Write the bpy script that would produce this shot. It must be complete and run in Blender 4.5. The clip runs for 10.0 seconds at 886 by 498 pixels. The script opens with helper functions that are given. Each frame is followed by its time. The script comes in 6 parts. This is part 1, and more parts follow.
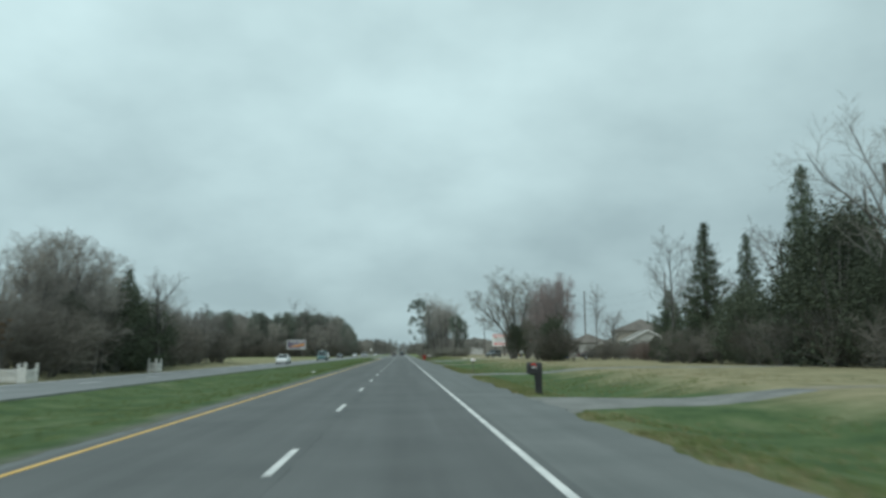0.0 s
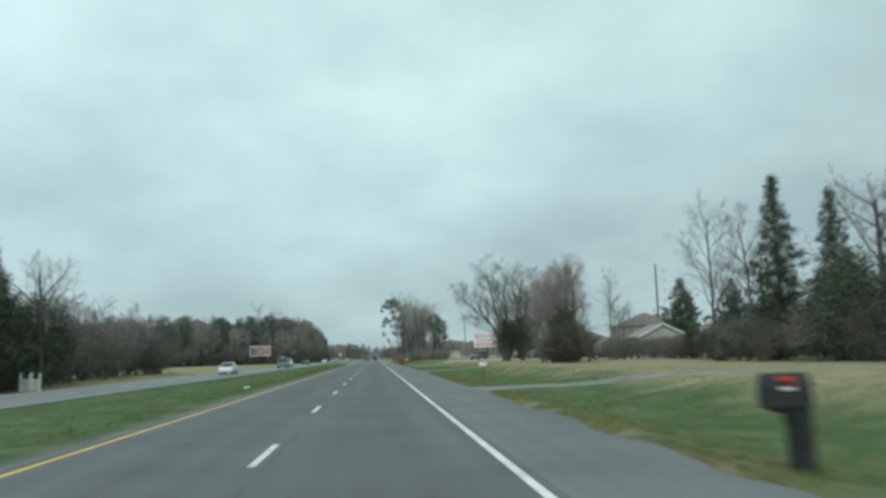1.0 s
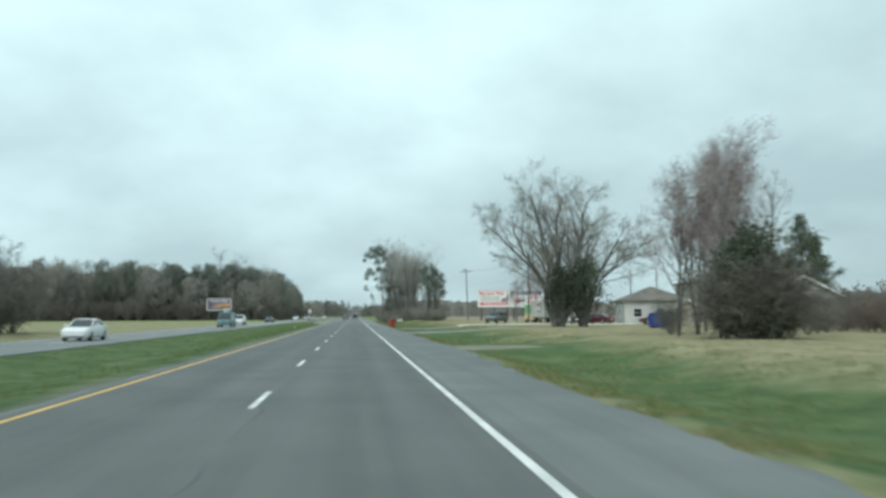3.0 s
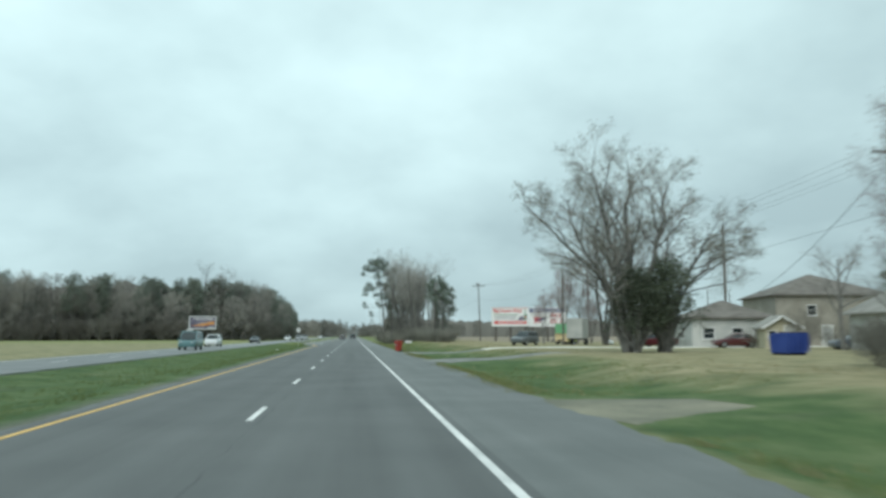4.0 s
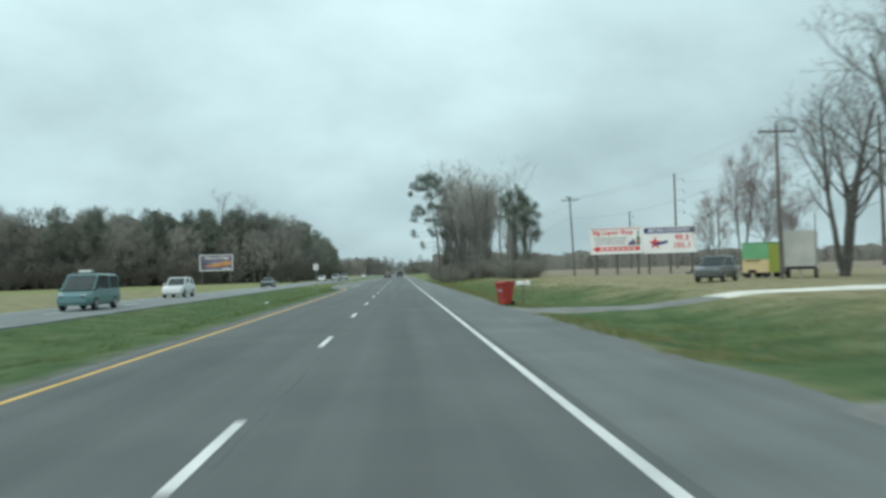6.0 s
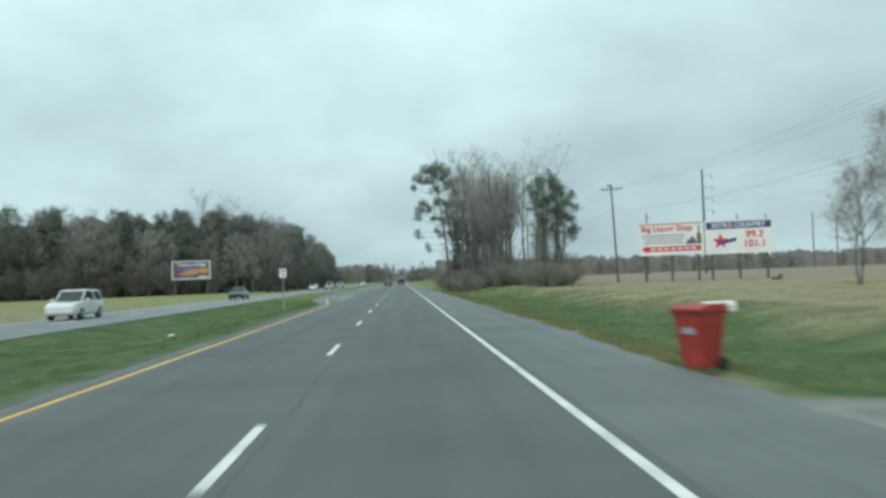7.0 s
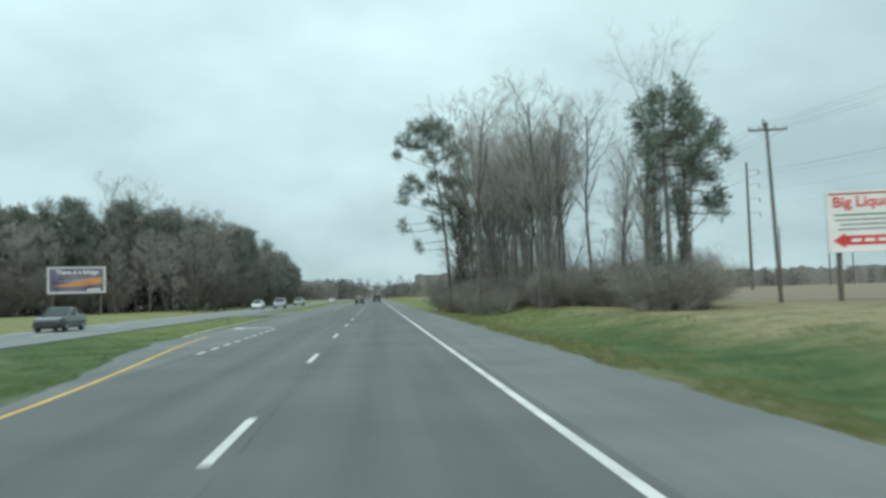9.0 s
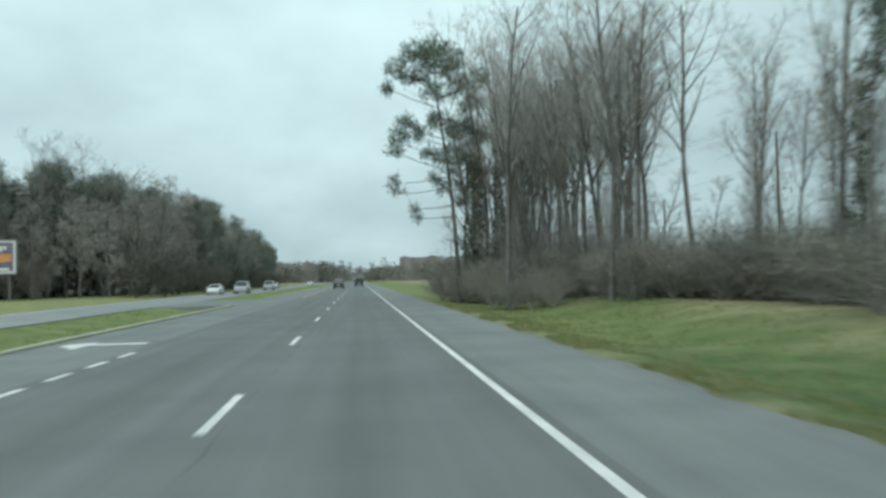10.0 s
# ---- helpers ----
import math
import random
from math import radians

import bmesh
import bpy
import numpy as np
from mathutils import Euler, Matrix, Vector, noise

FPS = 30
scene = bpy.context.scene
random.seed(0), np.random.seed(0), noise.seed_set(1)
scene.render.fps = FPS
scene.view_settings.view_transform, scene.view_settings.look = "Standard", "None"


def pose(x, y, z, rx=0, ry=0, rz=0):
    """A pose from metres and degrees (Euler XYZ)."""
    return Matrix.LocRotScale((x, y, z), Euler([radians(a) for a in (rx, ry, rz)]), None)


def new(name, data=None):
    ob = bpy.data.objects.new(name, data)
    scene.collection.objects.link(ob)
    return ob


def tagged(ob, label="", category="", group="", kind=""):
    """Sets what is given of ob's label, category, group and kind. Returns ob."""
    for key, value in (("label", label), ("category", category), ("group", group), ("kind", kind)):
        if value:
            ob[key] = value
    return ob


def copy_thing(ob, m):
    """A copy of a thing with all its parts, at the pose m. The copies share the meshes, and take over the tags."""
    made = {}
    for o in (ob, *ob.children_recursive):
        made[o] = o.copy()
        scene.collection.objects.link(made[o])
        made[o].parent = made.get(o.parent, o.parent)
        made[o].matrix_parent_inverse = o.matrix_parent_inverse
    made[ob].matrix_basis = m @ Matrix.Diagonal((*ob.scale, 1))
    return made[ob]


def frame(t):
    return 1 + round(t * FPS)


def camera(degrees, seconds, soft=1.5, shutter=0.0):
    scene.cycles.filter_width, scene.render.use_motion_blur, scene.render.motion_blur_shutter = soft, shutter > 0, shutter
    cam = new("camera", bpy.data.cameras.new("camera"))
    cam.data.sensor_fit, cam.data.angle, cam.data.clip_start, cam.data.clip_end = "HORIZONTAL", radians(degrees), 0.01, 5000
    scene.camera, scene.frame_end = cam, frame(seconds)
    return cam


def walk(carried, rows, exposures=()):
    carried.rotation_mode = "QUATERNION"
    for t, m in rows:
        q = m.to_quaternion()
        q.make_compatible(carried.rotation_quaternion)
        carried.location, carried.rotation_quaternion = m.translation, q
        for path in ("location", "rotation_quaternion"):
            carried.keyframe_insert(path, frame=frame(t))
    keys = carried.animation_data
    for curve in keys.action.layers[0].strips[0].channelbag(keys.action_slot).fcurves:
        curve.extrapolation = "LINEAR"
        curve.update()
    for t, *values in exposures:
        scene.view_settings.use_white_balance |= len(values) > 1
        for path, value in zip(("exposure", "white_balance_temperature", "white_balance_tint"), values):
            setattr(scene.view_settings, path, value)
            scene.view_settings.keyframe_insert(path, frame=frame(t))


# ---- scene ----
cam = camera(57.0, 10.0, soft=3.0, shutter=0.5)
# seconds, x, y, z in metres, yaw, pitch, roll in degrees; the road runs along +y
ROWS = [
    (0.0, -0.005, 0.885, 1.633, -2.87, 7.22, 0.36),
    (0.5, 0.046, 12.169, 1.612, -4.14, 7.56, 1.41),
    (1.0, 0.059, 23.861, 1.573, -4.71, 7.41, 1.73),
    (1.5, 0.147, 35.237, 1.627, -4.92, 6.93, 1.71),
    (2.0, 0.170, 46.865, 1.606, -5.46, 6.07, 1.87),
    (2.5, 0.148, 58.080, 1.621, -5.48, 4.70, 1.48),
    (2.7, 0.005, 63.059, 1.623, -5.58, 4.57, 0.86),
    (3.8, 0.029, 88.935, 1.694, -7.03, 5.50, -0.69),
    (4.0, 0.170, 93.397, 1.655, -6.26, 6.02, 0.00),
    (4.5, 0.130, 104.782, 1.670, -4.85, 3.70, -0.28),
    (5.0, 0.085, 116.432, 1.627, -4.24, -0.41, -0.11),
    (5.5, 0.068, 128.126, 1.630, -3.83, 0.37, 1.40),
    (6.0, 0.003, 140.113, 1.619, -3.05, 1.57, 1.66),
    (6.2, -0.080, 145.082, 1.632, -2.74, 1.57, 1.39),
    (7.3, -0.119, 170.982, 1.669, -3.13, 2.49, 2.31),
    (7.5, -0.127, 175.715, 1.613, -3.26, 2.78, 2.41),
    (8.0, -0.198, 187.627, 1.623, -3.96, 2.91, 2.26),
    (8.5, -0.162, 199.399, 1.600, -4.30, 2.98, 1.83),
    (9.0, -0.140, 211.403, 1.579, -4.70, 3.17, 1.72),
    (9.5, -0.158, 223.029, 1.619, -5.50, 2.76, 1.44),
    (10.0, -0.067, 234.715, 1.651, -5.93, 1.98, 1.39),]
EXPOSURES = [(0.0, 0.02), (0.5, 0.08), (1.0, 0.16), (1.5, 0.24), (2.0, 0.24), (2.5, 0.42), (2.7, 0.45), (3.8, 0.45), (4.0, 0.36), (4.5, -0.08), (5.0, 0.34), (5.5, 0.38), (6.0, 0.30), (7.5, 0.32), (8.5, 0.36), (9.5, 0.30), (10.0, 0.30)]
walk(cam, [(t, pose(x, y, z, 90 + pitch, roll, yaw)) for t, x, y, z, yaw, pitch, roll in ROWS], EXPOSURES)

# ---------------------------------------------------------------- sky and sun
world = bpy.data.worlds.new("overcast_sky")
scene.world = world
world.use_nodes = True
wn, wl = world.node_tree.nodes, world.node_tree.links
wn.clear()


def wnode(kind, **kw):
    n = wn.new(kind)
    for k, v in kw.items():
        n.inputs[k].default_value = v
    return n


def wmath(op, a, b=None, clamp=False):
    n = wn.new("ShaderNodeMath")
    n.operation, n.use_clamp = op, clamp
    for i, v in enumerate((a, b)):
        if v is None:
            continue
        if isinstance(v, (int, float)):
            n.inputs[i].default_value = v
        else:
            wl.new(v, n.inputs[i])
    return n.outputs[0]


sky = wn.new("ShaderNodeTexSky")
sky.sky_type, sky.sun_disc = "NISHITA", False
sky.sun_elevation, sky.sun_rotation = radians(48), radians(200)
coord = wn.new("ShaderNodeTexCoord")
sep = wn.new("ShaderNodeSeparateXYZ")
wl.new(coord.outputs["Generated"], sep.inputs[0])
height = wmath("MAXIMUM", sep.outputs[2], 0.0)
flat = wmath("ADD", height, 0.42)
comb = wn.new("ShaderNodeCombineXYZ")
wl.new(wmath("DIVIDE", sep.outputs[0], flat), comb.inputs[0])
wl.new(wmath("DIVIDE", sep.outputs[1], flat), comb.inputs[1])
big = wnode("ShaderNodeTexNoise", Scale=1.1, Detail=2.0, Roughness=0.4)
fine = wnode("ShaderNodeTexNoise", Scale=3.6, Detail=4.0, Roughness=0.5)
wl.new(comb.outputs[0], big.inputs["Vector"])
wl.new(comb.outputs[0], fine.inputs["Vector"])
cloud = wmath("ADD", wmath("MULTIPLY", big.outputs[0], 0.64), wmath("MULTIPLY", fine.outputs[0], 0.36))
ramp = wn.new("ShaderNodeValToRGB")
ramp.color_ramp.elements[0].position, ramp.color_ramp.elements[0].color = 0.38, (0.440, 0.598, 0.624, 1)
ramp.color_ramp.elements[1].position, ramp.color_ramp.elements[1].color = 0.60, (0.622, 0.828, 0.848, 1)
wl.new(cloud, ramp.inputs[0])
low = wn.new("ShaderNodeValToRGB")          # the cloud base is duller towards the horizon
low.color_ramp.elements[0].position, low.color_ramp.elements[0].color = 0.03, (0.74, 0.745, 0.76, 1)
low.color_ramp.elements[1].position, low.color_ramp.elements[1].color = 0.30, (1.0, 1.0, 1.0, 1)
wl.new(height, low.inputs[0])
tone = wn.new("ShaderNodeMixRGB")
tone.blend_type = "MULTIPLY"
tone.inputs[0].default_value = 1.0
wl.new(ramp.outputs[0], tone.inputs[1])
wl.new(low.outputs[0], tone.inputs[2])
clear = wnode("ShaderNodeBackground", Strength=0.07)
cover = wnode("ShaderNodeBackground", Strength=1.0)
wl.new(sky.outputs[0], clear.inputs["Color"])
side = wn.new("ShaderNodeMixRGB")           # brighter cloud on the sun's side
side.blend_type = "MULTIPLY"
side.inputs[0].default_value = 1.0
wl.new(tone.outputs[0], side.inputs[1])
wl.new(wmath("SUBTRACT", 1.0, wmath("MULTIPLY", sep.outputs[0], 0.2)), side.inputs[2])
wl.new(side.outputs[0], cover.inputs["Color"])
blend = wn.new("ShaderNodeMixShader")
blend.inputs[0].default_value = 0.96
wl.new(clear.outputs[0], blend.inputs[1])
wl.new(cover.outputs[0], blend.inputs[2])
wout = wn.new("ShaderNodeOutputWorld")
wl.new(blend.outputs[0], wout.inputs[0])

sun_data = bpy.data.lights.new("sun", "SUN")
sun_data.energy, sun_data.angle, sun_data.color = 1.2, radians(50), (1.0, 0.97, 0.93)
sun = new("sun", sun_data)
sun.matrix_world = pose(0, 0, 60, 42, 0, -20)


# ---------------------------------------------------------------- materials
def material(name, a, b, scale=1.0, rough=0.8, metal=0.0, bump=0.0, fine_scale=30.0, spread=0.12, detail=4.0, low_=0.35, high_=0.65, spec=0.35, coat=0.0, vary=0.0):
    """A surface of two colours in patches, with a finer grain over it, and relief."""
    m = bpy.data.materials.new(name)
    m.use_nodes = True
    n, l = m.node_tree.nodes, m.node_tree.links
    p = n["Principled BSDF"]
    geo = n.new("ShaderNodeNewGeometry")
    t1, t2 = n.new("ShaderNodeTexNoise"), n.new("ShaderNodeTexNoise")
    for t, s in ((t1, scale), (t2, fine_scale)):
        t.inputs["Scale"].default_value, t.inputs["Detail"].default_value = s, detail
        l.new(geo.outputs["Position"], t.inputs["Vector"])
    r = n.new("ShaderNodeValToRGB")
    r.color_ramp.elements[0].position, r.color_ramp.elements[0].color = low_, (*a, 1)
    r.color_ramp.elements[1].position, r.color_ramp.elements[1].color = high_, (*b, 1)
    l.new(t1.outputs[0], r.inputs[0])
    hsv = n.new("ShaderNodeHueSaturation")
    mr = n.new("ShaderNodeMapRange")
    mr.inputs["From Min"].default_value, mr.inputs["From Max"].default_value = 0.3, 0.7
    mr.inputs["To Min"].default_value, mr.inputs["To Max"].default_value = 1 - spread, 1 + spread
    l.new(t2.outputs[0], mr.inputs[0])
    value = mr.outputs[0]
    if vary:
        info, mv, mul = n.new("ShaderNodeObjectInfo"), n.new("ShaderNodeMapRange"), n.new("ShaderNodeMath")
        mv.inputs["To Min"].default_value, mv.inputs["To Max"].default_value = 1 - vary, 1 + vary
        l.new(info.outputs["Random"], mv.inputs[0])
        mul.operation = "MULTIPLY"
        l.new(value, mul.inputs[0])
        l.new(mv.outputs[0], mul.inputs[1])
        value = mul.outputs[0]
    l.new(value, hsv.inputs["Value"])
    l.new(r.outputs[0], hsv.inputs["Color"])
    l.new(hsv.outputs[0], p.inputs["Base Color"])
    p.inputs["Roughness"].default_value, p.inputs["Metallic"].default_value = rough, metal
    p.inputs["Specular IOR Level"].default_value, p.inputs["Coat Weight"].default_value = spec, coat
    if bump:
        bn = n.new("ShaderNodeBump")
        bn.inputs["Strength"].default_value, bn.inputs["Distance"].default_value = bump, 0.02
        l.new(t2.outputs[0], bn.inputs["Height"])
        l.new(bn.outputs[0], p.inputs["Normal"])
    return m


def leaf_material(name, a, b, vary=0.35):
    """Leaves and needles: each island its own shade, a little light through them."""
    m = bpy.data.materials.new(name)
    m.use_nodes = True
    n, l = m.node_tree.nodes, m.node_tree.links
    p = n["Principled BSDF"]
    geo, r = n.new("ShaderNodeNewGeometry"), n.new("ShaderNodeValToRGB")
    r.color_ramp.elements[0].color, r.color_ramp.elements[1].color = (*a, 1), (*b, 1)
    l.new(geo.outputs["Random Per Island"], r.inputs[0])
    info, mv, hsv = n.new("ShaderNodeObjectInfo"), n.new("ShaderNodeMapRange"), n.new("ShaderNodeHueSaturation")
    mv.inputs["To Min"].default_value, mv.inputs["To Max"].default_value = 1 - vary, 1 + vary
    l.new(info.outputs["Random"], mv.inputs[0])
    l.new(mv.outputs[0], hsv.inputs["Value"])
    l.new(r.outputs[0], hsv.inputs["Color"])
    l.new(hsv.outputs[0], p.inputs["Base Color"])
    p.inputs["Roughness"].default_value, p.inputs["Specular IOR Level"].default_value = 0.7, 0.2
    return m


def ground_material():
    """Winter grass: green by the roads, straw-coloured on the lawns and fields, with patches and bare soil."""
    m = bpy.data.materials.new("winter_grass")
    m.use_nodes = True
    n, l = m.node_tree.nodes, m.node_tree.links
    p = n["Principled BSDF"]
    geo, sp = n.new("ShaderNodeNewGeometry"), n.new("ShaderNodeSeparateXYZ")
    l.new(geo.outputs["Position"], sp.inputs[0])

    def noise_(scale, detail=5.0, rough=0.6):
        t = n.new("ShaderNodeTexNoise")
        t.inputs["Scale"].default_value, t.inputs["Detail"].default_value, t.inputs["Roughness"].default_value = scale, detail, rough
        l.new(geo.outputs["Position"], t.inputs["Vector"])
        return t.outputs[0]

    def math_(op, a, b, clamp=False):
        x = n.new("ShaderNodeMath")
        x.operation, x.use_clamp = op, clamp
        for i, v in enumerate((a, b)):
            if isinstance(v, (int, float)):
                x.inputs[i].default_value = v
            else:
                l.new(v, x.inputs[i])
        return x.outputs[0]

    def ramp_(v, *stops):
        r = n.new("ShaderNodeValToRGB")
        while len(r.color_ramp.elements) < len(stops):
            r.color_ramp.elements.new(0.5)
        for e, (pos, c) in zip(r.color_ramp.elements, stops):
            e.position, e.color = pos, (*c, 1)
        l.new(v, r.inputs[0])
        return r.outputs[0]

    def mix_(f, a, b):
        x = n.new("ShaderNodeMixRGB")
        l.new(f, x.inputs[0])
        l.new(a, x.inputs[1])
        l.new(b, x.inputs[2])
        return x.outputs[0]

    broad, mid, fine_ = noise_(0.09), noise_(0.55), noise_(9.0, 6.0, 0.7)
    green = ramp_(mid, (0.30, (0.050, 0.088, 0.038)), (0.5, (0.083, 0.129, 0.054)), (0.72, (0.138, 0.174, 0.084)))
    straw = ramp_(mid, (0.28, (0.160, 0.160, 0.090)), (0.5, (0.272, 0.246, 0.146)), (0.75, (0.372, 0.332, 0.214)))
    # distance from the middle of the two roads: green near them, dry further out
    out = math_("ABSOLUTE", math_("ADD", sp.outputs[0], 1.2), 0)
    wob = math_("MULTIPLY", math_("SUBTRACT", broad, 0.5), 12.0)
    dry = math_("MULTIPLY", math_("SUBTRACT", math_("ADD", out, wob), 11.8), 0.25, True)
    left = math_("MULTIPLY", math_("SUBTRACT", math_("MULTIPLY", sp.outputs[0], -1.0), 21.0), 0.6, True)
    median = math_("LESS_THAN", sp.outputs[0], -6.0)
    dry_right = math_("MULTIPLY", dry, math_("SUBTRACT", 1.0, median))
    # greener grass at the feet of the roadside wood
    foot = math_("MULTIPLY", math_("MULTIPLY", math_("SUBTRACT", sp.outputs[1], 246.0), 0.06, True), math_("MULTIPLY", math_("SUBTRACT", 17.0, sp.outputs[0]), 0.14, True))
    dry_right = math_("MULTIPLY", dry_right, math_("SUBTRACT", 1.0, math_("MULTIPLY", foot, 0.45)))
    dry_left = math_("MULTIPLY", left, 0.85)
    dryness = math_("MAXIMUM", dry_right, dry_left)
    col = mix_(dryness, green, straw)
    lush = ramp_(mid, (0.3, (0.160, 0.210, 0.074)), (0.7, (0.275, 0.295, 0.128)))
    col = mix_(math_("MULTIPLY", foot, 0.6), col, lush)
    # brown stubble field behind the billboards
    stubble = ramp_(mid, (0.3, (0.205, 0.172, 0.125)), (0.7, (0.310, 0.265, 0.205)))
    field = math_("MULTIPLY", math_("MULTIPLY", math_("SUBTRACT", sp.outputs[1], 238.0), 0.08, True), math_("MULTIPLY", math_("SUBTRACT", sp.outputs[0], 27.0), 0.2, True))
    col = mix_(field, col, stubble)
    patch = math_("MULTIPLY", math_("SUBTRACT", noise_(0.28, 4.0), 0.56), 4.0, True)
    soil = ramp_(fine_, (0.3, (0.168, 0.162, 0.104)), (0.7, (0.268, 0.254, 0.172)))
    col = mix_(math_("MULTIPLY", patch, 0.42), col, soil)
    # worn strip of soil and grit along the pavement edges
    e1 = math_("SUBTRACT", 1.0, math_("MULTIPLY", math_("ABSOLUTE", math_("SUBTRACT", sp.outputs[0], 4.9), 0), 1.1), True)
    e2 = math_("MULTIPLY", math_("SUBTRACT", math_("ADD", sp.outputs[0], math_("MULTIPLY", mid, 1.3)), -6.05), 1.6, True)
    e3 = math_("SUBTRACT", 1.0, math_("MULTIPLY", math_("ABSOLUTE", math_("ADD", sp.outputs[0], 22.6), 0), 0.9), True)
    edge = math_("MULTIPLY", math_("MAXIMUM", e1, e3), math_("ADD", mid, 0.25), True)
    col = mix_(math_("MULTIPLY", edge, 0.75), col, straw)
    grit = ramp_(fine_, (0.3, (0.120, 0.122, 0.110)), (0.7, (0.196, 0.192, 0.170)))
    col = mix_(math_("MULTIPLY", math_("MULTIPLY", e2, math_("LESS_THAN", sp.outputs[0], -5.0)), 0.85), col, grit)
    grain = n.new("ShaderNodeHueSaturation")
    l.new(math_("ADD", math_("MULTIPLY", fine_, 0.9), 0.55), grain.inputs["Value"])
    l.new(col, grain.inputs["Color"])
    l.new(grain.outputs[0], p.inputs["Base Color"])
    p.inputs["Roughness"].default_value, p.inputs["Specular IOR Level"].default_value = 0.95, 0.1
    bn = n.new("ShaderNodeBump")
    bn.inputs["Strength"].default_value, bn.inputs["Distance"].default_value = 0.7, 0.06
    l.new(fine_, bn.inputs["Height"])
    l.new(bn.outputs[0], p.inputs["Normal"])
    return m


def asphalt_material(name, a, b, tracks):
    """Worn asphalt: aggregate grain, patches along the road, and darker oil and tyre tracks in the lanes' middles."""
    m = material(name, a, b, 0.35, 0.82, 0.0, 0.35, 60.0, 0.14, spec=0.3)
    n, l = m.node_tree.nodes, m.node_tree.links
    p = n["Principled BSDF"]
    src = p.inputs["Base Color"].links[0].from_socket
    geo, mp, t = n.new("ShaderNodeNewGeometry"), n.new("ShaderNodeMapping"), n.new("ShaderNodeTexNoise")
    mp.inputs["Scale"].default_value = (1.6, 0.035, 1.0)
    l.new(geo.outputs["Position"], mp.inputs[0])
    l.new(mp.outputs[0], t.inputs["Vector"])
    t.inputs["Scale"].default_value, t.inputs["Detail"].default_value = 1.0, 5.0
    mr, hsv = n.new("ShaderNodeMapRange"), n.new("ShaderNodeHueSaturation")
    mr.inputs["From Min"].default_value, mr.inputs["From Max"].default_value = 0.3, 0.7
    mr.inputs["To Min"].default_value, mr.inputs["To Max"].default_value = 1 - tracks, 1 + tracks
    l.new(t.outputs[0], mr.inputs[0])
    l.new(mr.outputs[0], hsv.inputs["Value"])
    l.new(src, hsv.inputs["Color"])
    sp = n.new("ShaderNodeSeparateXYZ")
    l.new(geo.outputs["Position"], sp.inputs[0])

    def math_(op, a, b=0.0, clamp=False):
        x = n.new("ShaderNodeMath")
        x.operation, x.use_clamp = op, clamp
        for i, v in enumerate((a, b)):
            if isinstance(v, (int, float)):
                x.inputs[i].default_value = v
            else:
                l.new(v, x.inputs[i])
        return x.outputs[0]

    def near(centre, width, wobble):
        off = math_("SUBTRACT", math_("ADD", sp.outputs[0], math_("MULTIPLY", math_("SUBTRACT", t.outputs[0], 0.5), wobble)), centre)
        return math_("SUBTRACT", 1.0, math_("DIVIDE", math_("ABSOLUTE", off), width), True)

    wear = math_("MULTIPLY", near(0.05, 0.75, 0.5), 0.10)
    wear = math_("ADD", wear, math_("MULTIPLY", near(-3.6, 0.75, 0.5), 0.10))
    crack = n.new("ShaderNodeTexNoise")
    crack.inputs["Scale"].default_value, crack.inputs["Detail"].default_value = 0.55, 6.0
    l.new(geo.outputs["Position"], crack.inputs["Vector"])
    line = math_("SUBTRACT", math_("ADD", sp.outputs[0], 1.62), math_("MULTIPLY", math_("SUBTRACT", crack.outputs[0], 0.5), 0.35))
    seam = math_("SUBTRACT", 1.0, math_("DIVIDE", math_("ABSOLUTE", line), 0.035), True)
    wear = math_("ADD", wear, math_("MULTIPLY", math_("MULTIPLY", seam, math_("MULTIPLY", math_("SUBTRACT", crack.outputs[0], 0.40), 5.0, True)), 0.35))
    # Paler past y 190: weathered surface, plus windscreen glare put into the colour.
    wear_veil = math_("MULTIPLY", math_("MULTIPLY", math_("SUBTRACT", sp.outputs[1], 190.0), 0.02, True), 0.22)
    tone_ = n.new("ShaderNodeHueSaturation")
    l.new(math_("ADD", math_("SUBTRACT", 1.0, wear), wear_veil), tone_.inputs["Value"])
    l.new(hsv.outputs[0], tone_.inputs["Color"])
    l.new(tone_.outputs[0], p.inputs["Base Color"])
    return m


GRASS = ground_material()
ASPHALT = asphalt_material("worn_asphalt", (0.106, 0.114, 0.113), (0.127, 0.135, 0.133), 0.12)
SHOULDER = asphalt_material("pale_shoulder_asphalt", (0.130, 0.142, 0.139), (0.164, 0.175, 0.171), 0.10)
OPP_ASPHALT = asphalt_material("pale_asphalt", (0.170, 0.182, 0.182), (0.215, 0.225, 0.225), 0.08)
DIRT = material("worn_dirt", (0.135, 0.138, 0.104), (0.240, 0.228, 0.168), 0.45, 0.95, bump=0.8, fine_scale=22.0, spread=0.35)
GRAVEL = material("grey_gravel", (0.160, 0.165, 0.156), (0.245, 0.250, 0.236), 0.8, 0.95, bump=0.8, fine_scale=25.0, spread=0.3)
TAN_GRAVEL = material("tan_gravel", (0.20, 0.18, 0.13), (0.31, 0.28, 0.21), 0.8, 0.95, bump=0.8, fine_scale=25.0, spread=0.3)
WHITE_GRAVEL = material("white_shell_gravel", (0.55, 0.54, 0.47), (0.75, 0.73, 0.66), 0.7, 0.95, bump=0.6, fine_scale=22.0, spread=0.15)
WHITE_PAINT = material("white_road_paint", (0.52, 0.53, 0.52), (0.74, 0.74, 0.72), 1.3, 0.7, bump=0.2, fine_scale=40.0, spread=0.12)
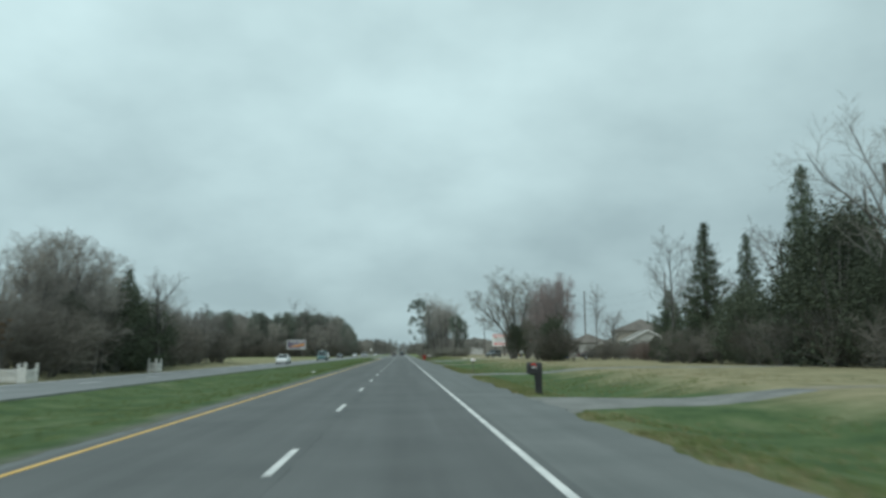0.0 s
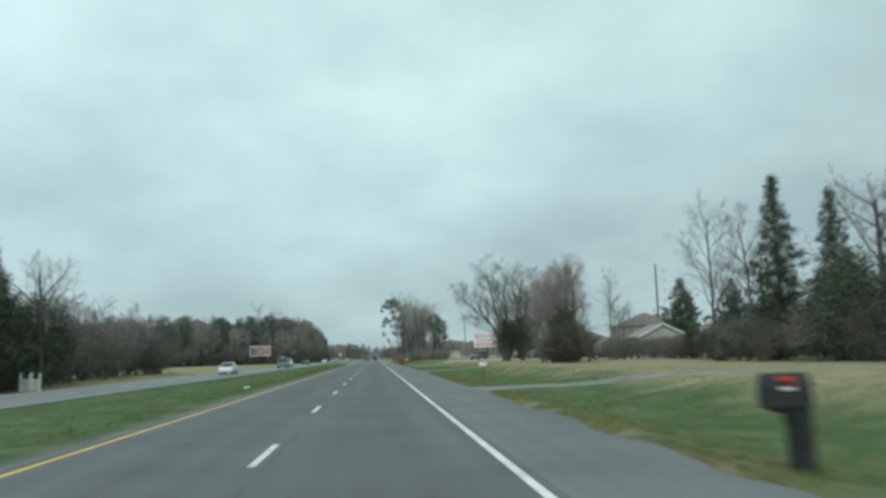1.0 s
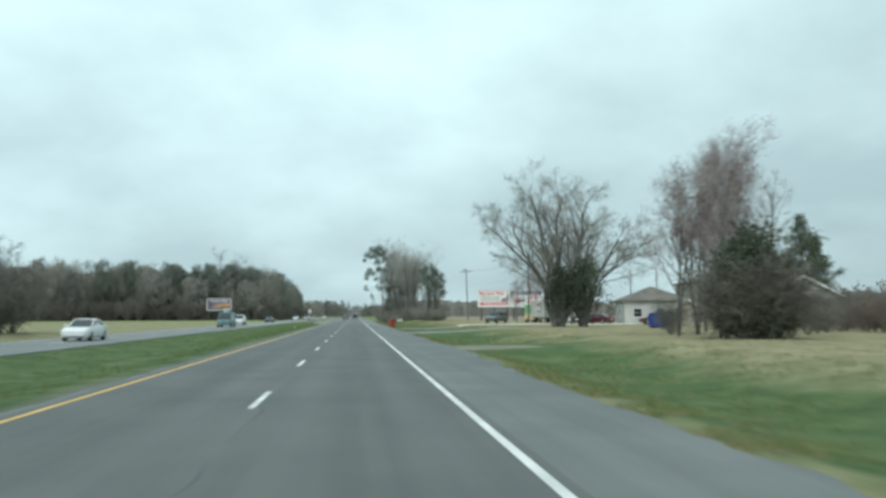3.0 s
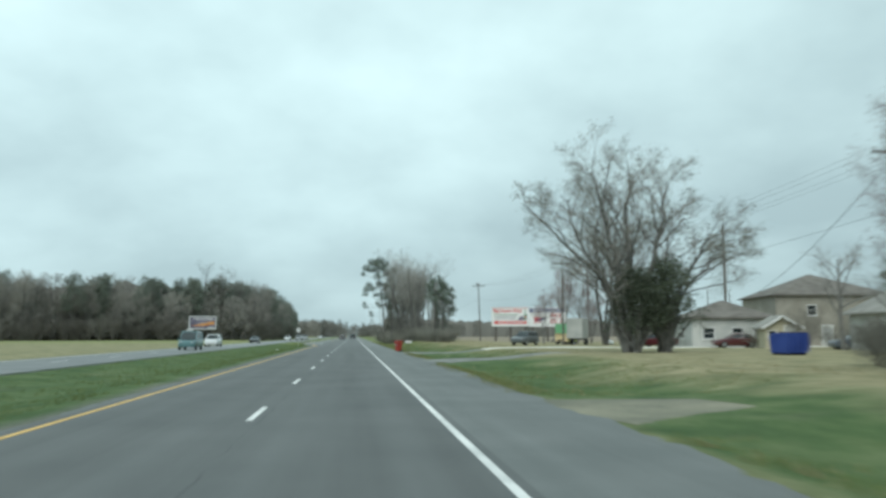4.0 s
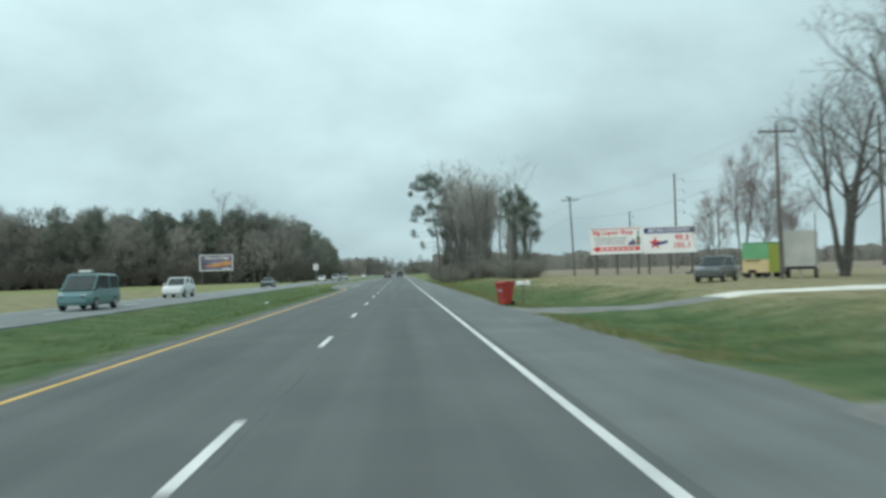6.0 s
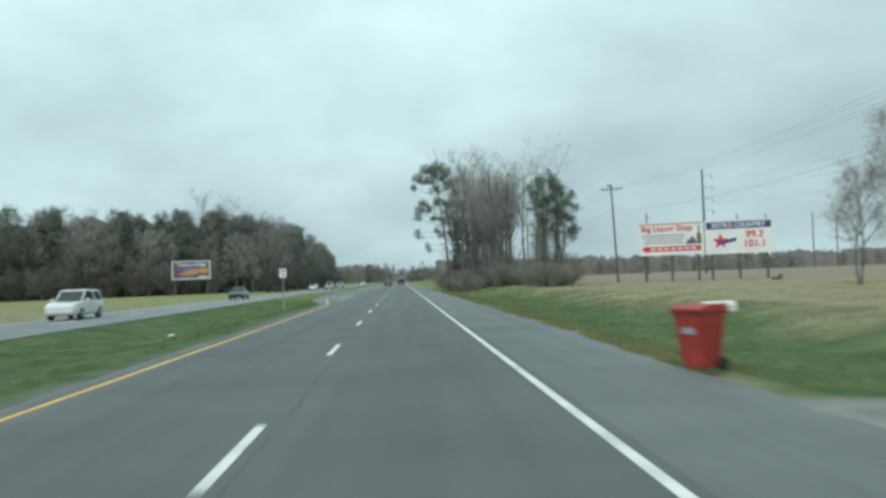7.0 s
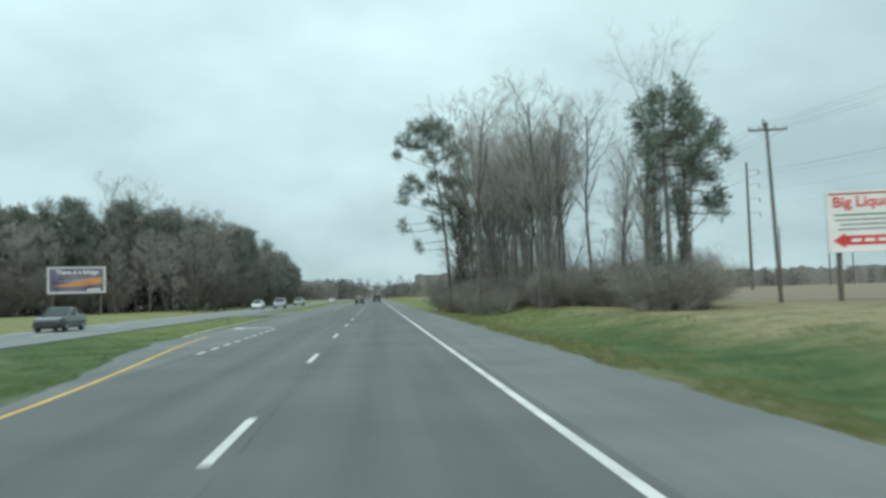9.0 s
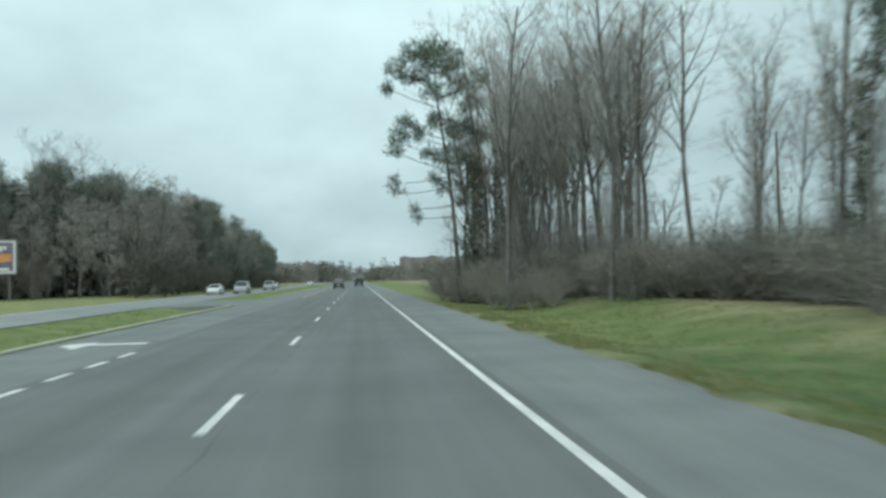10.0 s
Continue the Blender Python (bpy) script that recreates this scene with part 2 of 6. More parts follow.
YELLOW_PAINT = material("yellow_road_paint", (0.60, 0.375, 0.105), (0.74, 0.470, 0.150), 1.2, 0.7, bump=0.2, fine_scale=40.0, spread=0.15)
BARK = material("grey_bark", (0.098, 0.097, 0.090), (0.165, 0.162, 0.150), 2.0, 0.95, bump=0.6, fine_scale=14.0, spread=0.3, vary=0.25)
PINE_BARK = material("pine_bark", (0.092, 0.087, 0.080), (0.150, 0.140, 0.128), 2.0, 0.95, bump=0.7, fine_scale=10.0, spread=0.3, vary=0.2)
TWIG = material("grey_brown_twigs", (0.180, 0.176, 0.164), (0.262, 0.255, 0.238), 1.0, 0.95, fine_scale=5.0, vary=0.25)
# Lighter copy of TWIG; the veil of glare over the wood is in its colour.
WOOD_TWIG = material("veil_paled_wood_twigs", (0.275, 0.268, 0.248), (0.370, 0.358, 0.330), 1.0, 0.95, fine_scale=5.0, vary=0.2)
BUD_TWIG = material("budding_red_twigs", (0.225, 0.180, 0.175), (0.300, 0.245, 0.235), 1.0, 0.95, fine_scale=5.0, vary=0.15)
BUD = leaf_material("red_buds", (0.215, 0.175, 0.172), (0.285, 0.240, 0.232), 0.15)
RED_BRUSH = material("red_brown_hedge_twigs", (0.142, 0.112, 0.098), (0.205, 0.165, 0.145), 0.6, 0.95, fine_scale=5.0, vary=0.2)
DARK_BRUSH = material("dark_hedge_twigs", (0.112, 0.108, 0.094), (0.172, 0.162, 0.140), 0.6, 0.95, fine_scale=5.0, vary=0.25)
# Twigs paler than TWIG: haze and lit crowns are put into this colour.
FAR_TWIG = material("haze_paled_far_twigs", (0.230, 0.221, 0.200), (0.315, 0.301, 0.274), 0.25, 0.95, fine_scale=2.0, vary=0.2)
BRUSH = material("brown_brush", (0.195, 0.194, 0.168), (0.268, 0.264, 0.230), 0.6, 0.95, fine_scale=5.0, vary=0.2)
NEEDLE = leaf_material("pine_needles", (0.066, 0.092, 0.060), (0.125, 0.155, 0.098), 0.2)
# Pine needles lighter than NEEDLE, with haze put into their base colour.
PINE_NEEDLE = leaf_material("haze_paled_pine_needles", (0.114, 0.148, 0.120), (0.166, 0.202, 0.160), 0.15)
# Far needles paled: the haze of distance is put into the leaf colour.
FAR_NEEDLE = leaf_material("haze_paled_far_needles", (0.138, 0.166, 0.135), (0.195, 0.223, 0.182), 0.15)
DARK_LEAF = leaf_material("dark_evergreen_leaves", (0.062, 0.078, 0.054), (0.096, 0.114, 0.076), 0.2)
OLIVE_LEAF = leaf_material("olive_twig_leaves", (0.120, 0.125, 0.090), (0.190, 0.190, 0.145), 0.1)
# Ivy leaves set paler than DARK_LEAF, taking the glare veil into the colour.
IVY_LEAF = leaf_material("veil_paled_ivy_leaves", (0.098, 0.118, 0.088), (0.150, 0.168, 0.124), 0.2)
BROWN_LEAF = leaf_material("dry_brown_leaves", (0.110, 0.070, 0.040), (0.170, 0.110, 0.060), 0.2)
WOOD_POST = material("weathered_pole_wood", (0.095, 0.085, 0.075), (0.160, 0.145, 0.128), 1.5, 0.9, bump=0.5, fine_scale=18.0, spread=0.2)
STEEL = material("galvanised_steel", (0.30, 0.32, 0.33), (0.42, 0.44, 0.45), 2.0, 0.45, 0.8, spread=0.08)
WIRE = material("grey_cable", (0.10, 0.105, 0.11), (0.14, 0.145, 0.15), 1.0, 0.6)
CERAMIC = material("brown_insulator", (0.10, 0.07, 0.06), (0.14, 0.10, 0.085), 4.0, 0.3, spec=0.5)
BLACK = material("black_plastic", (0.018, 0.019, 0.020), (0.032, 0.033, 0.034), 3.0, 0.55, bump=0.1)
WHITE = material("white_painted_wood", (0.66, 0.67, 0.66), (0.80, 0.80, 0.78), 1.5, 0.6, bump=0.15, fine_scale=25.0, spread=0.06)
RED = material("red_plastic", (0.29, 0.036, 0.030), (0.39, 0.055, 0.044), 1.5, 0.5, bump=0.1)
RED_FLAG = material("red_flag_paint", (0.45, 0.03, 0.02), (0.58, 0.05, 0.03), 3.0, 0.5)
BLUE = material("blue_painted_steel", (0.020, 0.045, 0.210), (0.035, 0.070, 0.290), 1.0, 0.5, bump=0.15)
RUBBER = material("tyre_rubber", (0.020, 0.020, 0.021), (0.035, 0.035, 0.036), 5.0, 0.85, bump=0.3)
GLASS = material("tinted_window_glass", (0.020, 0.026, 0.028), (0.030, 0.038, 0.040), 2.0, 0.08, spec=0.6, spread=0.02)
LAMP_GLASS = material("headlight_glass", (0.55, 0.57, 0.58), (0.70, 0.72, 0.72), 6.0, 0.15, spec=0.6)
TAIL = material("red_tail_light", (0.30, 0.015, 0.012), (0.42, 0.025, 0.02), 6.0, 0.2, spec=0.6)
SHINGLE = material("grey_roof_shingles", (0.105, 0.108, 0.108), (0.170, 0.172, 0.168), 0.9, 0.9, bump=0.7, fine_scale=9.0, spread=0.18)
PALE_SHINGLE = material("pale_roof_shingles", (0.230, 0.222, 0.200), (0.310, 0.300, 0.275), 0.9, 0.9, bump=0.7, fine_scale=9.0, spread=0.15)
TAUPE_SIDING = material("taupe_siding", (0.255, 0.238, 0.200), (0.325, 0.305, 0.258), 0.7, 0.8, bump=0.3, fine_scale=7.0, spread=0.06)
BROWN_SHINGLE = material("brown_roof_shingles", (0.120, 0.108, 0.095), (0.180, 0.165, 0.145), 0.9, 0.9, bump=0.7, fine_scale=9.0, spread=0.18)
WHITE_SIDING = material("pale_siding", (0.40, 0.41, 0.39), (0.50, 0.50, 0.47), 0.7, 0.7, bump=0.3, fine_scale=7.0, spread=0.05)
CREAM_SIDING = material("cream_siding", (0.42, 0.385, 0.28), (0.52, 0.48, 0.36), 0.7, 0.75, bump=0.3, fine_scale=7.0, spread=0.05)
BRICK_RED = material("red_brick", (0.20, 0.075, 0.055), (0.29, 0.115, 0.085), 3.0, 0.9, bump=0.4, fine_scale=12.0, spread=0.15)
BOARD_WHITE = material("white_sign_vinyl", (0.70, 0.70, 0.69), (0.78, 0.78, 0.77), 0.4, 0.5, spread=0.02)
SIGN_RED = material("red_sign_print", (0.55, 0.045, 0.045), (0.64, 0.070, 0.065), 0.8, 0.5, spread=0.03)
SIGN_NAVY = material("navy_sign_print", (0.035, 0.050, 0.150), (0.050, 0.070, 0.190), 0.8, 0.5, spread=0.03)
SIGN_GREEN = material("green_sign_print", (0.05, 0.17, 0.09), (0.07, 0.22, 0.12), 0.8, 0.5, spread=0.03)
SIGN_GREY = material("grey_sign_print", (0.25, 0.26, 0.28), (0.33, 0.34, 0.36), 0.8, 0.5, spread=0.03)
SIGN_ORANGE = material("orange_sign_print", (0.52, 0.20, 0.07), (0.66, 0.34, 0.13), 0.5, 0.5, spread=0.06)
KERB = material("pale_kerb_concrete", (0.36, 0.36, 0.27), (0.46, 0.46, 0.35), 1.2, 0.9, bump=0.3, fine_scale=18.0)
SIGN_DUSK = material("dusk_blue_sign_print", (0.09, 0.085, 0.14), (0.22, 0.19, 0.26), 0.5, 0.5, spread=0.06)


def paint(name, a):
    return material(name, a, tuple(min(1, c * 1.12) for c in a), 1.0, 0.28, spec=0.5, coat=0.6, spread=0.03)


CAR_WHITE, CAR_SILVER, CAR_TEAL, CAR_GREY = paint("white_car_paint", (0.66, 0.68, 0.68)), paint("silver_car_paint", (0.34, 0.36, 0.37)), paint("teal_car_paint", (0.10, 0.20, 0.21)), paint("grey_car_paint", (0.085, 0.095, 0.10))
CAR_DARK, CAR_RED, CAR_BLUE = paint("dark_car_paint", (0.030, 0.033, 0.037)), paint("dark_red_car_paint", (0.080, 0.016, 0.018)), paint("blue_grey_car_paint", (0.10, 0.12, 0.15))
GREEN_BOX, YELLOW_BOX = paint("faded_green_paint", (0.14, 0.36, 0.18)), paint("faded_yellow_paint", (0.62, 0.48, 0.27))
LIME_BOX = paint("faded_lime_paint", (0.34, 0.40, 0.06))


# ---------------------------------------------------------------- building helpers
def mesh_from(name, verts, faces, mat_, smooth=False):
    me = bpy.data.meshes.new(name)
    me.from_pydata([tuple(v) for v in verts], [], [tuple(f) for f in faces])
    me.update()
    me.materials.append(mat_)
    if smooth:
        me.polygons.foreach_set("use_smooth", [True] * len(me.polygons))
    return me


def bm_mesh(name, bm, mat_, smooth=False):
    me = bpy.data.meshes.new(name)
    bmesh.ops.recalc_face_normals(bm, faces=bm.faces)
    bm.to_mesh(me)
    bm.free()
    me.materials.append(mat_)
    if smooth:
        me.polygons.foreach_set("use_smooth", [True] * len(me.polygons))
    return me


def part(name, data, parent, label="", m=None, mat_=None):
    """One mesh object under a thing or a part. data: a mesh, or a bmesh with mat_."""
    me = data if isinstance(data, bpy.types.Mesh) else bm_mesh(name, data, mat_)
    ob = new(name, me)
    ob.parent = parent
    if m is not None:
        ob.matrix_basis = m
    return tagged(ob, label)


def thing(name, m, label, category, group="", kind=""):
    ob = new(name)
    ob.empty_display_size = 0.2
    ob.matrix_basis = m
    return tagged(ob, label, category, group, kind)


def box(sx, sy, sz, x=0, y=0, z=0, bevel=0.0, m=None):
    """A box whose base is centred at x, y, z."""
    bm = bmesh.new()
    bmesh.ops.create_cube(bm, size=1, matrix=Matrix.Translation((x, y, z + sz / 2)) @ Matrix.Diagonal((sx, sy, sz, 1)))
    if bevel:
        bmesh.ops.bevel(bm, geom=bm.edges[:], offset=bevel, segments=2, affect="EDGES")
    if m is not None:
        bm.transform(m)
    return bm


def rod(r0, r1, h, sides=10, m=None, x=0, y=0, z=0):
    bm = bmesh.new()
    bmesh.ops.create_cone(bm, cap_ends=True, segments=sides, radius1=r0, radius2=r1, depth=h, matrix=Matrix.Translation((x, y, z + h / 2)))
    if m is not None:
        bm.transform(m)
    return bm


def joined(*bms):
    out = bmesh.new()
    for b in bms:
        me = bpy.data.meshes.new("tmp")
        b.to_mesh(me)
        b.free()
        out.from_mesh(me)
        bpy.data.meshes.remove(me)
    return out


def prism(outline, x0, x1):
    """An outline in y, z pushed from x0 to x1."""
    bm = bmesh.new()
    a = [bm.verts.new((x0, y, z)) for y, z in outline]
    b = [bm.verts.new((x1, y, z)) for y, z in outline]
    bm.faces.new(a)
    bm.faces.new(b[::-1])
    for i in range(len(a)):
        j = (i + 1) % len(a)
        bm.faces.new((a[j], a[i], b[i], b[j]))
    return bm


def smoothstep(a, b, x):
    t = min(1.0, max(0.0, (x - a) / (b - a)))
    return t * t * (3 - 2 * t)


def ground_z(x, y):
    """Height of the ground: roads at 0, shallow ditches beside them, lawns and fields a little higher."""
    n = noise.noise((x * 0.11, y * 0.05, 0.3)) * 0.10 + noise.noise((x * 0.5, y * 0.3, 4.3)) * 0.03
    if x > 4.6:
        z = -0.05 - 0.40 * smoothstep(5.0, 8.0, x) + 0.80 * smoothstep(9.0, 15.0, x)
        k = smoothstep(4.8, 7.0, x)
        for yc, half in DRIVES:
            if abs(y - yc) < half + 3:
                fill = 1 - smoothstep(half, half + 3, abs(y - yc))
                z = z * (1 - fill) + (-0.04 + 0.40 * smoothstep(9.0, 15.0, x)) * fill
    elif x > -5.95:
        return -0.12
    elif x > -14.6:
        lane = smoothstep(-9.4, -8.6, x) * smoothstep(222, 240, y)
        z = -0.04 - 0.22 * smoothstep(-6.9, -9.5, x) * (1 - smoothstep(-11.5, -14.2, x))
        z = z * (1 - lane) - 0.12 * lane
        k = smoothstep(-6.8, -8.5, x) * (1 - smoothstep(-12.5, -14.4, x)) * (1 - lane)
    elif x > -22.2:
        return -0.12
    else:
        z = -0.05 - 0.18 * smoothstep(-22.5, -25.0, x) + 0.35 * smoothstep(-26, -32, x)
        k = smoothstep(-22.6, -26, x)
    return z + n * k


DRIVES = [(28.0, 3.2), (62.0, 1.6), (112.3, 3.2), (147.0, 5.0), (172.5, 1.6)]


# ---------------------------------------------------------------- ground and roads
def spaced(*runs):
    out = []
    for a, b, step in runs:
        k = max(1, round((b - a) / step))
        out += [a + (b - a) * i / k for i in range(k)]
    return out + [runs[-1][1]]


GX = spaced((-3000, -600, 400), (-600, -120, 60), (-120, -40, 8), (-40, -27, 2), (-27, 20, 0.7), (20, 48, 2), (48, 140, 9), (140, 600, 60), (600, 3000, 400))
GY = spaced((-400, -40, 40), (-40, 0, 4), (0, 300, 1.7), (300, 420, 4), (420, 900, 30), (900, 4200, 300))
verts = [(x, y, ground_z(x, y)) for y in GY for x in GX]
nx = len(GX)
faces = [(j * nx + i, j * nx + i + 1, (j + 1) * nx + i + 1, (j + 1) * nx + i) for j in range(len(GY) - 1) for i in range(nx - 1)]
tagged(new("ground", mesh_from("ground", verts, faces, GRASS, True)), "flat winter grass, green verges and straw-coloured lawns", "ground", kind="structure")


def slab(name, edges, mat_, top, label, category="road", thick=0.3):
    """A paved strip: edges are rows of y, x of its left side, x of its right side."""
    v, f = [], []
    for y, a, b in edges:
        v += [(a, y, top), (b, y, top), (b, y, top - thick), (a, y, top - thick)]
    for i in range(len(edges) - 1):
        p, q = 4 * i, 4 * i + 4
        for k in range(4):
            f.append((p + k, p + (k + 1) % 4, q + (k + 1) % 4, q + k))
    f += [(3, 2, 1, 0), tuple(4 * (len(edges) - 1) + k for k in range(4))]
    bm = bmesh.new()
    vs = [bm.verts.new(c) for c in v]
    for c in f:
        bm.faces.new([vs[i] for i in c])
    ob = new(name, bm_mesh(name, bm, mat_))
    return tagged(ob, label, category, kind="structure")


def rough_edge(x, y, amount, seed):
    return x + amount * noise.noise((seed, y * 0.35, 1.7)) + 0.6 * amount * noise.noise((seed, y * 1.9, 7.7))


def shoulder_edge(y):
    return 4.58 + 0.52 * smoothstep(75, 115, y) - 0.38 * smoothstep(150, 175, y)


def turn_edge(y):
    return -5.95 - 2.85 * smoothstep(222, 246, y)


ys = spaced((-60, -6, 3), (-6, 330, 0.45), (330, 1600, 80))
slab("road", [(y, -5.75, 2.15) for y in spaced((-60, 1600, 60))], ASPHALT, 0.0, "worn dark grey asphalt carriageway with two lanes")
slab("right_shoulder", [(y, 2.15, rough_edge(shoulder_edge(y), y, 0.28, 2.0)) for y in ys], SHOULDER, -0.006, "paler grey paved shoulder with a ragged edge", "shoulder")
slab("left_shoulder", [(y, rough_edge(turn_edge(y), y, 0.22, 5.0), -5.75) for y in ys], SHOULDER, -0.006, "narrow paved shoulder and turn lane beside the median", "shoulder")
slab("opposite_road", [(y, rough_edge(-22.1, y, 0.2, 9.0), rough_edge(-14.6, y, 0.15, 12.0)) for y in ys], OPP_ASPHALT, 0.0, "pale grey asphalt carriageway of the opposite direction")
slab("median_crossing", [(y, -14.7, turn_edge(y) + 0.2) for y in spaced((294, 312, 3))], SHOULDER, 0.004, "paved gap across the grass median", "crossing", 0.35)


def stripe(name, pts, width, mat_, label, group=""):
    """Road paint along points x, y."""
    v = []
    for i, (x, y) in enumerate(pts):
        a, b = pts[max(0, i - 1)], pts[min(len(pts) - 1, i + 1)]
        d = Vector((b[0] - a[0], b[1] - a[1])).normalized()
        w = width / 2
        v += [(x - d.y * w, y + d.x * w, 0.006), (x + d.y * w, y - d.x * w, 0.006)]
    v += [(x, y, z - 0.011) for x, y, z in v]
    n = len(pts) * 2
    f = []
    for i in range(len(pts) - 1):
        p = 2 * i
        f += [(p, p + 1, p + 3, p + 2), (p + n, p + 2 + n, p + 3 + n, p + 1 + n), (p, p + 2, p + 2 + n, p + n), (p + 1, p + 1 + n, p + 3 + n, p + 3)]
    f += [(0, n, n + 1, 1), (n - 2, n - 1, 2 * n - 1, 2 * n - 2)]
    return tagged(new(name, mesh_from(name, v, f, mat_)), label, "road marking", group, "structure")


stripe("edge_line", [(1.93, y) for y in spaced((-60, 1500, 60))], 0.13, WHITE_PAINT, "solid white edge line painted along the shoulder")
stripe("yellow_line", [(-5.44 - 2.15 * smoothstep(220, 250, y), y) for y in spaced((-60, 215, 25), (215, 248, 2))], 0.12, YELLOW_PAINT, "solid yellow line that bends into the turn lane")
stripe("yellow_line", [(-5.44, y) for y in spaced((314, 1500, 80))], 0.12, YELLOW_PAINT, "solid yellow line along the far median")
stripe("opposite_edge_line", [(-21.4, y) for y in spaced((-60, 1500, 60))], 0.12, WHITE_PAINT, "faded white edge line of the opposite carriageway")
first = None
for k in range(-3, 60):
    y = 15.30 + 12.192 * k
    if first is None:
        first = stripe("lane_dash", [(-1.82, -3.05), (-1.82, -1.5), (-1.82, 0)], 0.125, WHITE_PAINT, "short white dash between the two lanes", "lane dashes")
        first.matrix_basis = pose(0, y, 0)
    else:
        copy_thing(first, pose(0, y, 0))
for k in range(22):
    copy_thing(first, pose(-16.45, 15.3 + 12.192 * k, 0))
first = None
for k in range(9):
    if first is None:
        first = stripe("turn_dash", [(-5.52, 0), (-5.52, 0.6), (-5.52, 1.15)], 0.14, WHITE_PAINT, "short white dash along the turn lane", "turn lane dashes")
        first.matrix_basis = pose(0, 236.5, 0)
    else:
        copy_thing(first, pose(0, 236.5 + 2.2 * k, 0))
def rise(y):
    return 0.1 + 0.9 * smoothstep(249, 259, y)


for ya, yb in ((249.5, 293.5), (312.5, 420)):
    bm = bmesh.new()
    rows = [[bm.verts.new((turn_edge(y) + dx, y, z)) for dx, z in ((0.02, -0.1), (0.02, 0.07 * rise(y)), (-0.02, 0.09 * rise(y)), (-0.16, 0.09 * rise(y)), (-0.18, -0.1))] for y in spaced((ya, yb, 3))]
    for p_, q_ in zip(rows, rows[1:]):
        for i in range(4):
            bm.faces.new((p_[i], p_[i + 1], q_[i + 1], q_[i]))
    bm.faces.new(rows[0])
    bm.faces.new(rows[-1][::-1])
    tagged(new("kerb", bm_mesh("kerb", bm, KERB)), "pale worn concrete kerb along the median grass", "kerb", kind="structure")
# turn arrow of the turn lane
bm = bmesh.new()
for quad in (((-7.7, 257.0), (-7.5, 257.0), (-7.5, 259.2), (-7.7, 259.2)), ((-7.5, 258.7), (-6.0, 258.7), (-6.0, 258.2), (-7.5, 258.2)), ((-8.2, 258.0), (-7.7, 257.4), (-7.7, 259.2), (-8.2, 258.6))):
    lo, hi = [bm.verts.new((x, y, -0.003)) for x, y in quad], [bm.verts.new((x, y, 0.006)) for x, y in quad]
    bm.faces.new(hi)
    for i in range(4):
        bm.faces.new((lo[i], lo[(i + 1) % 4], hi[(i + 1) % 4], hi[i]))
tagged(new("turn_arrow", bm_mesh("turn_arrow", bm, WHITE_PAINT)), "worn white turn arrow painted on asphalt", "road marking", kind="structure")


def driveway(name, pts, mat_, label, raised=0.035):
    """A drive laid over the ground: rows of x, y, half width."""
    v, f = [], []
    n = 7
    for i, (x, y, w) in enumerate(pts):
        a, b = pts[max(0, i - 1)], pts[min(len(pts) - 1, i + 1)]
        d = Vector((b[0] - a[0], b[1] - a[1])).normalized()
        for k in range(n):
            s = (2 * k / (n - 1) - 1) * w * (1 + 0.12 * noise.noise((x * 0.8, k, y * 0.2)))
            px, py = x - d.y * s, y + d.x * s
            v.append((px, py, max(ground_z(px, py), -0.05) + (raised if 0 < k < n - 1 else -0.06)))
    for i in range(len(pts) - 1):
        for k in range(n - 1):
            f.append((i * n + k, (i + 1) * n + k, (i + 1) * n + k + 1, i * n + k + 1))
    return tagged(new(name, mesh_from(name, v, f, mat_, True)), label, "driveway", kind="structure")


def run(a, b, wa, wb, step=1.0):
    k = max(2, int((Vector(b) - Vector(a)).length / step))
    return [(a[0] + (b[0] - a[0]) * i / k, a[1] + (b[1] - a[1]) * i / k, wa + (wb - wa) * i / k) for i in range(k + 1)]


driveway("driveway_1", run((4.3, 27.8), (8.5, 27.9), 4.6, 2.6, 0.7) + run((9.2, 27.9), (13.5, 28.2), 2.4, 1.3), GRAVEL, "grey gravel driveway crossing the verge")
driveway("driveway_7", run((12.8, 28.15), (46, 31), 1.25, 1.1), TAN_GRAVEL, "worn tan dirt track across the lawn", 0.012)
driveway("driveway_2", run((4.3, 62.0), (7.5, 62.0), 2.6, 1.5, 0.7) + run((8.2, 62), (44, 66), 1.4, 1.3), GRAVEL, "narrow grey gravel driveway across the lawn")
driveway("driveway_6", run((4.6, 111.8), (9.4, 113.2), 4.6, 1.6, 0.5), DIRT, "worn tan dirt pull-off beside the road", 0.010)
driveway("driveway_3", run((4.3, 146.0), (7.4, 148.0), 4.0, 2.2, 0.6) + run((8.0, 148.4), (15.5, 152.0), 2.1, 1.0), GRAVEL, "paved grey driveway apron widening to the road")
driveway("driveway_4", run((4.3, 172.4), (8.0, 172.4), 2.6, 1.5, 0.7) + run((8.7, 172.4), (13, 172.6), 1.4, 1.2, 0.7), GRAVEL, "grey gravel end of a long driveway")
driveway("driveway_5", run((12.6, 172.55), (22, 174.5), 1.25, 2.6, 0.7) + run((23, 174.8), (75, 184), 2.7, 3.0), WHITE_GRAVEL, "bright white shell gravel driveway to the houses", 0.05)


